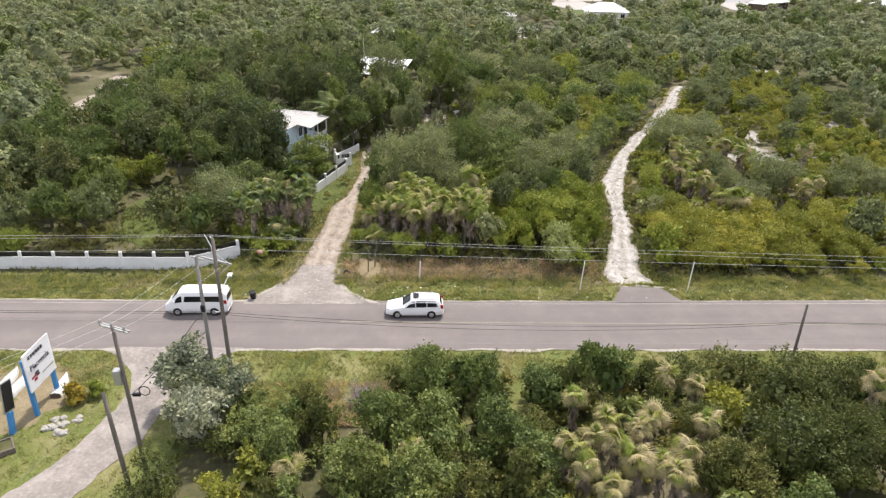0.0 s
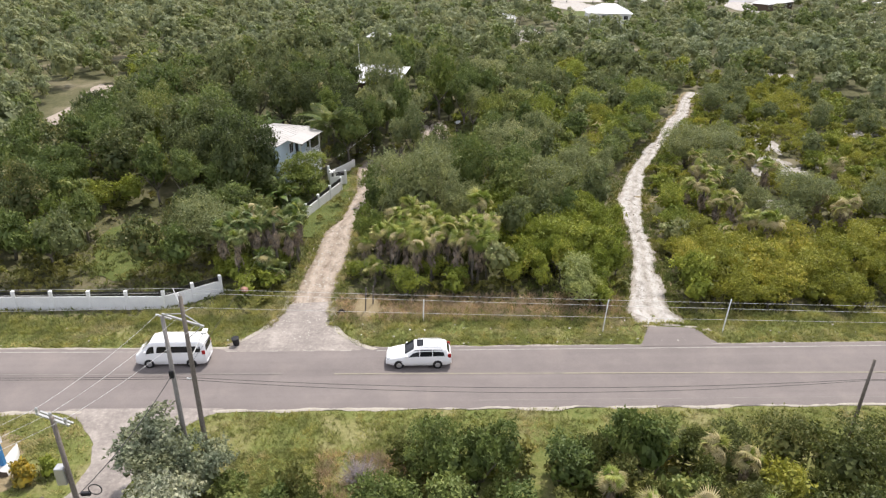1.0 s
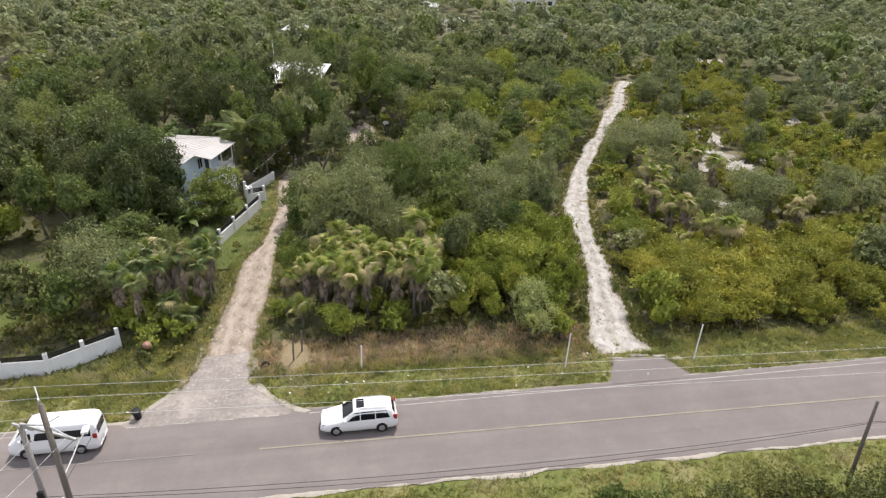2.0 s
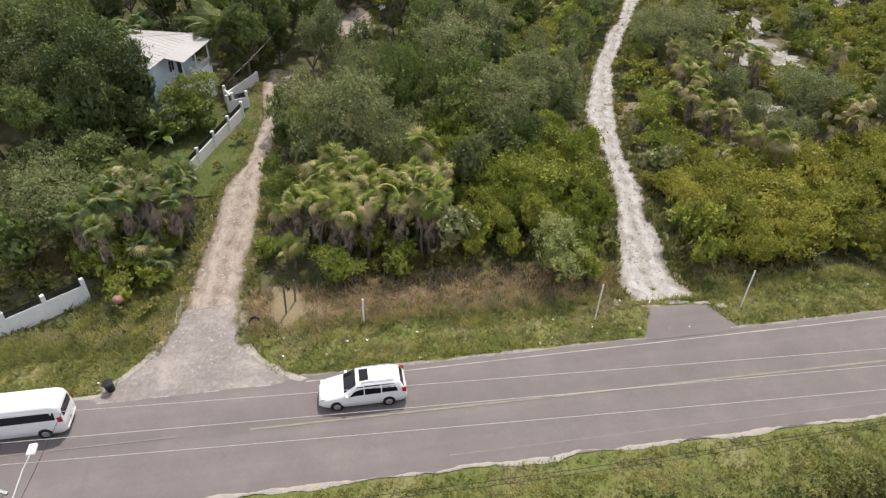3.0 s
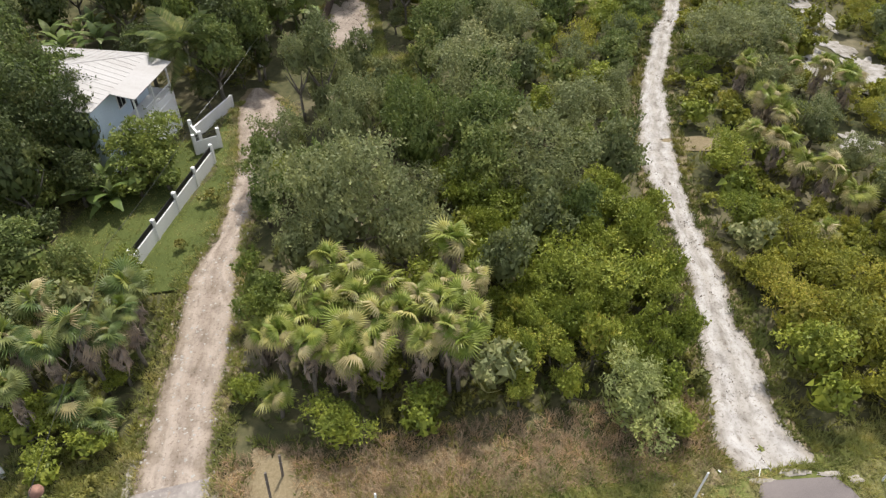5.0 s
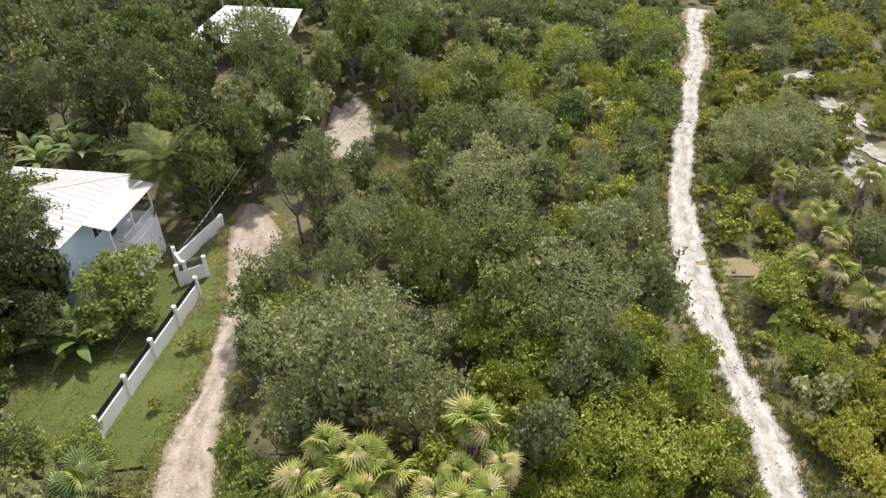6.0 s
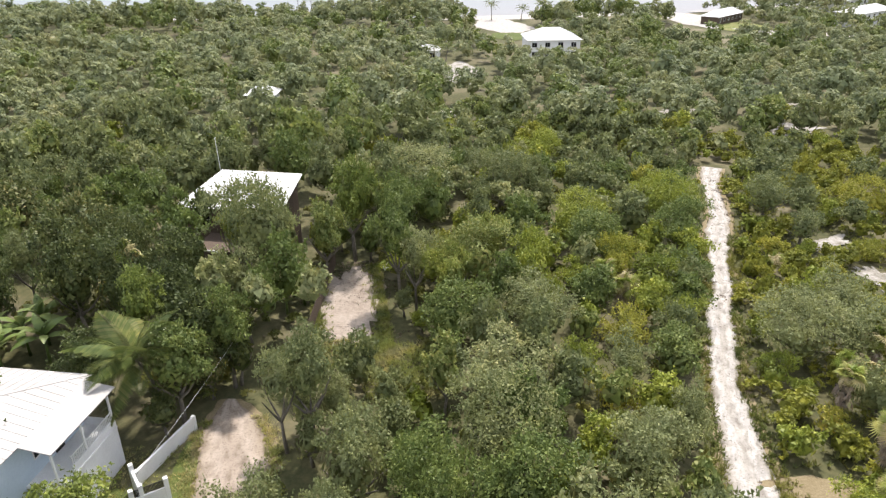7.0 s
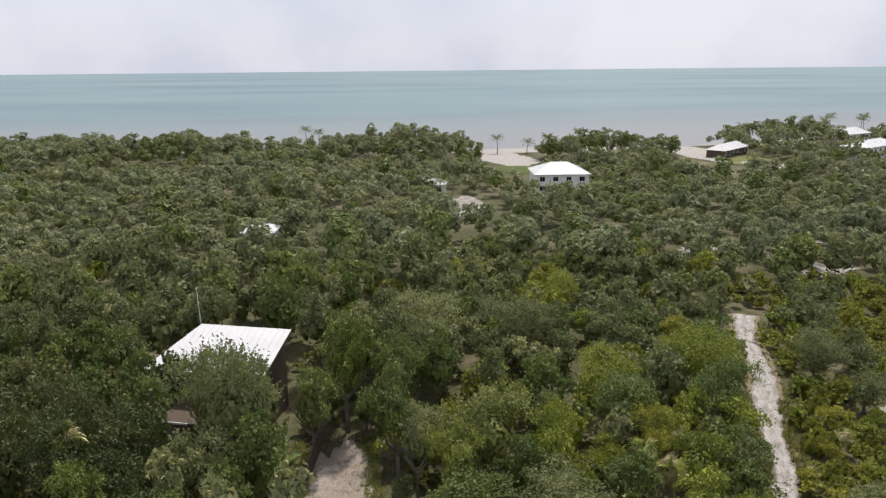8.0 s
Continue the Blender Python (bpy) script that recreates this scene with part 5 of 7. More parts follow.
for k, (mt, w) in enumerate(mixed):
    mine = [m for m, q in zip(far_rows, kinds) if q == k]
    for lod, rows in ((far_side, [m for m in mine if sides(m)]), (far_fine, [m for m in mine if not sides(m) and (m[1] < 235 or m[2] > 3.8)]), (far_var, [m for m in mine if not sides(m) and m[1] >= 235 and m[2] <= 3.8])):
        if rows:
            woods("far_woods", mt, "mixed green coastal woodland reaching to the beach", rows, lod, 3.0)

# low scrub and herbs between the trees, one mass each
def mass(name, mat, label, cat, spots, make, rng):
    V, F, o = [], [], 0
    for x, y in spots:
        v, f = make(x, y)
        V.append(v)
        F.append(f + o)
        o += len(v)
    return tagged(new(name, mesh_np(name, np.concatenate(V), np.concatenate(F), mat)), label, cat, kind="stuff")


urng = np.random.default_rng(21)
scrub_var = [crown_arrays(700 + i, 1.0, 0.7, 10, 190, 0.25, 0.18, core=False) for i in range(5)]


def scrub_at(x, y):
    v, f = scrub_var[urng.integers(5)]
    s, a = urng.uniform(0.55, 1.35), urng.uniform(0, 6.28)
    ca, sa = math.cos(a), math.sin(a)
    return np.stack([(v[:, 0] * ca - v[:, 1] * sa) * s + x, (v[:, 0] * sa + v[:, 1] * ca) * s + y, v[:, 2] * s * 0.9 + 0.35 * s], 1), f


def spots(n, x0, x1, y0, y1, m, test=None):
    out = []
    for _ in range(n * 6):
        x, y = urng.uniform(x0, x1), urng.uniform(y0, y1)
        if not blocked(x, y, m) and (test is None or test(x, y)):
            out.append((x, y))
            if len(out) >= n:
                break
    return out


def is_right(x, y):
    return x > np.interp(y, [60, 100, 155, 190], [26, 30, 56, 60])


mass("low_scrub", F_UNDER, "low green scrub under the trees", "undergrowth", spots(620, -24, 40, 62, 150, 0.5, lambda x, y: not is_right(x, y)), scrub_at, urng)
mass("garden_scrub", F_UNDER, "green undergrowth among the garden trees", "undergrowth", spots(430, -58, -17, 70, 128, 0.4), scrub_at, urng)
mass("open_scrub", F_YEL, "low olive-yellow scrub on open sand", "undergrowth", spots(430, 24, 72, 61, 150, 0.5, is_right), scrub_at, urng)
mass("near_scrub", F_UNDER, "tangled green scrub beside the road", "undergrowth", spots(330, -15, 42, 28, 46.5, 0.2), scrub_at, urng)


def tuft(x, y, h, n, w):
    a = urng.uniform(0, 6.28, n)
    r = urng.uniform(0.02, 0.14, n)
    bx, by = x + np.cos(a) * r, y + np.sin(a) * r
    lean = h * urng.uniform(0.4, 1.3, n)
    hh = h * urng.uniform(0.6, 1.2, n)
    tx, ty = bx + np.cos(a) * lean, by + np.sin(a) * lean
    px, py = -np.sin(a) * w, np.cos(a) * w
    v = np.stack([np.stack([bx - px, by - py, np.full(n, -0.02)], 1), np.stack([bx + px, by + py, np.full(n, -0.02)], 1), np.stack([tx, ty, hh], 1)], 1).reshape(-1, 3)
    return v, np.arange(3 * n).reshape(n, 3)


def on_grass(x, y):
    if near_line(x, y, DRV_L, DRV_R, 0.1) or near_line(x, y, SP_L, SP_R, 0.1) or near_line(x, y, SR_W2, SR_E2, 0.2):
        return False
    if 57 < y < 61.7 and np.interp(y, [58.3, 61.5], [18.7, 20.8]) < x < np.interp(y, [58.3, 61.1], [26.2, 24.5]):
        return False
    if ((x + 4.1) / 1.2) ** 2 + ((y - 65.4) / 2.0) ** 2 < 1 or ((x + 28.5) / 3.6) ** 2 + ((y - 44.5) / 3.6) ** 2 < 1:
        return False
    return not road_near(x) - 0.25 < y < road_far(x) + 0.15


def grass_spots(n, x0, x1, ya, yb):
    out = []
    while len(out) < n:
        x = urng.uniform(x0, x1)
        y = urng.uniform(ya(x), yb(x))
        if on_grass(x, y) and noise.noise((x * 0.35, y * 0.35, 2)) > urng.uniform(-0.9, 0.5):
            out.append((x, y))
    return out


gs = grass_spots(15000, -45, 48, lambda x: road_far(x) + 0.2, lambda x: road_far(x) + 5.0)
gs += grass_spots(3600, -24, -11.5, lambda x: 62.5, lambda x: 69.5 if x > -18 else 65.0)
gs += grass_spots(2200, -40, -17, lambda x: 30.0, lambda x: 50.0)
gs += grass_spots(2600, -12, 1, lambda x: 41.2, lambda x: 46.5)
gs += grass_spots(7000, -34, 44, lambda x: road_near(x) - 4.8, lambda x: road_near(x) - 0.25)
mass("verge_grass", F_GRASS, "uneven green and straw grass on the verges", "grass", gs, lambda x, y: tuft(x, y, urng.uniform(0.07, 0.24) * (1.6 if y > 61.5 else 1), 7, 0.03), urng)
gs = grass_spots(4200, -22, -7, lambda x: 78, lambda x: 104) + grass_spots(1200, -37, -25, lambda x: 70, lambda x: 90)
mass("lawn_grass", F_GRASS, "short green lawn grass", "grass", gs, lambda x, y: tuft(x, y, urng.uniform(0.05, 0.14), 6, 0.025), urng)
gs = grass_spots(3600, -7, 19.5, lambda x: 62.6, lambda x: 67.5) + grass_spots(900, -6, 1, lambda x: 41.0, lambda x: 46.0)
mass("dry_grass", F_DRYGRASS, "dry straw-coloured grass and stalks", "grass", gs, lambda x, y: tuft(x, y, urng.uniform(0.12, 0.5), 7, 0.02), urng)

def edge_spots(n, line, y0, y1, side, spread):
    p = np.array(line)
    out = []
    for _ in range(n):
        y = urng.uniform(y0, y1)
        out.append((float(np.interp(y, p[:, 1], p[:, 0])) + side * (abs(urng.normal()) * spread - 0.25 - 0.3 * max(0.0, noise.noise((y * 0.5, side * 3.0, 1.0)))), y))
    return out


gs = edge_spots(1300, SP_L, 62.5, 130, -1, 0.7) + edge_spots(1300, SP_R, 62.5, 130, 1, 0.7)
mass("edge_weeds", F_UNDER, "low weeds creeping over the track edges", "weeds", gs, lambda x, y: tuft(x, y, urng.uniform(0.1, 0.38), 9, 0.045), urng)

gs = edge_spots(1500, DRV_L, 62, 106, -1, 0.6) + edge_spots(1500, DRV_R, 62, 106, 1, 0.6)
mass("drive_weeds", F_GRASS, "grass creeping over the driveway edges", "weeds", gs, lambda x, y: tuft(x, y, urng.uniform(0.08, 0.28), 8, 0.035), urng)
hs = [(x, y) for x, y in grass_spots(6500, -40, 48, lambda x: 62.5, lambda x: 82.0)]
mass("ground_herbs", F_UNDER, "low mixed herbs and seedlings on the ground", "undergrowth", hs, lambda x, y: tuft(x, y, urng.uniform(0.12, 0.45), 8, 0.055), urng)

mass("sand_herbs", F_UNDER, "low herbs and creepers over the sandy ground", "undergrowth", spots(2600, 24, 72, 64, 150, 0.15, is_right), lambda x, y: tuft(x, y, urng.uniform(0.15, 0.5), 9, 0.07), urng)

# litter of leaves and small stones along the tracks
def stone_at(x, y):
    s = urng.uniform(0.04, 0.14)
    v = np.array([(1, 0, 0), (-0.6, 0.8, 0), (-0.5, -0.9, 0), (0.1, 0, 0.8)]) * s + (x, y, 0.03)
    return v, np.array([(0, 1, 3), (1, 2, 3), (2, 0, 3)])


st = [(x, y) for x, y in zip(urng.uniform(-12, -6, 700), urng.uniform(60, 96, 700)) if near_line(x, y, DRV_L, DRV_R, 0.3)]
st += [(urng.uniform(-45, 50), 0) for _ in range(110)]
st = [(x, y) if y else (x, road_far(x) + urng.uniform(-0.1, 3.5)) for x, y in st]
mass("loose_stones", M_ROCK, "small pale stones along the driveway and verge", "stones", st, stone_at, urng)
tr = []
for _ in range(1900):
    y = urng.uniform(61.6, 150)
    xa, xb = np.interp(y, [p[1] for p in SP_L], [p[0] for p in SP_L]), np.interp(y, [p[1] for p in SP_R], [p[0] for p in SP_R])
    tr.append((float(xa + (xb - xa) * urng.beta(0.6, 0.6)), y))
mass("track_litter", F_FANDRY, "dead leaves and twigs on the sand track", "leaf litter", tr, lambda x, y: tuft(x, y, urng.uniform(0.02, 0.09), 5, 0.06), urng)


yl = [(3.5 + urng.normal() * 2.2, urng.uniform(121, 131)) for _ in range(420)] + [(3.5 + urng.normal() * 2.4, urng.uniform(113.5, 118)) for _ in range(160)]
mass("yard_litter", F_FANDRY, "brown leaf litter on the sandy yard", "leaf litter", yl, lambda x, y: tuft(x, y, urng.uniform(0.03, 0.12), 6, 0.07), urng)
gw = edge_spots(700, [(0.2, 112), (0.0, 131)], 112, 130, 1, 0.7) + edge_spots(700, [(6.6, 112), (6.8, 131)], 112, 130, -1, 0.7) + [(urng.uniform(1, 6.5), urng.uniform(111, 115.5)) for _ in range(500)]
gw += [(urng.uniform(4, 11.5), urng.uniform(106, 114)) for _ in range(1100)]
mass("yard_grass", F_GRASS, "green grass round the sandy yard", "grass", gw, lambda x, y: tuft(x, y, urng.uniform(0.1, 0.4), 8, 0.04), urng)


# ---- fan palms ----
def fan_mesh(seed, mat, bend, droop, n=18, spread=250, stem=0.7, rad=0.78):
    """A stalk with one pleated fan, split into blades towards its rim."""
    rng = random.Random(seed)
    bm = bmesh.new()
    cb, sb = math.cos(radians(bend)), math.sin(radians(bend))
    def at(q, a, z):
        x, y = math.cos(a) * q, math.sin(a) * q
        z -= 0.16 * abs(math.sin(a)) * q + droop * q * q
        return bm.verts.new((stem + x * cb + z * sb, y, 0.06 - x * sb + z * cb))
    foot = [bm.verts.new(p) for p in ((0, -0.022, 0), (0, 0.022, 0), (stem, 0.016, 0.06), (stem, -0.016, 0.06))]
    bm.faces.new(foot)
    hub = at(0.0, 0.0, 0.0)
    half = radians(spread / 2)
    step = 2 * half / n
    edge = [at(rad * 0.5, -half + step * i, -0.012) for i in range(n + 1)]
    for i in range(n):
        a = -half + step * (i + 0.5)
        r = rad * (0.74 + 0.26 * math.cos(a * 0.55)) * rng.uniform(0.9, 1.1)
        ridge = at(rad * 0.5, a, 0.035)
        tip = at(r, a + rng.uniform(-0.06, 0.06), -0.02 - 0.1 * rng.random())
        bm.faces.new((hub, edge[i], ridge))
        bm.faces.new((hub, ridge, edge[i + 1]))
        bm.faces.new((edge[i], tip, ridge))
        bm.faces.new((ridge, tip, edge[i + 1]))
    return bm_mesh("frond", bm, mat)


FAN = [fan_mesh(40, F_FAN, 24, 0.12), fan_mesh(41, F_FAN, 44, 0.2, 16, 230), fan_mesh(42, F_FAN, 5, 0.4, 18, 270), fan_mesh(43, F_FAN, 66, 0.1, 16, 200), fan_mesh(44, F_FAN, -8, 0.3, 15, 240)]
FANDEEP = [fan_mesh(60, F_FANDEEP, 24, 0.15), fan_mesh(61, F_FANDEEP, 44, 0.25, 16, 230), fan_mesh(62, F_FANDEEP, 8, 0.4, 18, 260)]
SPEAR = [fan_mesh(48, F_FAN, 4, 0.05, 9, 70, 0.5, 0.75), fan_mesh(49, F_FAN, 14, 0.1, 12, 150, 0.55, 0.7)]
FANOLD = [fan_mesh(45, F_FANOLD, 40, 0.6, 15, 220), fan_mesh(46, F_FANOLD, 20, 0.8, 15, 200)]
FANDRY = [fan_mesh(50, F_FANDRY, 4, 0.12, 7, 62, 0.6, 0.85), fan_mesh(51, F_FANDRY, -6, 0.2, 6, 46, 0.65, 0.9), fan_mesh(52, F_FANDRY, 8, 0.3, 8, 95, 0.55, 0.75)]


def palm_trunk(h, r=0.09):
    bm = bmesh.new()
    n = 7
    tube(bm, [(0.05 * math.sin(i), 0.04 * math.cos(i * 1.7), -0.1 + (h + 0.1) * i / n) for i in range(n + 1)], [r * (1.25 if i % 2 else 1.05) for i in range(n + 1)], 7)
    return bm_mesh("trunk", bm, M_BARK, True)


fan_trunks = {k: palm_trunk(k) for k in (1.0, 2.0, 3.0, 4.0, 5.0, 6.0)}


def fan_palm(x, y, h, rng, group, green, old=0.15, skirt=16, size=0.9):
    lab = "green and straw fan palm with a skirt of dead fronds" if h > 2.2 else "low green fan palm among shrubs"
    p = empty("fan_palm", pose(x, y, 0, 0, 0, rng.uniform(0, 360)), lab, "palm", group)
    th = max(0.5, h - 0.25 + rng.uniform(-0.5, 0.5))
    key = min(fan_trunks, key=lambda k: abs(k - th))
    part("trunk", fan_trunks[key], None, p, m=Matrix.Diagonal((1.2, 1.2, th / key, 1)))
    s = size * rng.uniform(0.88, 1.15)
    lean = pose(0, 0, th, rng.uniform(-14, 14), rng.uniform(-14, 14), 0)
    n = rng.randrange(24, 31)
    for i in range(n):
        el = 88 - 96 * (i / n) ** 0.95 + rng.uniform(-15, 15)
        tired = rng.random() < old * (2.2 if el < 25 else 0.7)
        part("frond", rng.choice(FANOLD if tired else SPEAR if i < 6 else green), None, p, m=lean @ pose(0, 0, rng.uniform(-0.15, 0.12), 0, 0, i * 137.5 + rng.uniform(-25, 25)) @ pose(0, 0, 0, rng.uniform(-60, 60), -el, 0) @ Matrix.Scale(s * rng.uniform(0.75, 1.25), 4))
    if h > 2.2:
        for i in range(skirt):
            part("dead_frond", FANDRY[i % 3], None, p, m=pose(0, 0, th - 0.05 - min(0.3, 0.1 * th) * (i % 6), 0, 0, i * 137.5 + 40) @ pose(0, 0, 0, rng.uniform(-30, 30), rng.uniform(58, 86), 0) @ Matrix.Scale(s * rng.uniform(0.9, 1.35), 4),
                 label="brown hanging dead frond")
    return p


frnd = random.Random(3)
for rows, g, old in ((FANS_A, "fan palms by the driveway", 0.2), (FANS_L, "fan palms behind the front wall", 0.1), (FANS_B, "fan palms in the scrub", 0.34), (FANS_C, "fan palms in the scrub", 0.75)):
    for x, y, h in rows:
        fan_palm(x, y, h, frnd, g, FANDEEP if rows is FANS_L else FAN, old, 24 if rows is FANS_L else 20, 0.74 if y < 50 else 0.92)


# ---- coconut palms and bananas ----
def coco_frond(seed, length, n, mat=F_COCO):
    rng = random.Random(seed)
    bm = bmesh.new()
    def rib(u):
        return Vector((length * u * (1 - 0.12 * u), 0, length * (0.42 * u - 0.78 * u * u)))
    pts = [rib(i / 8) for i in range(9)]
    tube(bm, pts, [0.035 * (1 - 0.85 * i / 8) for i in range(9)], 4, False)
    for i in range(n):
        u = 0.14 + 0.86 * i / (n - 1)
        p = rib(u)
        w = length * 0.27 * math.sin(math.pi * min(1, 0.18 + u * 0.78)) * rng.uniform(0.85, 1.1)
        for sgn in (-1, 1):
            q = p + Vector((w * 0.5, sgn * w, -w * 0.45))
            mid = p.lerp(q, 0.5) + Vector((0, 0, 0.08 * w))
            h = Vector((0.04 * length / 3, 0, 0))
            a, b, c, d = bm.verts.new(p - h * 0.6), bm.verts.new(mid + h), bm.verts.new(q), bm.verts.new(mid - h)
            bm.faces.new((a, b, c, d))
    return bm_mesh("frond", bm, mat)


def coconut(x, y, h, length, n_fronds, leaflets, lean, label, rng, group=""):
    p = empty("coconut_palm", pose(x, y, 0), label, "palm", group)
    bm = bmesh.new()
    lx, ly = lean
    tube(bm, [(lx * (u * u), ly * (u * u), -0.1 + (h + 0.1) * u) for u in (i / 8 for i in range(9))], [0.17 * (1 - 0.45 * i / 8) + (0.05 if i == 0 else 0) for i in range(9)], 8)
    part("trunk", bm, M_BARK, p, smooth=True)
    key = (length, leaflets)
    if key not in coco_cache:
        coco_cache[key] = [coco_frond(5 + k, length, leaflets) for k in range(2)]
    for i in range(n_fronds):
        el = 62 - 80 * i / n_fronds
        part("frond", coco_cache[key][i % 2], None, p, m=pose(lx, ly, h, 0, 0, i * 137.5 + rng.uniform(-10, 10)) @ pose(0, 0, 0, rng.uniform(-18, 18), -el, 0) @ Matrix.Scale(rng.uniform(0.85, 1.1), 4))
    return p


coco_cache = {}
crg = random.Random(9)
coconut(-10.9, 107.4, 5.7, 4.8, 18, 60, (-0.9, -0.9), "young coconut palm with long arching fronds beside the house", crg)
for x, y, h in ((67.8, 334, 7.0), (80.0, 309, 9.5), (82.5, 311, 8.2), (79, 332, 5.5), (-5, 356, 10.0), (0, 354, 9), (101, 337, 8.5), (-98, 358, 9), (-104, 353, 8), (-86, 362, 9), (33.5, 240, 6.5), (31.5, 244, 6.0), (172, 336, 9), (179, 331, 9.5), (186, 338, 10), (194, 332, 9),
                (201, 340, 10), (208, 346, 10.5), (217, 348, 10), (224, 352, 11), (234, 346, 10), (242, 354, 10.5), (176, 324, 8.5), (190, 318, 8), (166, 330, 8), (90, 340, 6)):
    coconut(x, y, h - 1.5, 3.6, 17, 16, (crg.uniform(-0.8, 0.8), crg.uniform(-0.8, 0.8)), "tall coconut palm near the beach", crg, "coconut palms along the beach")


def banana_leaf(seed):
    rng = random.Random(seed)
    V, F, n, L = [], [], 9, 2.1
    for i in range(n + 1):
        u = i / n
        x, z = L * u * (1 - 0.15 * u), L * (0.55 * u - 0.75 * u * u)
        w = 0.0 if u < 0.12 else 0.34 * math.sin(math.pi * min(1, (u - 0.12) / 0.88 * 0.92 + 0.08)) * rng.uniform(0.75, 1.0)
        w = max(w, 0.03)
        V += [(x, -w, z - 0.12 * w), (x, 0, z + 0.02), (x, w, z - 0.12 * w)]
    for i in range(n):
        o = 3 * i
        F += [(o, o + 3, o + 4, o + 1), (o + 1, o + 4, o + 5, o + 2)]
    return mesh_np("leaf", V, F, F_BANANA, True)


BAN = [banana_leaf(i) for i in range(3)]
for x, y, h in ((-23.9, 118.0, 2.6), (-25.0, 115.4, 2.3), (-21.8, 116.4, 2.5), (-22.8, 119.4, 2.8), (-26.4, 117.4, 2.5), (-0.8, 122.6, 2.2), (-1.6, 124.4, 2.0), (-2.4, 121.0, 1.9), (-19.6, 92.8, 1.4), (-16.9, 92.4, 1.4), (-17.9, 91.2, 1.3), (-16.2, 90.8, 1.1)):
    b = empty("banana_plant", pose(x, y, 0, 0, 0, crg.uniform(0, 360)), "banana plant with broad torn green leaves", "banana plant", "banana plants")
    part("stem", tube(bmesh.new(), [(0, 0, -0.1), (0.05, 0, h * 0.5), (0, 0.04, h)], [0.15, 0.12, 0.07], 7), F_BANANA, b, smooth=True)
    for i in range(9):
        part("leaf", BAN[i % 3], None, b, m=pose(0, 0, h - 0.15, 0, 0, i * 137.5 + crg.uniform(-15, 15)) @ pose(0, 0, 0, crg.uniform(-20, 20), -(70 - 75 * i / 9), 0) @ Matrix.Scale(crg.uniform(1.15, 1.5), 4))

# bare grey bush and the yellow croton
twig = empty("bare_bush", pose(-3.3, 43.4, 0), "leafless grey bush beside the road", "bush")
bm = bmesh.new()
trg = random.Random(4)
for i in range(70):
    a, e = trg.uniform(0, 6.28), trg.uniform(0.3, 1.4)
    L = trg.uniform(0.9, 2.0)
    d = Vector((math.cos(a) * math.cos(e), math.sin(a) * math.cos(e), math.sin(e)))
    m1 = d * L * 0.5 + Vector((trg.uniform(-0.15, 0.15), trg.uniform(-0.15, 0.15), 0.05))
    tube(bm, [(0, 0, 0), m1, d * L], [0.025, 0.016, 0.006], 4, False)
    for _ in range(5):
        q = m1.lerp(d * L, trg.random())
        tube(bm, [q, q + Vector((trg.uniform(-0.4, 0.4), trg.uniform(-0.4, 0.4), trg.uniform(0.05, 0.4)))], [0.012, 0.004], 3, False)
part("twig_mass", bm, F_DEADTWIG, twig)
for x, y, s in ((-23.9, 43.9, 1.0), (-22.7, 44.6, 0.75)):
    c = empty("croton_bush", pose(x, y, 0), "yellow and green variegated croton bush", "bush")
    v, f = crown_arrays(31, 1.35, 0.6, 14, 1100, 0.2, 0.15)
    part("crown", mesh_np("crown", v, f, F_FLOWER if s == 1 else F_SHRUB), None, c, m=pose(0, 0, 0.55) @ Matrix.Scale(s, 4))


# ---- walls with pillars and dark panels ----
def garden_wall(name, pts, low, high, gap, label, rail=True, thick=0.18):
    root = structure(new(name), label, "wall")
    for (x0, y0), (x1, y1) in zip(pts, pts[1:]):
        L, a = math.hypot(x1 - x0, y1 - y0), math.degrees(math.atan2(y1 - y0, x1 - x0))
        m = pose(x0, y0, 0, 0, 0, a)
        part("wall_panel", boxed(0, -thick / 2, -0.2, L, thick / 2, low, 0.015), M_WHITEWALL, root, m=m)
        n = max(1, round(L / gap))
        for i in range(n + 1):
            part("pillar", boxed(L * i / n - 0.14, -0.14, -0.2, L * i / n + 0.14, 0.14, high, 0.02), M_WHITEWALL, root, m=m @ pose(0, 0, 0.003 * (i % 2)))
        if rail:
            for i in range(n):
                bm = bmesh.new()
                u0, u1 = L * i / n + 0.16, L * (i + 1) / n - 0.16
                box(bm, u0, -0.02, low + 0.04, u1, 0.02, low + 0.08)
                box(bm, u0, -0.02, high - 0.16, u1, 0.02, high - 0.12)
                k = int((u1 - u0) / 0.075)
                for j in range(k):
                    u = u0 + (u1 - u0) * (j + 0.5) / k
                    box(bm, u - 0.027, -0.012, low + 0.06, u + 0.027, 0.012, high - 0.14)
                part("grille", bm, M_BLACK, root, "black iron grille", m=m)
    return root


garden_wall("wall_front", [(-62.0, 65.9), (-22.3, 65.5), (-18.0, 68.4)], 1.25, 1.85, 3.3, "long white painted block wall with grille panels")
garden_wall("wall_drive", [(-13.7, 83.6), (-9.4, 96.1)], 1.15, 1.75, 3.2, "white block wall with dark grilles along the driveway")
garden_wall("wall_gate", [(-10.9, 97.6), (-9.0, 98.4)], 1.2, 1.9, 2.0, "short white wall with a grille beside the gate")
garden_wall("wall_return", [(-11.4, 99.9), (-10.4, 97.9)], 1.6, 2.0, 2.2, "short white return wall at the gate", rail=False)
garden_wall("wall_back", [(-11.3, 100.3), (-8.5, 105.4)], 1.05, 1.1, 5.8, "white block wall along the shaded driveway", rail=False)
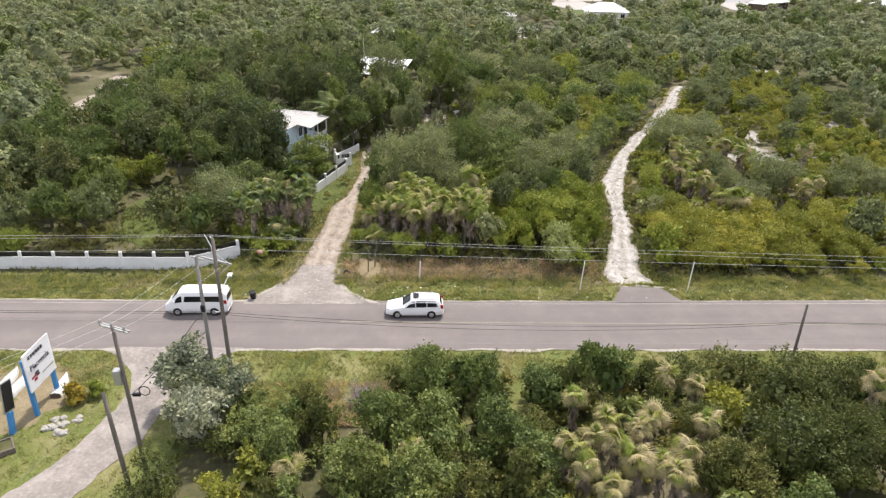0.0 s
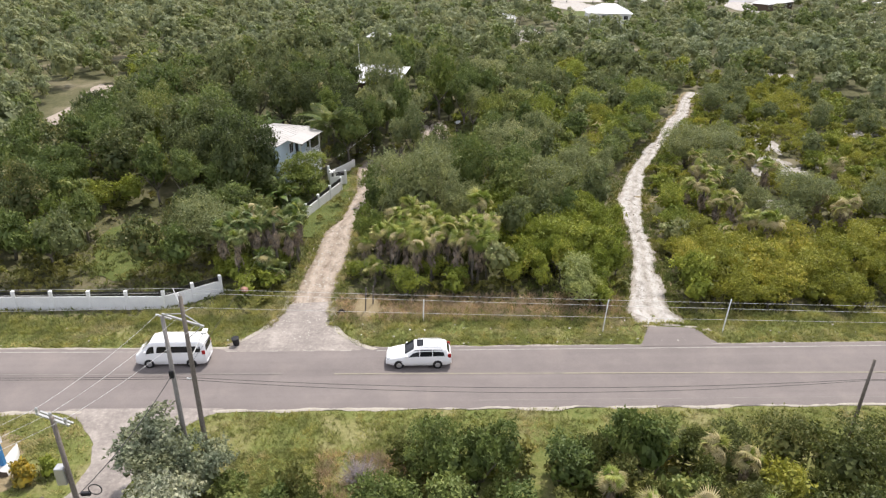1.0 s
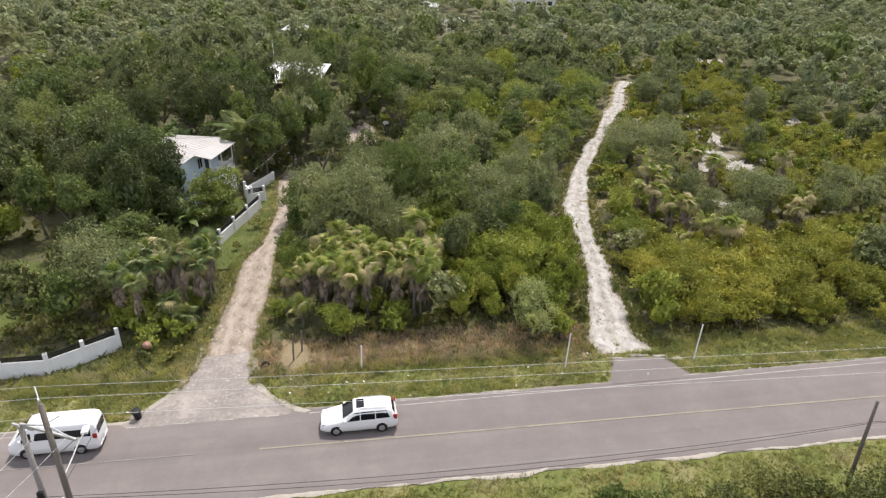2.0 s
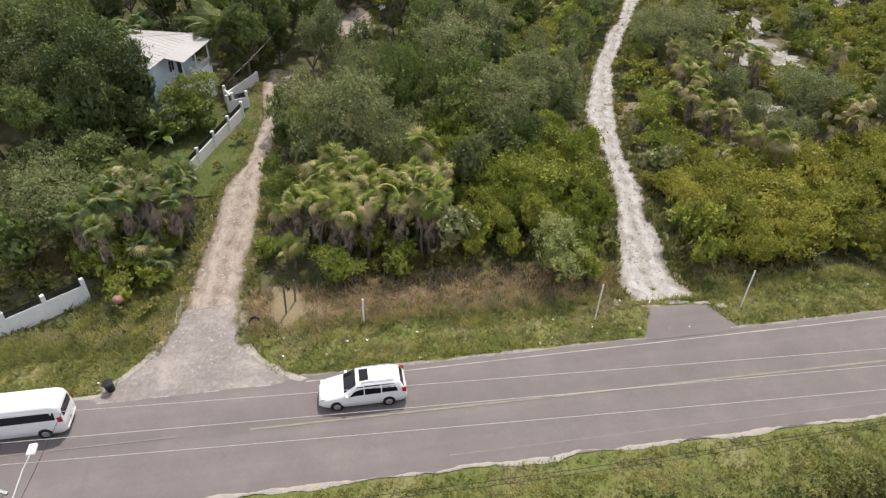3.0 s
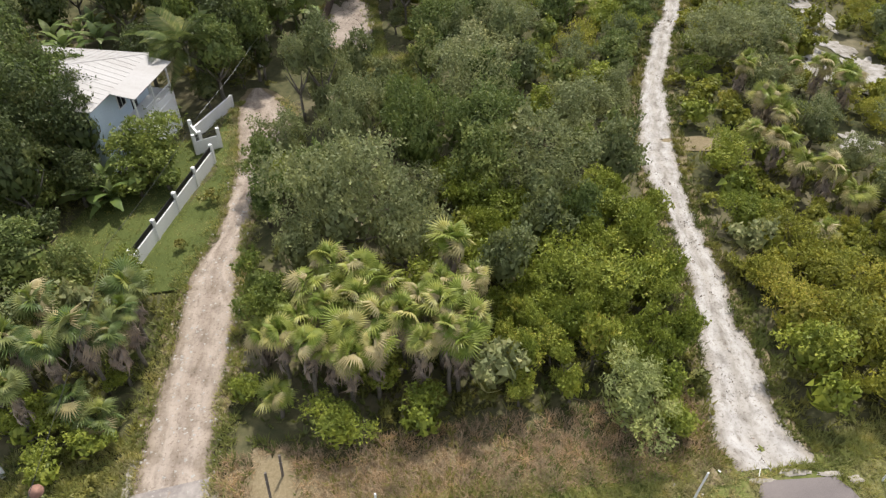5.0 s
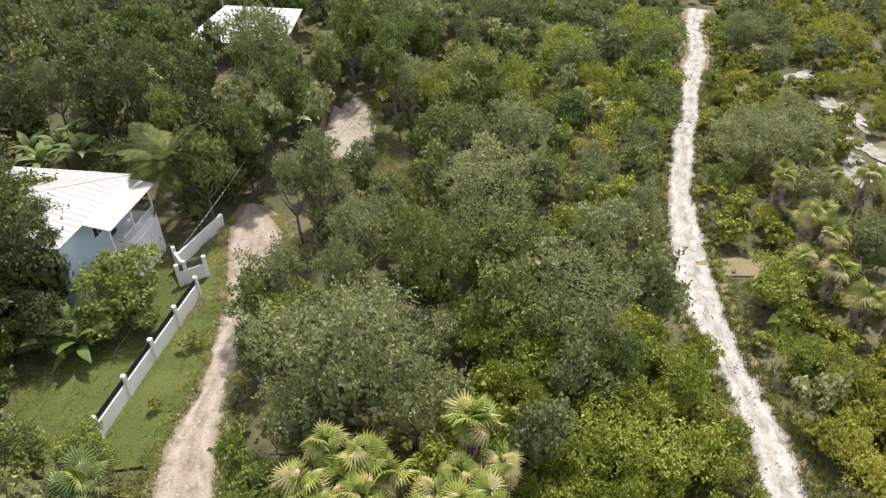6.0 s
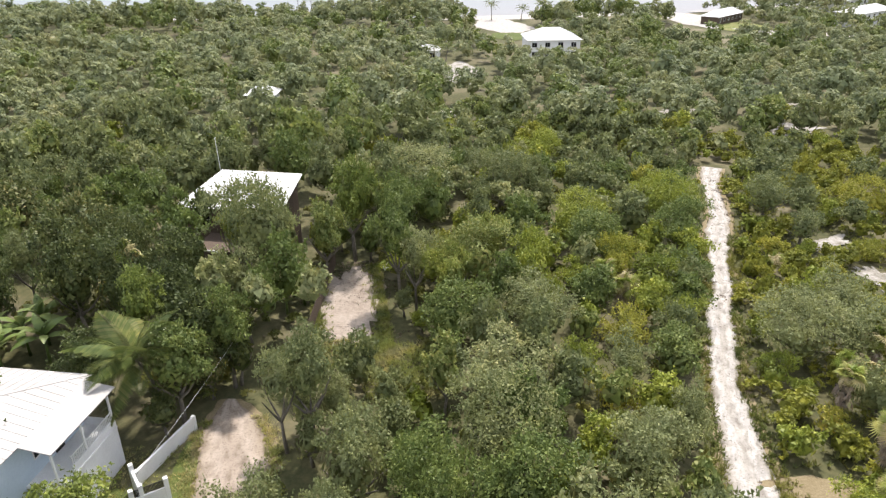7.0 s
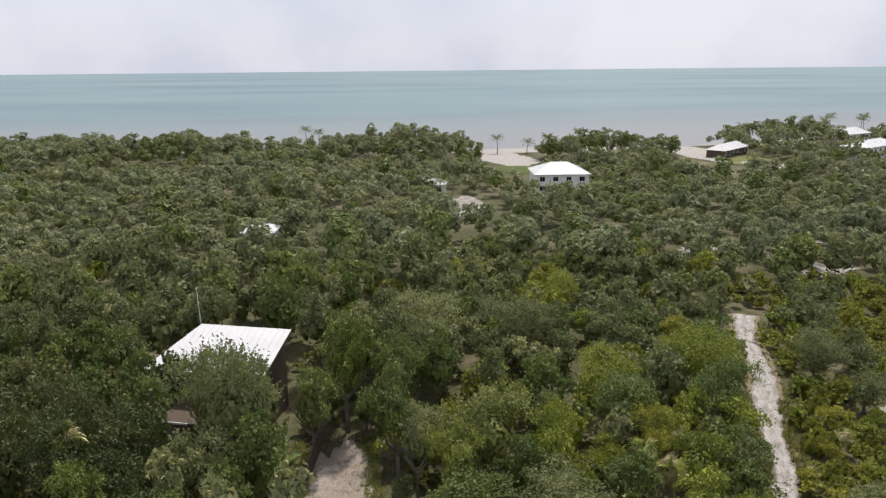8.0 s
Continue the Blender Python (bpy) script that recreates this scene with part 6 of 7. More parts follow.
garden_wall("wall_far", [(-8.3, 112.5), (-6.0, 113.4)], 1.05, 1.1, 2.4, "short white block wall in the shade of trees", rail=False)


# ---- houses ----
def slope(bm, a, b, c, d, rib=0.6, t=0.07):
    """A roof slope, eave a to b, upper edge d to c, with raised seams."""
    a, b, c, d = (Vector(p) for p in (a, b, c, d))
    nrm = (b - a).cross(d - a).normalized()
    if nrm.z < 0:
        nrm = -nrm
    up = [bm.verts.new(p + nrm * t) for p in (a, b, c, d)]
    lo = [bm.verts.new(p) for p in (a, b, c, d)]
    def face(vs):
        vs = list(vs)
        if (vs[0].co - vs[-1].co).length < 1e-4:
            vs = vs[:-1]
        bm.faces.new(vs)
    bm.faces.new(up)
    bm.faces.new(lo[::-1])
    for i in range(4):
        j = (i + 1) % 4
        bm.faces.new((lo[i], lo[j], up[j], up[i]))
    return bm


def seams(parent, a, b, c, d, rib, mat):
    """Raised seams up a roof slope, each a part."""
    a, b, c, d = (Vector(p) for p in (a, b, c, d))
    nrm = (b - a).cross(d - a).normalized()
    nrm = nrm if nrm.z > 0 else -nrm
    along = (b - a).normalized()
    run = (d - a) - along * (d - a).dot(along)
    L, da, cb = (b - a).length, (d - a).dot(along), (b - c).dot(along)
    n = max(2, int(L / rib))
    for i in range(1, n):
        s0 = L * i / n
        top = min(1.0, s0 / da if da > 1e-3 else 1.0, (L - s0) / cb if cb > 1e-3 else 1.0)
        p = a + along * s0 + nrm * 0.08
        part("seam", tube(bmesh.new(), [p, p + run * top], 0.022, 4), mat, parent)


def hip_roof(parent, x0, y0, x1, y1, z, zr, inset0, inset1, mat=None, name="roof", rib=0.6):
    mat = mat or M_ROOF
    ym = (y0 + y1) / 2
    r0, r1 = (x0 + inset0, ym, zr), (x1 - inset1, ym, zr)
    e = 0.02
    rows = [((x0, y0, z), (x1, y0, z), r1, r0), ((x1, y1, z), (x0, y1, z), r0, r1)]
    if inset0 > 0.1:
        rows.append(((x0, y1, z), (x0, y0, z), (r0[0], r0[1] - e, zr), (r0[0], r0[1] + e, zr)))
    if inset1 > 0.1:
        rows.append(((x1, y0, z), (x1, y1, z), (r1[0], r1[1] + e, zr), (r1[0], r1[1] - e, zr)))
    for q in rows:
        part(name + "_slope", slope(bmesh.new(), *q), mat, parent)
        seams(parent, *q, rib, mat)
    bm = bmesh.new()
    tube(bm, [(r0[0], ym, zr + 0.07), (r1[0], ym, zr + 0.07)], 0.09, 6)
    for (cx, cy), r, ins in (((x0, y0), r0, inset0), ((x0, y1), r0, inset0), ((x1, y0), r1, inset1), ((x1, y1), r1, inset1)):
        if ins > 0.1:
            tube(bm, [(cx, cy, z + 0.06), (r[0], r[1], zr + 0.06)], 0.07, 6)
    part("ridge_cap", bm, mat, parent)


def window(parent, m, w, h, mat_frame=None):
    f = mat_frame or M_WHITE
    bm = bmesh.new()
    for x0, z0, x1, z1 in ((-w / 2 - 0.06, -h / 2 - 0.06, -w / 2, h / 2 + 0.06), (w / 2, -h / 2 - 0.06, w / 2 + 0.06, h / 2 + 0.06), (-w / 2, -h / 2 - 0.06, w / 2, -h / 2), (-w / 2, h / 2, w / 2, h / 2 + 0.06), (-0.02, -h / 2, 0.02, h / 2)):
        box(bm, x0, -0.06, z0, x1, 0.02, z1)
    wf = part("window", bm, f, parent, m=m)
    part("pane", boxed(-w / 2, -0.02, -h / 2, -0.02, 0.0, h / 2), M_GLASS, wf)
    part("pane", boxed(0.02, -0.02, -h / 2, w / 2, 0.0, h / 2), M_GLASS, wf)


h1 = empty("house", pose(-14.2, 96.7, 0, 0, 0, -17.5), "pale blue raised house with a white metal hip roof", "house")
for x0, y0, x1, y1 in ((-11.4, -2.2, -2.6, -2.0), (-11.4, 6.4, -2.6, 6.6), (-11.4, -2.0, -11.2, 6.4), (-2.8, -2.0, -2.6, 6.4)):
    part("wall", boxed(x0, y0, -0.1, x1, y1, 6.2), M_BLUEWALL, h1)
part("floor", boxed(-11.2, -2.0, 2.9, -2.8, 6.4, 3.05), M_WHITEWALL, h1)
hip_roof(h1, -12.0, -2.8, -2.0, 7.2, 6.2, 7.35, 4.2, 4.2)
part("porch_roof", slope(bmesh.new(), (0.0, 0.0, 5.9), (0.0, 6.5, 5.9), (-2.05, 6.5, 6.24), (-2.05, 0.0, 6.24)), M_ROOF, h1)
part("porch_floor", boxed(-2.6, 0.3, 2.85, -0.3, 6.2, 3.03, 0.02), M_WHITEWALL, h1)
part("porch_wall", boxed(-0.5, 1.7, -0.1, -0.34, 6.2, 3.6, 0.02), M_WHITEWALL, h1, "lilac-white rendered wall")
part("porch_wall", boxed(-2.6, 6.06, -0.1, -0.5, 6.2, 3.6, 0.02), M_WHITEWALL, h1)
for y in (0.4, 3.2, 6.05):
    part("post", boxed(-0.48, y - 0.06, 3.03, -0.36, y + 0.06, 5.95), M_WHITE, h1)
part("post", boxed(-0.48, 0.34, -0.1, -0.36, 0.46, 2.85), M_WHITE, h1)
rail = part("railing", boxed(-0.46, 1.75, 4.18, -0.4, 6.0, 4.24), M_WHITE, h1)
for i in range(26):
    part("baluster", boxed(-0.45, 1.82 + i * 0.16, 3.6, -0.41, 1.86 + i * 0.16, 4.18), M_WHITE, rail)
stairs = part("stairs", boxed(-1.55, -3.4, -0.1, -1.45, -3.2, 0.1), M_WHITE, h1)
for i in range(16):
    part("step", boxed(-1.5, -3.2 + i * 0.22, 0.14 + i * 0.18, -0.55, -2.93 + i * 0.22, 0.18 + i * 0.18), M_WHITE, stairs)
for x in (-1.5, -0.55):
    part("stringer", tube(bmesh.new(), [(x, -3.3, 0.0), (x, 0.3, 2.95)], 0.05, 4), M_WHITE, stairs)
    part("handrail", tube(bmesh.new(), [(x, -3.3, 0.95), (x, 0.3, 3.9)], 0.03, 6), M_WHITE, stairs)
    for i in range(5):
        part("rail_post", tube(bmesh.new(), [(x, -3.1 + 0.8 * i, 0.15 + 0.655 * i), (x, -3.1 + 0.8 * i, 1.1 + 0.655 * i)], 0.025, 6), M_WHITE, stairs)
for x, z in ((-4.2, 4.6), (-7.0, 4.6), (-9.6, 4.6), (-4.2, 1.6), (-8.4, 1.6)):
    window(h1, pose(x, -2.2, z), 1.1, 1.1)
for y, z in ((2.0, 4.7), (5.0, 4.7)):
    window(h1, pose(-2.6, y, z, 0, 0, 90), 1.0, 1.2)
bm = boxed(-0.4, -0.05, 0, 0.4, 0.02, 2.05, 0.01)
part("door", bm, M_BLACK, h1, "dark doorway on the porch", m=pose(-2.6, 3.6, 3.05, 0, 0, 90))

h2 = empty("house", pose(-9.5, 141.2, 0, 0, 0, -19.8), "dark timber house with a bright white metal roof", "house")
part("roof", slope(bmesh.new(), (-2.4, -6.8, 6.0), (9.6, -6.8, 6.0), (9.6, 0.0, 8.0), (0.0, 0.0, 8.0), 50), M_ROOF2, h2)
for i in range(17):
    x = -2.0 + 0.69 * i
    top = min(1.0, (x + 2.4) / 2.4)
    part("seam", tube(bmesh.new(), [(x, -6.8, 6.09), (x, -6.8 + 6.8 * top, 6.09 + 2 * top)], 0.025, 4), M_ROOF2, h2)
for x0, y0, x1, y1, z in ((-1.6, -6.2, 8.9, -6.0, 6.15), (0.2, -0.5, 8.9, -0.3, 7.8), (-1.6, -6.0, -1.4, -0.5, 6.1), (8.7, -6.0, 8.9, -0.5, 6.1)):
    part("wall", boxed(x0, y0, -0.1, x1, y1, z), M_DARKWOOD, h2)
part("gable", poly_prism([(-6.0, 6.1), (-0.5, 6.1), (-0.5, 7.75)], -0.08, 0.08), M_DARKWOOD, h2, m=Matrix(((0, 0, 1, 8.8), (1, 0, 0, 0), (0, 1, 0, 0), (0, 0, 0, 1))))
for x in (0.5, 3.5, 6.5):
    window(h2, pose(x, -6.2, 4.4), 1.2, 1.1, M_DARKWOOD)
part("awning", boxed(1.0, -10.6, 2.9, 6.8, -6.2, 3.0, 0.02), M_DARKWOOD, h2, "dark lean-to roof")
part("awning_edge", boxed(0.95, -10.68, 2.86, 4.0, -10.6, 3.06, 0.01), M_WHITE, h2, "white fascia board")
for x in (1.1, 3.9, 6.7):
    part("post", boxed(x - 0.06, -10.5, -0.1, x + 0.06, -10.38, 2.9), M_DARKWOOD, h2)
part("roof_patch", boxed(-0.3, -0.3, 0.0, 0.5, 0.2, 0.05, 0.01), M_METAL, h2, "grey roof patch", m=pose(-0.6, -5.2, 6.56, 16.4))
mast = empty("radio_mast", pose(-10.1, 144.0, 0), "thin white mast behind the house", "mast")
part("mast_pole", tube(bmesh.new(), [(0, 0, -0.1), (0, 0, 6), (-0.15, 0, 11.0)], [0.06, 0.05, 0.03], 6), M_WHITE, mast)
part("mast_tip", tube(bmesh.new(), [(-0.25, 0, 10.9), (-0.05, 0, 11.05)], 0.05, 6), M_WHITE, mast)

# board fence along the sandy yard
fence = empty("board_fence", pose(-0.6, 114.5, 0, 0, 0, 79.5), "brown weathered board fence beside the yard", "fence")
for i in range(92):
    part("board", boxed(0.18 * i, -0.015, 0, 0.18 * i + 0.165, 0.015, 1.75 + 0.06 * math.sin(i * 2.3)), M_DARKWOOD, fence)
for z in (0.5, 1.4):
    part("rail", boxed(0, 0.016, z, 16.6, 0.06, z + 0.08), M_DARKWOOD, fence)


def shed(name, x, y, turn, w, d, eave, top, label, wallm, roofm, wins=0):
    s = empty(name, pose(x, y, 0, 0, 0, turn), label, "building")
    hip_roof(s, -w / 2 - 0.5, -d / 2 - 0.5, w / 2 + 0.5, d / 2 + 0.5, eave, top, d * 0.45, d * 0.45, roofm, rib=1.0)
    for x0, y0, x1, y1 in ((-w / 2, -d / 2, w / 2, -d / 2 + 0.2), (-w / 2, d / 2 - 0.2, w / 2, d / 2), (-w / 2, -d / 2 + 0.2, -w / 2 + 0.2, d / 2 - 0.2), (w / 2 - 0.2, -d / 2 + 0.2, w / 2, d / 2 - 0.2)):
        part("wall", boxed(x0, y0, -0.1, x1, y1, eave + 0.05), wallm, s)
    for i in range(wins):
        xx = -w / 2 + w * (i + 0.5) / wins
        window(s, pose(xx, -d / 2, eave - 1.2), 1.3, 1.2)
        if eave > 4.5:
            window(s, pose(xx, -d / 2, 1.6), 1.3, 1.2)
    return s


shed("house", -8.8, 197.0, -10, 5.0, 4.6, 4.9, 6.1, "small house with a white metal roof in the woods", M_WHITEWALL, M_ROOF2, 2)
shed("house", 64.8, 251.5, -8, 14.0, 11.5, 5.2, 7.7, "two-storey white house with a pale blue-white hip roof", M_WHITEWALL, M_ROOF2, 4)
shed("pavilion", 149.5, 310.0, 37, 21.0, 6.5, 2.7, 4.6, "long low beach building with a pale metal roof", M_DARKWOOD, M_ROOF2, 6)
shed("house", 194.0, 293.0, 28, 24.0, 9.0, 4.6, 6.4, "large beach house with a white roof", M_WHITEWALL, M_ROOF2, 6)
shed("house", 214.5, 331.5, 20, 22.0, 9.0, 4.6, 6.8, "white-roofed beach house among palms", M_WHITEWALL, M_ROOF2, 5)
shed("house", 250.0, 336.0, 15, 16.0, 8.0, 4.6, 6.4, "white-roofed beach house among palms", M_WHITEWALL, M_ROOF2, 4)
shed("shack", 31.0, 252.0, -20, 5.5, 4.0, 3.0, 4.2, "small white-roofed shack under the trees", M_WHITEWALL, M_ROOF2, 2)
shed("shack", 10.0, 154.7, -15, 2.6, 2.6, 2.9, 3.6, "small grey metal shack in the woods", M_DARKWOOD, M_GREYPOLE, 1)
tarp = empty("sheet_pile", pose(8.0, 129.0, 0, 0, 0, 20), "crumpled white sheeting under a tree", "sheeting")
bm = bmesh.new()
bmesh.ops.create_grid(bm, x_segments=14, y_segments=10, size=1.0)
for v in bm.verts:
    v.co = Vector((v.co.x * 0.8, v.co.y * 0.5, 0.45 + 0.35 * noise.noise((v.co.x * 2.5, v.co.y * 2.5, 5)) - 0.35 * (v.co.x ** 2 + v.co.y ** 2) * 0.5))
part("sheet", bm, M_WHITE, tarp, smooth=True)


# ---- poles and lines ----
def pole_thing(x, y, h, lean, mat, label, name="utility_pole", r=0.15):
    p = empty(name, pose(x, y, 0), label, "utility pole")
    lx, ly = lean
    part("shaft", tube(bmesh.new(), [(lx * u, ly * u, -0.2 + (h + 0.2) * u) for u in (0, 0.3, 0.65, 1)], [r, r * 0.92, r * 0.82, r * 0.7], 10), mat, p, smooth=True)
    return p


def insulator(parent, x, y, z):
    part("insulator", tube(bmesh.new(), [(x, y, z), (x, y, z + 0.08), (x, y, z + 0.1), (x, y, z + 0.2), (x, y, z + 0.26)], [0.02, 0.02, 0.06, 0.055, 0.03], 8), M_METAL, parent)


pd = pole_thing(-12.65, 44.3, 13.0, (0.0, 0.0), M_WOODPOLE, "tall wooden utility pole with a street lamp", r=0.17)
insulator(pd, 0, 0, 13.0)
arm = part("lamp_arm", tube(bmesh.new(), [(0, 0.1, 8.9), (-0.1, 1.4, 8.75), (-0.32, 2.9, 8.45), (-0.43, 3.9, 8.15)], 0.04, 6), M_METAL, pd)
part("lamp_head", boxed(-0.17, -0.25, -0.08, 0.17, 0.4, 0.09, 0.05), M_WHITE, arm, m=pose(-0.45, 4.1, 8.12, -8, 0, 6))
part("bracket", boxed(-1.75, -0.05, -0.06, 1.35, 0.06, 0.06, 0.01), M_METAL, pd, m=pose(-0.1, 0.35, 11.2, 0, 0, -27))
part("brace", tube(bmesh.new(), [(-1.6, 1.1, 11.2), (0.0, 0.0, 11.9), (1.05, -0.25, 11.2)], 0.035, 6), M_METAL, pd)
part("brace", tube(bmesh.new(), [(1.05, -0.25, 11.2), (0.0, 0.0, 10.2)], 0.03, 6), M_METAL, pd)
part("clamp", tube(bmesh.new(), [(-0.1, 0.1, 7.5), (-0.45, 0.5, 7.1), (-0.75, 0.85, 6.9)], 0.05, 6), M_WHITE, pd)
pd2 = pole_thing(-14.3, 45.4, 11.1, (0.0, 0.0), M_GREYPOLE, "grey wooden utility pole beside the junction", r=0.17)
part("crossarm", boxed(-0.6, -0.05, 10.9, 0.6, 0.05, 11.0, 0.01), M_METAL, pd2, m=pose(0.0, 0.16, 0, 0, 0, -27))
part("junction_box", boxed(-0.14, -0.3, 6.9, 0.14, -0.16, 7.4, 0.02), M_BLACK, pd2)
pf = pole_thing(-16.2, 36.3, 11.2, (-0.1, -0.05), M_WOODPOLE, "wooden utility pole with a steel crossarm and meter box")
ca = part("crossarm", boxed(-1.05, -0.06, -0.05, 1.05, 0.06, 0.05, 0.015), M_METAL, pf, m=pose(-0.1, -0.02, 11.05, 0, 0, -25))
part("crossarm", boxed(-1.05, 0.1, -0.05, 1.05, 0.2, 0.05, 0.015), M_METAL, pf, m=pose(-0.1, 0.05, 11.0, 0, 0, -25))
for u in (-0.98, -0.1, 0.85):
    part("insulator", tube(bmesh.new(), [(u, 0, 0.05), (u, 0, 0.14), (u, 0, 0.3), (u, 0, 0.38)], [0.03, 0.08, 0.07, 0.03], 8), M_METAL, ca)
part("meter_box", boxed(-0.6, -0.3, 7.3, -0.14, 0.15, 8.3, 0.04), M_METAL, pf, "grey-white transformer box")
ring = part("cable_coil", tube(bmesh.new(), [(0.85 + 0.32 * math.cos(t), 0.15, 6.6 + 0.32 * math.sin(t)) for t in (2 * math.pi * i / 16 for i in range(17))], 0.03, 6, False), M_WIRE, pf, "black cable coil")
part("splice_case", boxed(0.12, 0.05, 6.25, 0.6, 0.22, 6.45, 0.03), M_BLACK, pf)
ps = pole_thing(-16.6, 34.7, 7.7, (-0.3, 0.1), M_WOODPOLE, "bare wooden pole stub beside the side road", "wooden_pole", 0.16)
pe = pole_thing(30.1, 46.7, 6.5, (0.05, 0.0), M_WOODPOLE, "dark wooden cable pole beside the road", "utility_pole", 0.13)


def cable(a, b, sag, mat, r, label, name="cable"):
    a, b = Vector(a), Vector(b)
    n = 14
    pts = [a.lerp(b, i / n) - Vector((0, 0, sag * 4 * (i / n) * (1 - i / n))) for i in range(n + 1)]
    return tagged(new(name, bm_mesh(name, tube(bmesh.new(), pts, r, 5, False), mat, True)), label, "cable")


for a, b, c in (((-14.0, 46.9, 12.1), (46.0, 44.8, 11.0), (-70.0, 49.6, 11.2)), ((-13.0, 44.9, 12.9), (46.0, 44.3, 10.8), (-70.0, 47.4, 11.6)), ((-12.2, 44.6, 12.1), (46.0, 42.5, 11.3), (-70.0, 46.4, 11.0))):
    cable(a, b, 0.1, M_PALEWIRE, 0.009, "bare aluminium power line")
    cable(b, (b[0] + 60, b[1] - 2, b[2] + 1.0), 0.1, M_PALEWIRE, 0.009, "bare aluminium power line")
    cable(a, c, 0.2, M_PALEWIRE, 0.009, "bare aluminium power line")
    part("standoff", tube(bmesh.new(), [(0, 0, a[2] - 0.1), (a[0] + 12.65, a[1] - 44.3, a[2])], 0.03, 6), M_METAL, pd)
for z0, z1, z2, s in ((6.75, 4.95, 4.8, 0.75), (6.6, 4.85, 4.75, 1.0)):
    cable((-14.15, 45.5, z0), (30.1, 46.7, z1), s, M_WIRE, 0.015, "black sagging communication cable")
    cable((30.1, 46.7, z1), (80.0, 46.4, z2), 0.3, M_WIRE, 0.015, "black sagging communication cable")
    cable((-14.15, 45.5, z0), (-60.0, 46.6, z0 + 0.5), 0.3, M_WIRE, 0.015, "black sagging communication cable")
for u in (-0.98, -0.1, 0.85):
    cable((-16.3 + u * 0.93, 36.28 - u * 0.42, 11.35), (-13.2 + u * 1.4, 44.75 - u * 0.7, 11.2), 0.25, M_PALEWIRE, 0.009, "bare aluminium power line")
    cable((-16.3 + u * 0.93, 36.28 - u * 0.42, 11.35), (-36.0 + u, 18.5, 11.4), 0.6, M_PALEWIRE, 0.009, "bare aluminium power line")
cable((-14.3, 45.2, 7.1), (-16.2, 36.45, 6.3), 0.4, M_WIRE, 0.025, "thick black service cable between poles")
cable((-16.8, 34.8, 7.4), (-24.0, 36.0, 0.1), 0.0, M_PALEWIRE, 0.009, "thin steel guy wire to the ground")
cable((-12.65, 44.4, 8.6), (-13.0, 79.0, 6.0), 0.8, M_WIRE, 0.014, "thin service line to the house")
cable((-13.0, 79.0, 6.0), (-9.6, 96.0, 4.6), 0.3, M_WIRE, 0.013, "thin service line to the house")
cable((-9.6, 96.0, 4.6), (-4.4, 113.0, 5.0), 0.3, M_PALEWIRE, 0.009, "thin service line to the house")

# fence posts and wires
fp = []
for x, y, h, r, mat, lab in ((16.5, 60.8, 3.1, 0.055, M_WHITE, "slim white fence post"), (26.9, 60.5, 3.2, 0.055, M_WHITE, "slim white fence post"), (1.0, 62.9, 2.1, 0.06, M_WHITE, "slim white fence post"),
                             (-4.2, 64.7, 2.4, 0.07, M_WOODPOLE, "dark weathered wooden fence post"), (-3.6, 65.9, 1.9, 0.07, M_WOODPOLE, "dark weathered wooden fence post")):
    p = empty("fence_post", pose(x, y, 0, 0, frnd.uniform(1, 4), 0), lab, "fence post")
    part("post", tube(bmesh.new(), [(0, 0, -0.2), (0, 0, h * 0.6), (0.01, 0, h), (0.01, 0, h + 0.02)], [r, r, r * 0.95, r * 0.6], 8), mat, p)
    part("staple", tube(bmesh.new(), [(-r - 0.01, -0.03, h * 0.7), (r + 0.01, -0.03, h * 0.7)], 0.015, 5), M_METAL, p)
    fp.append((x, y))

# litter bin by the driveway
bin_thing = empty("litter_bin", pose(-14.5, 59.3, 0.04, 8, -6, 20) @ Matrix.Scale(0.85, 4), "black plastic bin leaning at the driveway", "bin")
bm = bmesh.new()
tube(bm, [(0, 0, 0), (0, 0, 0.04), (0, 0, 0.4), (0, 0, 0.82), (0, 0, 0.86)], [0.26, 0.28, 0.31, 0.35, 0.37], 16)
part("body", bm, M_BLACK, bin_thing, smooth=False)
part("rim", tube(bmesh.new(), [(0.36 * math.cos(t), 0.36 * math.sin(t), 0.86) for t in (2 * math.pi * i / 20 for i in range(21))], 0.02, 6, False), M_BLACK, bin_thing)
part("lid", tube(bmesh.new(), [(0, 0, 0.85), (0, 0, 0.88), (0, 0, 0.9)], [0.34, 0.33, 0.2], 16), M_BLACK, bin_thing)
can = empty("rusty_dish", pose(-15.2, 66.1, 1.5, 28, 8, 20), "faded red metal dish caught in the bushes", "dish")
bm = bmesh.new()
tube(bm, [(0, 0, 0), (0, 0, 0.015), (0, 0, 0.04), (0, 0, 0.07)], [0.1, 0.24, 0.31, 0.34], 18)
part("bowl", bm, M_TERRA, can, smooth=True)
stump = empty("old_tyre", pose(-6.3, 64.1, 0.1, 60, 0, 20), "old black tyre in the grass", "tyre")
part("tread", tube(bmesh.new(), [(0.3 * math.cos(t), 0.3 * math.sin(t), 0.05) for t in (2 * math.pi * i / 20 for i in range(21))], 0.1, 8, False), M_RUBBER, stump, smooth=True)
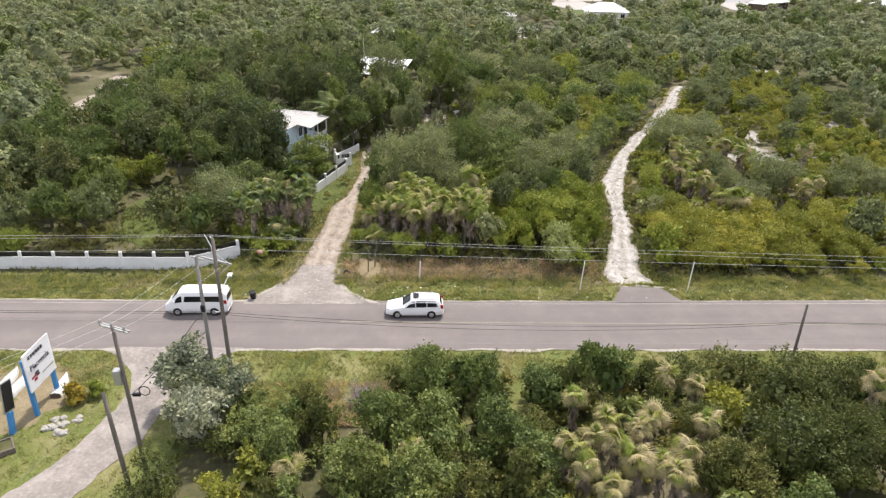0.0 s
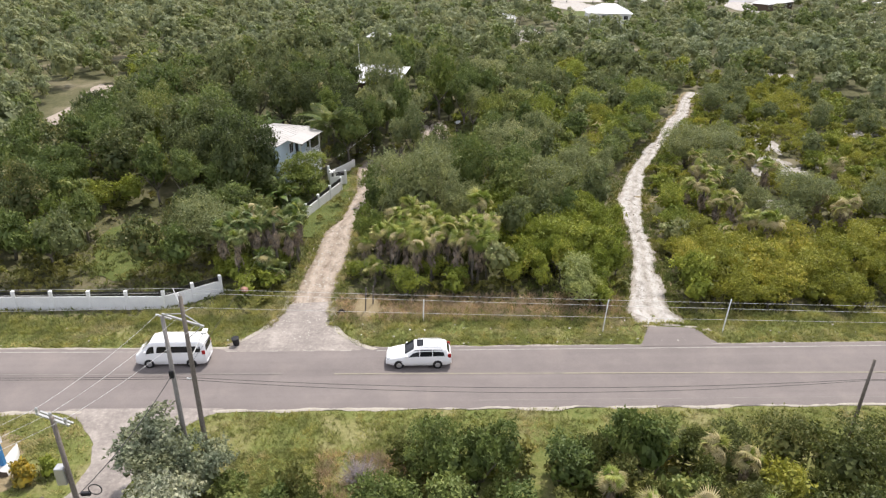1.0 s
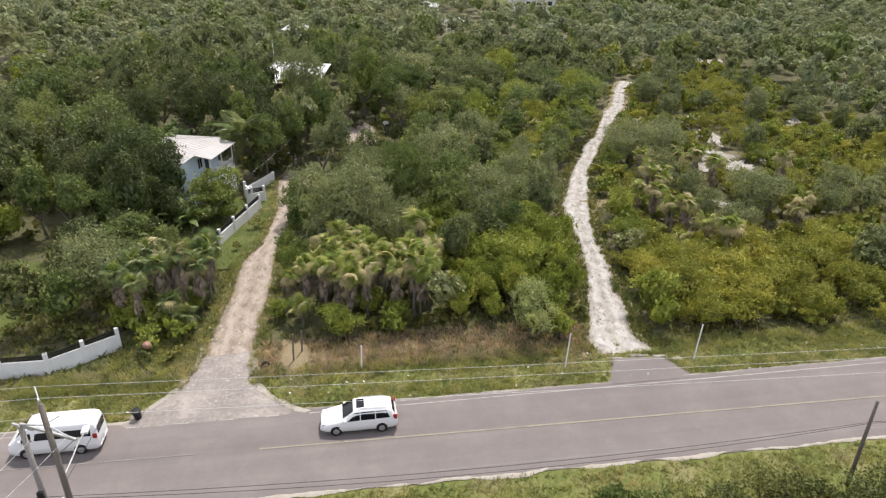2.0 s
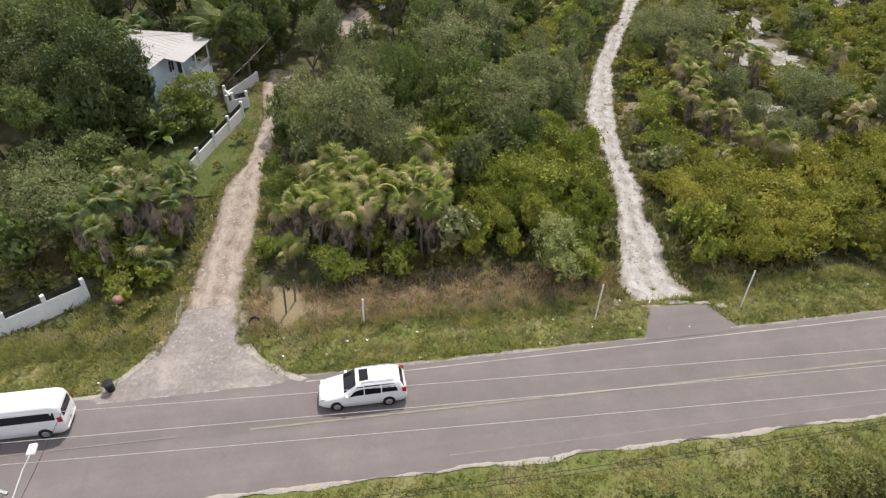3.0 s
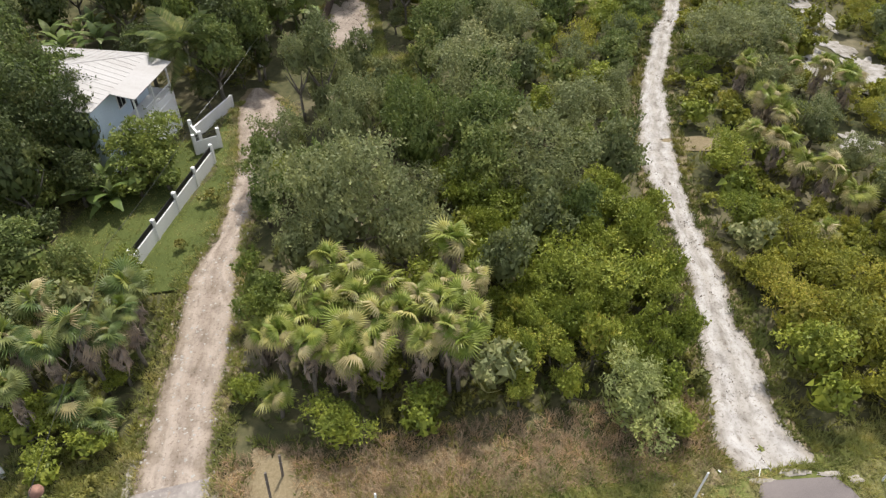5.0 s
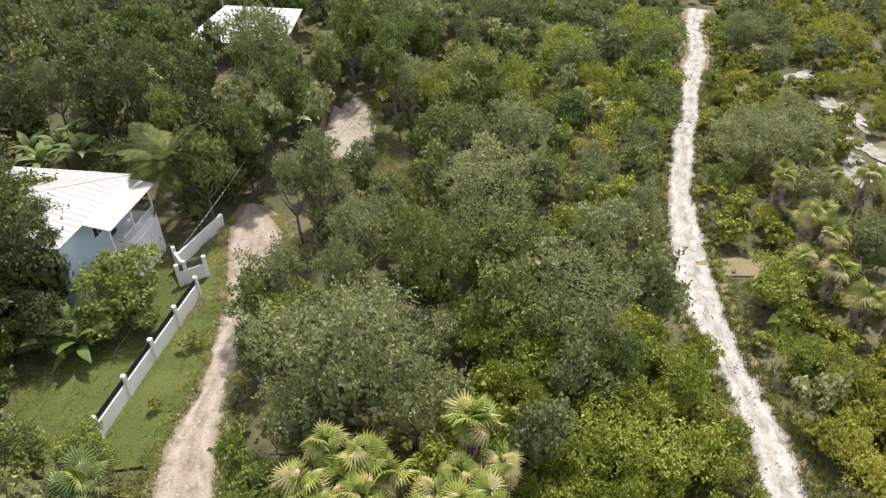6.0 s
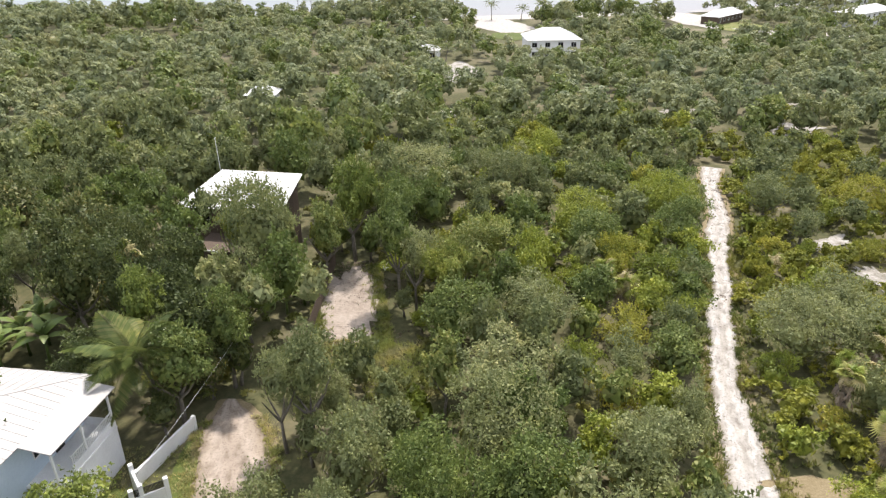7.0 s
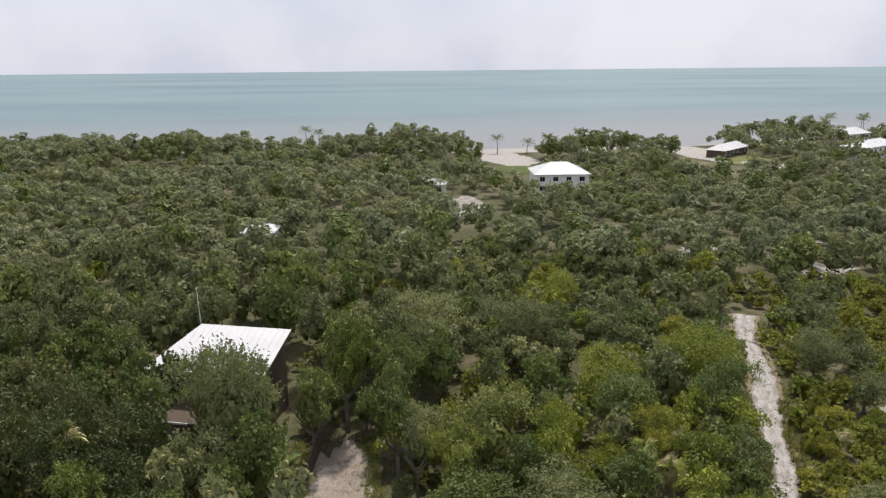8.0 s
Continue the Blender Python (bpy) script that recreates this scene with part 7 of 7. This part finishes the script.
for i in range(13):
    lx, ly = frnd.uniform(-20, 28), frnd.uniform(59.6, 63.5)
    if on_grass(lx, ly):
        lit = empty("litter", pose(lx, ly, 0.12, frnd.uniform(-20, 20), frnd.uniform(-20, 20), frnd.uniform(0, 360)), "small pale scrap of litter in the grass", "litter", "litter on the verge")
        L, w = frnd.choice(((0.4, 0.04), (0.12, 0.1), (0.16, 0.08)))
        part("scrap", boxed(-L / 2, -w / 2, -0.01, L / 2, w / 2, 0.015, 0.004), M_WHITE, lit)


# ---- sign and its lot ----
sign = empty("roadside_sign", pose(-25.8, 43.8, 0, 0, 0, 90 - 4), "white roadside signboard on two blue posts", "sign")
for x in (-1.3, 1.35):
    part("post", boxed(x - 0.14, 0.05, -0.2, x + 0.14, 0.33, 4.6, 0.015), M_BLUE, sign)
panel = part("panel", boxed(-1.55, -0.06, 2.1, 1.55, 0.04, 5.1, 0.01), M_SIGN, sign)
for z in (2.35, 4.8):
    part("batten", boxed(-1.5, 0.045, z, 1.5, 0.1, z + 0.1), M_WHITE, sign)
for i, (x0, x1) in enumerate(((-1.1, -0.88), (-0.8, -0.58), (-0.5, -0.28), (-0.2, 0.02), (0.1, 0.32), (0.4, 0.62))):
    part("letter_bar", boxed(x0, -0.075, 4.5, x1, -0.062, 4.78), M_INK, panel)
txt = bpy.data.curves.new("name_lettering", "FONT")
txt.body, txt.size, txt.extrude, txt.align_x = "Placencia", 0.62, 0.012, "CENTER"
txt.materials.append(M_INK)
to = new("name_lettering", txt)
to.parent = panel
to.matrix_basis = pose(0, -0.074, 3.6, 90, 0, 0)
for i, (x, z, w, h) in enumerate(((-0.9, 3.05, 0.6, 0.16), (-0.55, 3.2, 0.45, 0.14), (-0.8, 2.8, 0.35, 0.22), (-0.45, 3.0, 0.3, 0.2))):
    part("emblem", boxed(x - w / 2, -0.075, z - h / 2, x + w / 2, -0.062, z + h / 2, 0.004), M_RED if i % 2 == 0 else M_INK, panel)
for x in (0.0, 0.5, 0.95):
    part("letter_bar", boxed(x, -0.072, 2.75, x + 0.4, -0.062, 2.85), M_METAL, panel)
part("lamp_bar", tube(bmesh.new(), [(-0.9, -0.5, 5.5), (0.6, -0.5, 5.5)], 0.04, 6), M_METAL, sign)
for x in (-0.8, 0.5):
    part("lamp_stay", tube(bmesh.new(), [(x, 0.0, 5.2), (x, -0.5, 5.5)], 0.02, 6), M_METAL, sign)
s2 = empty("small_sign", pose(-26.8, 40.6, 0, 0, 8, 80), "narrow sign frame on a blue post", "sign")
part("post", boxed(-0.16, -0.16, -0.2, 0.16, 0.16, 1.7, 0.02), M_BLUE, s2)
part("frame", boxed(-0.5, -0.04, 1.7, 0.5, 0.04, 4.0, 0.02), M_METAL, s2)
part("face", boxed(-0.42, -0.06, 1.8, 0.42, -0.045, 3.9, 0.005), M_BLACK, s2)
for i, (x, y, t, L) in enumerate(((-30.2, 46.4, 88, 2.9), (-29.1, 45.8, 86, 2.9), (-25.9, 45.8, 96, 2.6))):
    b = empty("upturned_skiff", pose(x, y, 0.02, 0, 0, t), "grey-white boat hull lying upturned on the lot", "boat", "boats on the lot")
    V = []
    for k in range(9):
        u = k / 8
        w = 0.4 * (1 - (max(0, u - 0.45) / 0.55) ** 2.2) + 0.02
        h = 0.4 + 0.08 * u
        xx = -L / 2 + L * u
        V += [(xx, -w, 0.0), (xx, -w * 0.92, h * 0.55), (xx, -w * 0.55, h * 0.9), (xx, 0, h), (xx, w * 0.55, h * 0.9), (xx, w * 0.92, h * 0.55), (xx, w, 0.0)]
    F = [(7 * k + j, 7 * k + j + 1, 7 * k + j + 8, 7 * k + j + 7) for k in range(8) for j in range(6)]
    part("hull", mesh_np("hull", V, F, M_BOAT, True), None, b)
    part("keel", tube(bmesh.new(), [(-L / 2, 0, 0.41), (0, 0, 0.45), (L / 2 - 0.1, 0, 0.49)], 0.025, 5), M_BOAT, b)
    part("transom", boxed(-L / 2 - 0.03, -0.37, 0.0, -L / 2 + 0.01, 0.37, 0.33, 0.02), M_DARKWOOD, b)
rk = random.Random(12)
for i in range(16):
    r = empty("rock", pose(-24.9 + 1.5 * rk.random() + 0.05 * i, 40.3 + 1.9 * rk.random() + 0.02 * i, 0.05, 0, 0, rk.uniform(0, 360)), "rough pale limestone rock on the grass", "rock", "rocks beside the sign")
    bm = bmesh.new()
    bmesh.ops.create_icosphere(bm, subdivisions=2, radius=rk.uniform(0.16, 0.34))
    for v in bm.verts:
        v.co *= 1 + 0.45 * noise.noise(v.co * 4 + Vector((i * 3.1, 0, 0)))
        v.co.z *= 0.7
    part("stone", bm, M_ROCK, r)
pl = empty("planter_box", pose(-27.0, 38.6, 0, 0, 0, 35), "timber-edged planter with green plants", "planter")
for x0, y0, x1, y1 in ((-1.2, -0.7, 1.2, -0.6), (-1.2, 0.6, 1.2, 0.7), (-1.2, -0.6, -1.1, 0.6), (1.1, -0.6, 1.2, 0.6)):
    part("plank", boxed(x0, y0, 0, x1, y1, 0.4, 0.01), M_WOODPOLE, pl)
part("soil", boxed(-1.1, -0.6, 0, 1.1, 0.6, 0.3), M_GROUND, pl)
v, f = crown_arrays(77, 0.9, 0.5, 8, 500, 0.2, 0.12)
part("plants", mesh_np("plants", v, f, F_LIME), None, pl, m=pose(0, 0, 0.5))


# ---- vehicles ----
def vehicle(name, stations, L, m, label, windows, screen, rear, wheels, wr, roof_bits, category):
    """stations: x, underside, sill half width, belt height, belt half width, roof height, roof half width; x from the nose backwards."""
    S = np.array(stations, float)
    car = empty(name, m, label, category)
    def sec(x):
        return [float(np.interp(x, S[:, 0], S[:, k])) for k in range(1, 7)]
    xs = sorted(set(list(S[:, 0]) + list(np.linspace(0, L, 40))))
    V = []
    for x in xs:
        zb, ws, zl, wl, zr, wrf = sec(x)
        half = [(ws * 0.86, zb), (ws, zb + 0.1), (ws * 1.005, (zb + zl) / 2), (wl, zl), ((wl * 0.35 + wrf * 0.65), zl + (zr - zl) * 0.66), (wrf, zr - 0.05), (wrf * 0.86, zr), (wrf * 0.4, zr + 0.025)]
        ring = [(x, -y, z) for y, z in half] + [(x, y, z) for y, z in half[::-1]]
        V += ring
    n = 16
    F = [(i * n + j, i * n + (j + 1) % n, (i + 1) * n + (j + 1) % n, (i + 1) * n + j) for i in range(len(xs) - 1) for j in range(n)]
    bm = bmesh.new()
    vs = [bm.verts.new(v) for v in V]
    for f in F:
        bm.faces.new([vs[k] for k in f])
    bm.faces.new([vs[k] for k in range(n)][::-1])
    bm.faces.new([vs[(len(xs) - 1) * n + k] for k in range(n)])
    bmesh.ops.recalc_face_normals(bm, faces=bm.faces)
    body = part("body", bm, M_CARWHITE, car, smooth=True)
    def side_pane(x0, x1, k0, k1, s, slant0=0.0, slant1=0.0):
        bm = bmesh.new()
        grid = []
        for i in range(9):
            row = []
            for j in range(4):
                k = k0 + (k1 - k0) * j / 3
                x = x0 + slant0 * j / 3 + (x1 + slant1 * j / 3 - x0 - slant0 * j / 3) * i / 8
                zb, ws, zl, wl, zr, wrf = sec(x)
                top = wl * 0.35 + wrf * 0.65
                y = wl + (top - wl) * (k / 0.66) if k < 0.66 else top + (wrf - top) * (k - 0.66) / 0.34
                row.append(bm.verts.new((x, s * (y + 0.012), zl + (zr - 0.05 - zl) * k)))
            grid.append(row)
        for a, b in zip(grid, grid[1:]):
            for j in range(3):
                bm.faces.new((a[j], b[j], b[j + 1], a[j + 1]))
        bmesh.ops.recalc_face_normals(bm, faces=bm.faces)
        return bm
    for x0, x1, k0, k1, a, b in windows:
        for s in (-1, 1):
            part("side_window", side_pane(x0, x1, k0, k1, s, a, b), M_GLASS, body)
    def top_pane(x0, x1, f):
        bm = bmesh.new()
        grid = []
        for i in range(6):
            x = x0 + (x1 - x0) * i / 5
            zb, ws, zl, wl, zr, wrf = sec(x)
            grid.append([bm.verts.new((x, wrf * f * q, zr + 0.035 - (0.03 if abs(q) > 0.8 else 0.0))) for q in (-1, -0.5, 0, 0.5, 1)])
        for a, b in zip(grid, grid[1:]):
            for j in range(4):
                bm.faces.new((a[j], a[j + 1], b[j + 1], b[j]))
        bmesh.ops.recalc_face_normals(bm, faces=bm.faces)
        return bm
    part("windscreen", top_pane(*screen), M_GLASS, body)
    if rear:
        part("rear_window", top_pane(*rear), M_GLASS, body)
    for x in wheels:
        for s in (-1, 1):
            ws = sec(x)[1]
            wh = part("wheel", tube(bmesh.new(), [(x, s * (ws - 0.2), wr), (x, s * (ws - 0.17), wr), (x, s * (ws + 0.005), wr), (x, s * (ws + 0.03), wr)], [wr * 0.85, wr, wr, wr * 0.9], 20), M_RUBBER, car)
            part("rim", tube(bmesh.new(), [(x, s * (ws + 0.02), wr), (x, s * (ws + 0.045), wr)], [wr * 0.66, wr * 0.6], 16), M_ALLOY, wh, "silver rim")
            part("arch", tube(bmesh.new(), [(x, s * (ws - 0.1), wr + 0.03), (x, s * (ws + 0.012), wr + 0.03)], wr * 1.16, 20), M_BLACK, body)
    zb, ws, zl, wl, zr, wrf = sec(0.25)
    for s in (-1, 1):
        part("headlight", boxed(0.1, s * ws * 0.72 - 0.17, zl - 0.02, 0.42, s * ws * 0.72 + 0.17, zl + 0.14, 0.04), M_CLEARLAMP, body)
        zb, ws2, zl2, wl2, zr2, wrf2 = sec(L - 0.2)
        part("tail_light", boxed(L - 0.28, s * (wl2 - 0.04) - 0.05, zl2 - 0.12, L - 0.02, s * (wl2 - 0.04) + 0.05, zl2 + 0.22, 0.02), M_REDLAMP, body)
        part("mirror", boxed(1.55 if category == "car" else 0.85, s * 1.0 - 0.09, 1.02 if category == "car" else 1.25, 1.72 if category == "car" else 1.0, s * 1.0 + 0.09, 1.18 if category == "car" else 1.5, 0.03), M_CARWHITE, body)
    part("bumper", boxed(-0.03, -0.72, 0.3, 0.14, 0.72, 0.5, 0.05), M_CARWHITE, body)
    part("grille", boxed(-0.035, -0.4, 0.52, 0.06, 0.4, 0.62, 0.02), M_BLACK, body)
    part("rear_bumper", boxed(L - 0.12, -0.78, 0.32, L + 0.03, 0.78, 0.52, 0.05), M_CARWHITE, body)
    part("plate", boxed(L + 0.03, -0.16, 0.6, L + 0.045, 0.16, 0.7), M_METAL, body)
    for nm, b, mt in roof_bits:
        part(nm, b, mt, body)
    return car


SIENNA = [(0.0, 0.38, 0.62, 0.6, 0.6, 0.68, 0.5), (0.12, 0.28, 0.84, 0.7, 0.82, 0.82, 0.66), (0.5, 0.22, 0.94, 0.82, 0.91, 0.96, 0.76), (1.2, 0.2, 0.98, 0.95, 0.95, 1.1, 0.8), (1.42, 0.2, 0.98, 0.98, 0.96, 1.16, 0.8), (2.25, 0.2, 0.99, 1.02, 0.97, 1.68, 0.7),
          (2.8, 0.2, 0.99, 1.03, 0.97, 1.75, 0.71), (4.3, 0.2, 0.99, 1.05, 0.96, 1.73, 0.69), (4.75, 0.22, 0.97, 1.06, 0.94, 1.62, 0.66), (5.0, 0.28, 0.93, 1.05, 0.9, 1.15, 0.8), (5.12, 0.36, 0.82, 0.9, 0.82, 0.95, 0.74)]
bits = [("sunroof", boxed(2.42, -0.46, 1.745, 2.95, 0.46, 1.775, 0.01), M_GLASS)]
for s in (-1, 1):
    bits.append(("roof_rail", tube(bmesh.new(), [(2.5, s * 0.62, 1.72), (2.6, s * 0.62, 1.79), (4.3, s * 0.61, 1.78), (4.4, s * 0.61, 1.71)], 0.022, 6), M_METAL))
for x in (3.1, 4.05):
    bits.append(("crossbar", tube(bmesh.new(), [(x, -0.62, 1.79), (x, 0.62, 1.79)], 0.022, 6), M_METAL))
vehicle("minivan", SIENNA, 5.12, pose(-2.0, 56.45, 0.115, 0, 0, 0), "white minivan with dark glass driving on the road", [(1.75, 2.62, 0.08, 0.86, 0.5, 0.0), (2.68, 3.62, 0.08, 0.86, 0.0, 0.0), (3.68, 4.62, 0.1, 0.84, 0.0, -0.2)],
        (1.48, 2.2, 0.94), (4.78, 4.98, 0.9), (1.02, 4.05), 0.33, bits, "car")
HIACE = [(0.0, 0.4, 0.7, 0.7, 0.68, 0.8, 0.58), (0.1, 0.3, 0.86, 0.85, 0.85, 1.0, 0.76), (0.4, 0.24, 0.93, 1.05, 0.92, 1.3, 0.82), (0.62, 0.22, 0.94, 1.18, 0.93, 1.5, 0.83), (1.3, 0.22, 0.95, 1.25, 0.94, 2.16, 0.74), (1.7, 0.22, 0.95, 1.28, 0.94, 2.26, 0.76),
         (5.0, 0.22, 0.95, 1.3, 0.94, 2.26, 0.76), (5.35, 0.26, 0.94, 1.28, 0.92, 2.16, 0.74), (5.46, 0.34, 0.9, 1.2, 0.88, 1.9, 0.74), (5.52, 0.4, 0.84, 1.0, 0.84, 1.1, 0.76)]
vehicle("minibus", HIACE, 5.52, pose(-21.55, 57.0, 0.115, 0, 0, 0), "white high-roofed minibus with black windows on the road", [(0.82, 1.6, 0.06, 0.66, 0.35, 0.0), (1.75, 5.15, 0.08, 0.62, 0.12, 0.0)],
        (0.66, 1.26, 0.93), None, (1.1, 4.35), 0.34, [("rear_glass", boxed(5.5, -0.62, 1.3, 5.53, 0.62, 1.85, 0.01), M_GLASS)], "van")
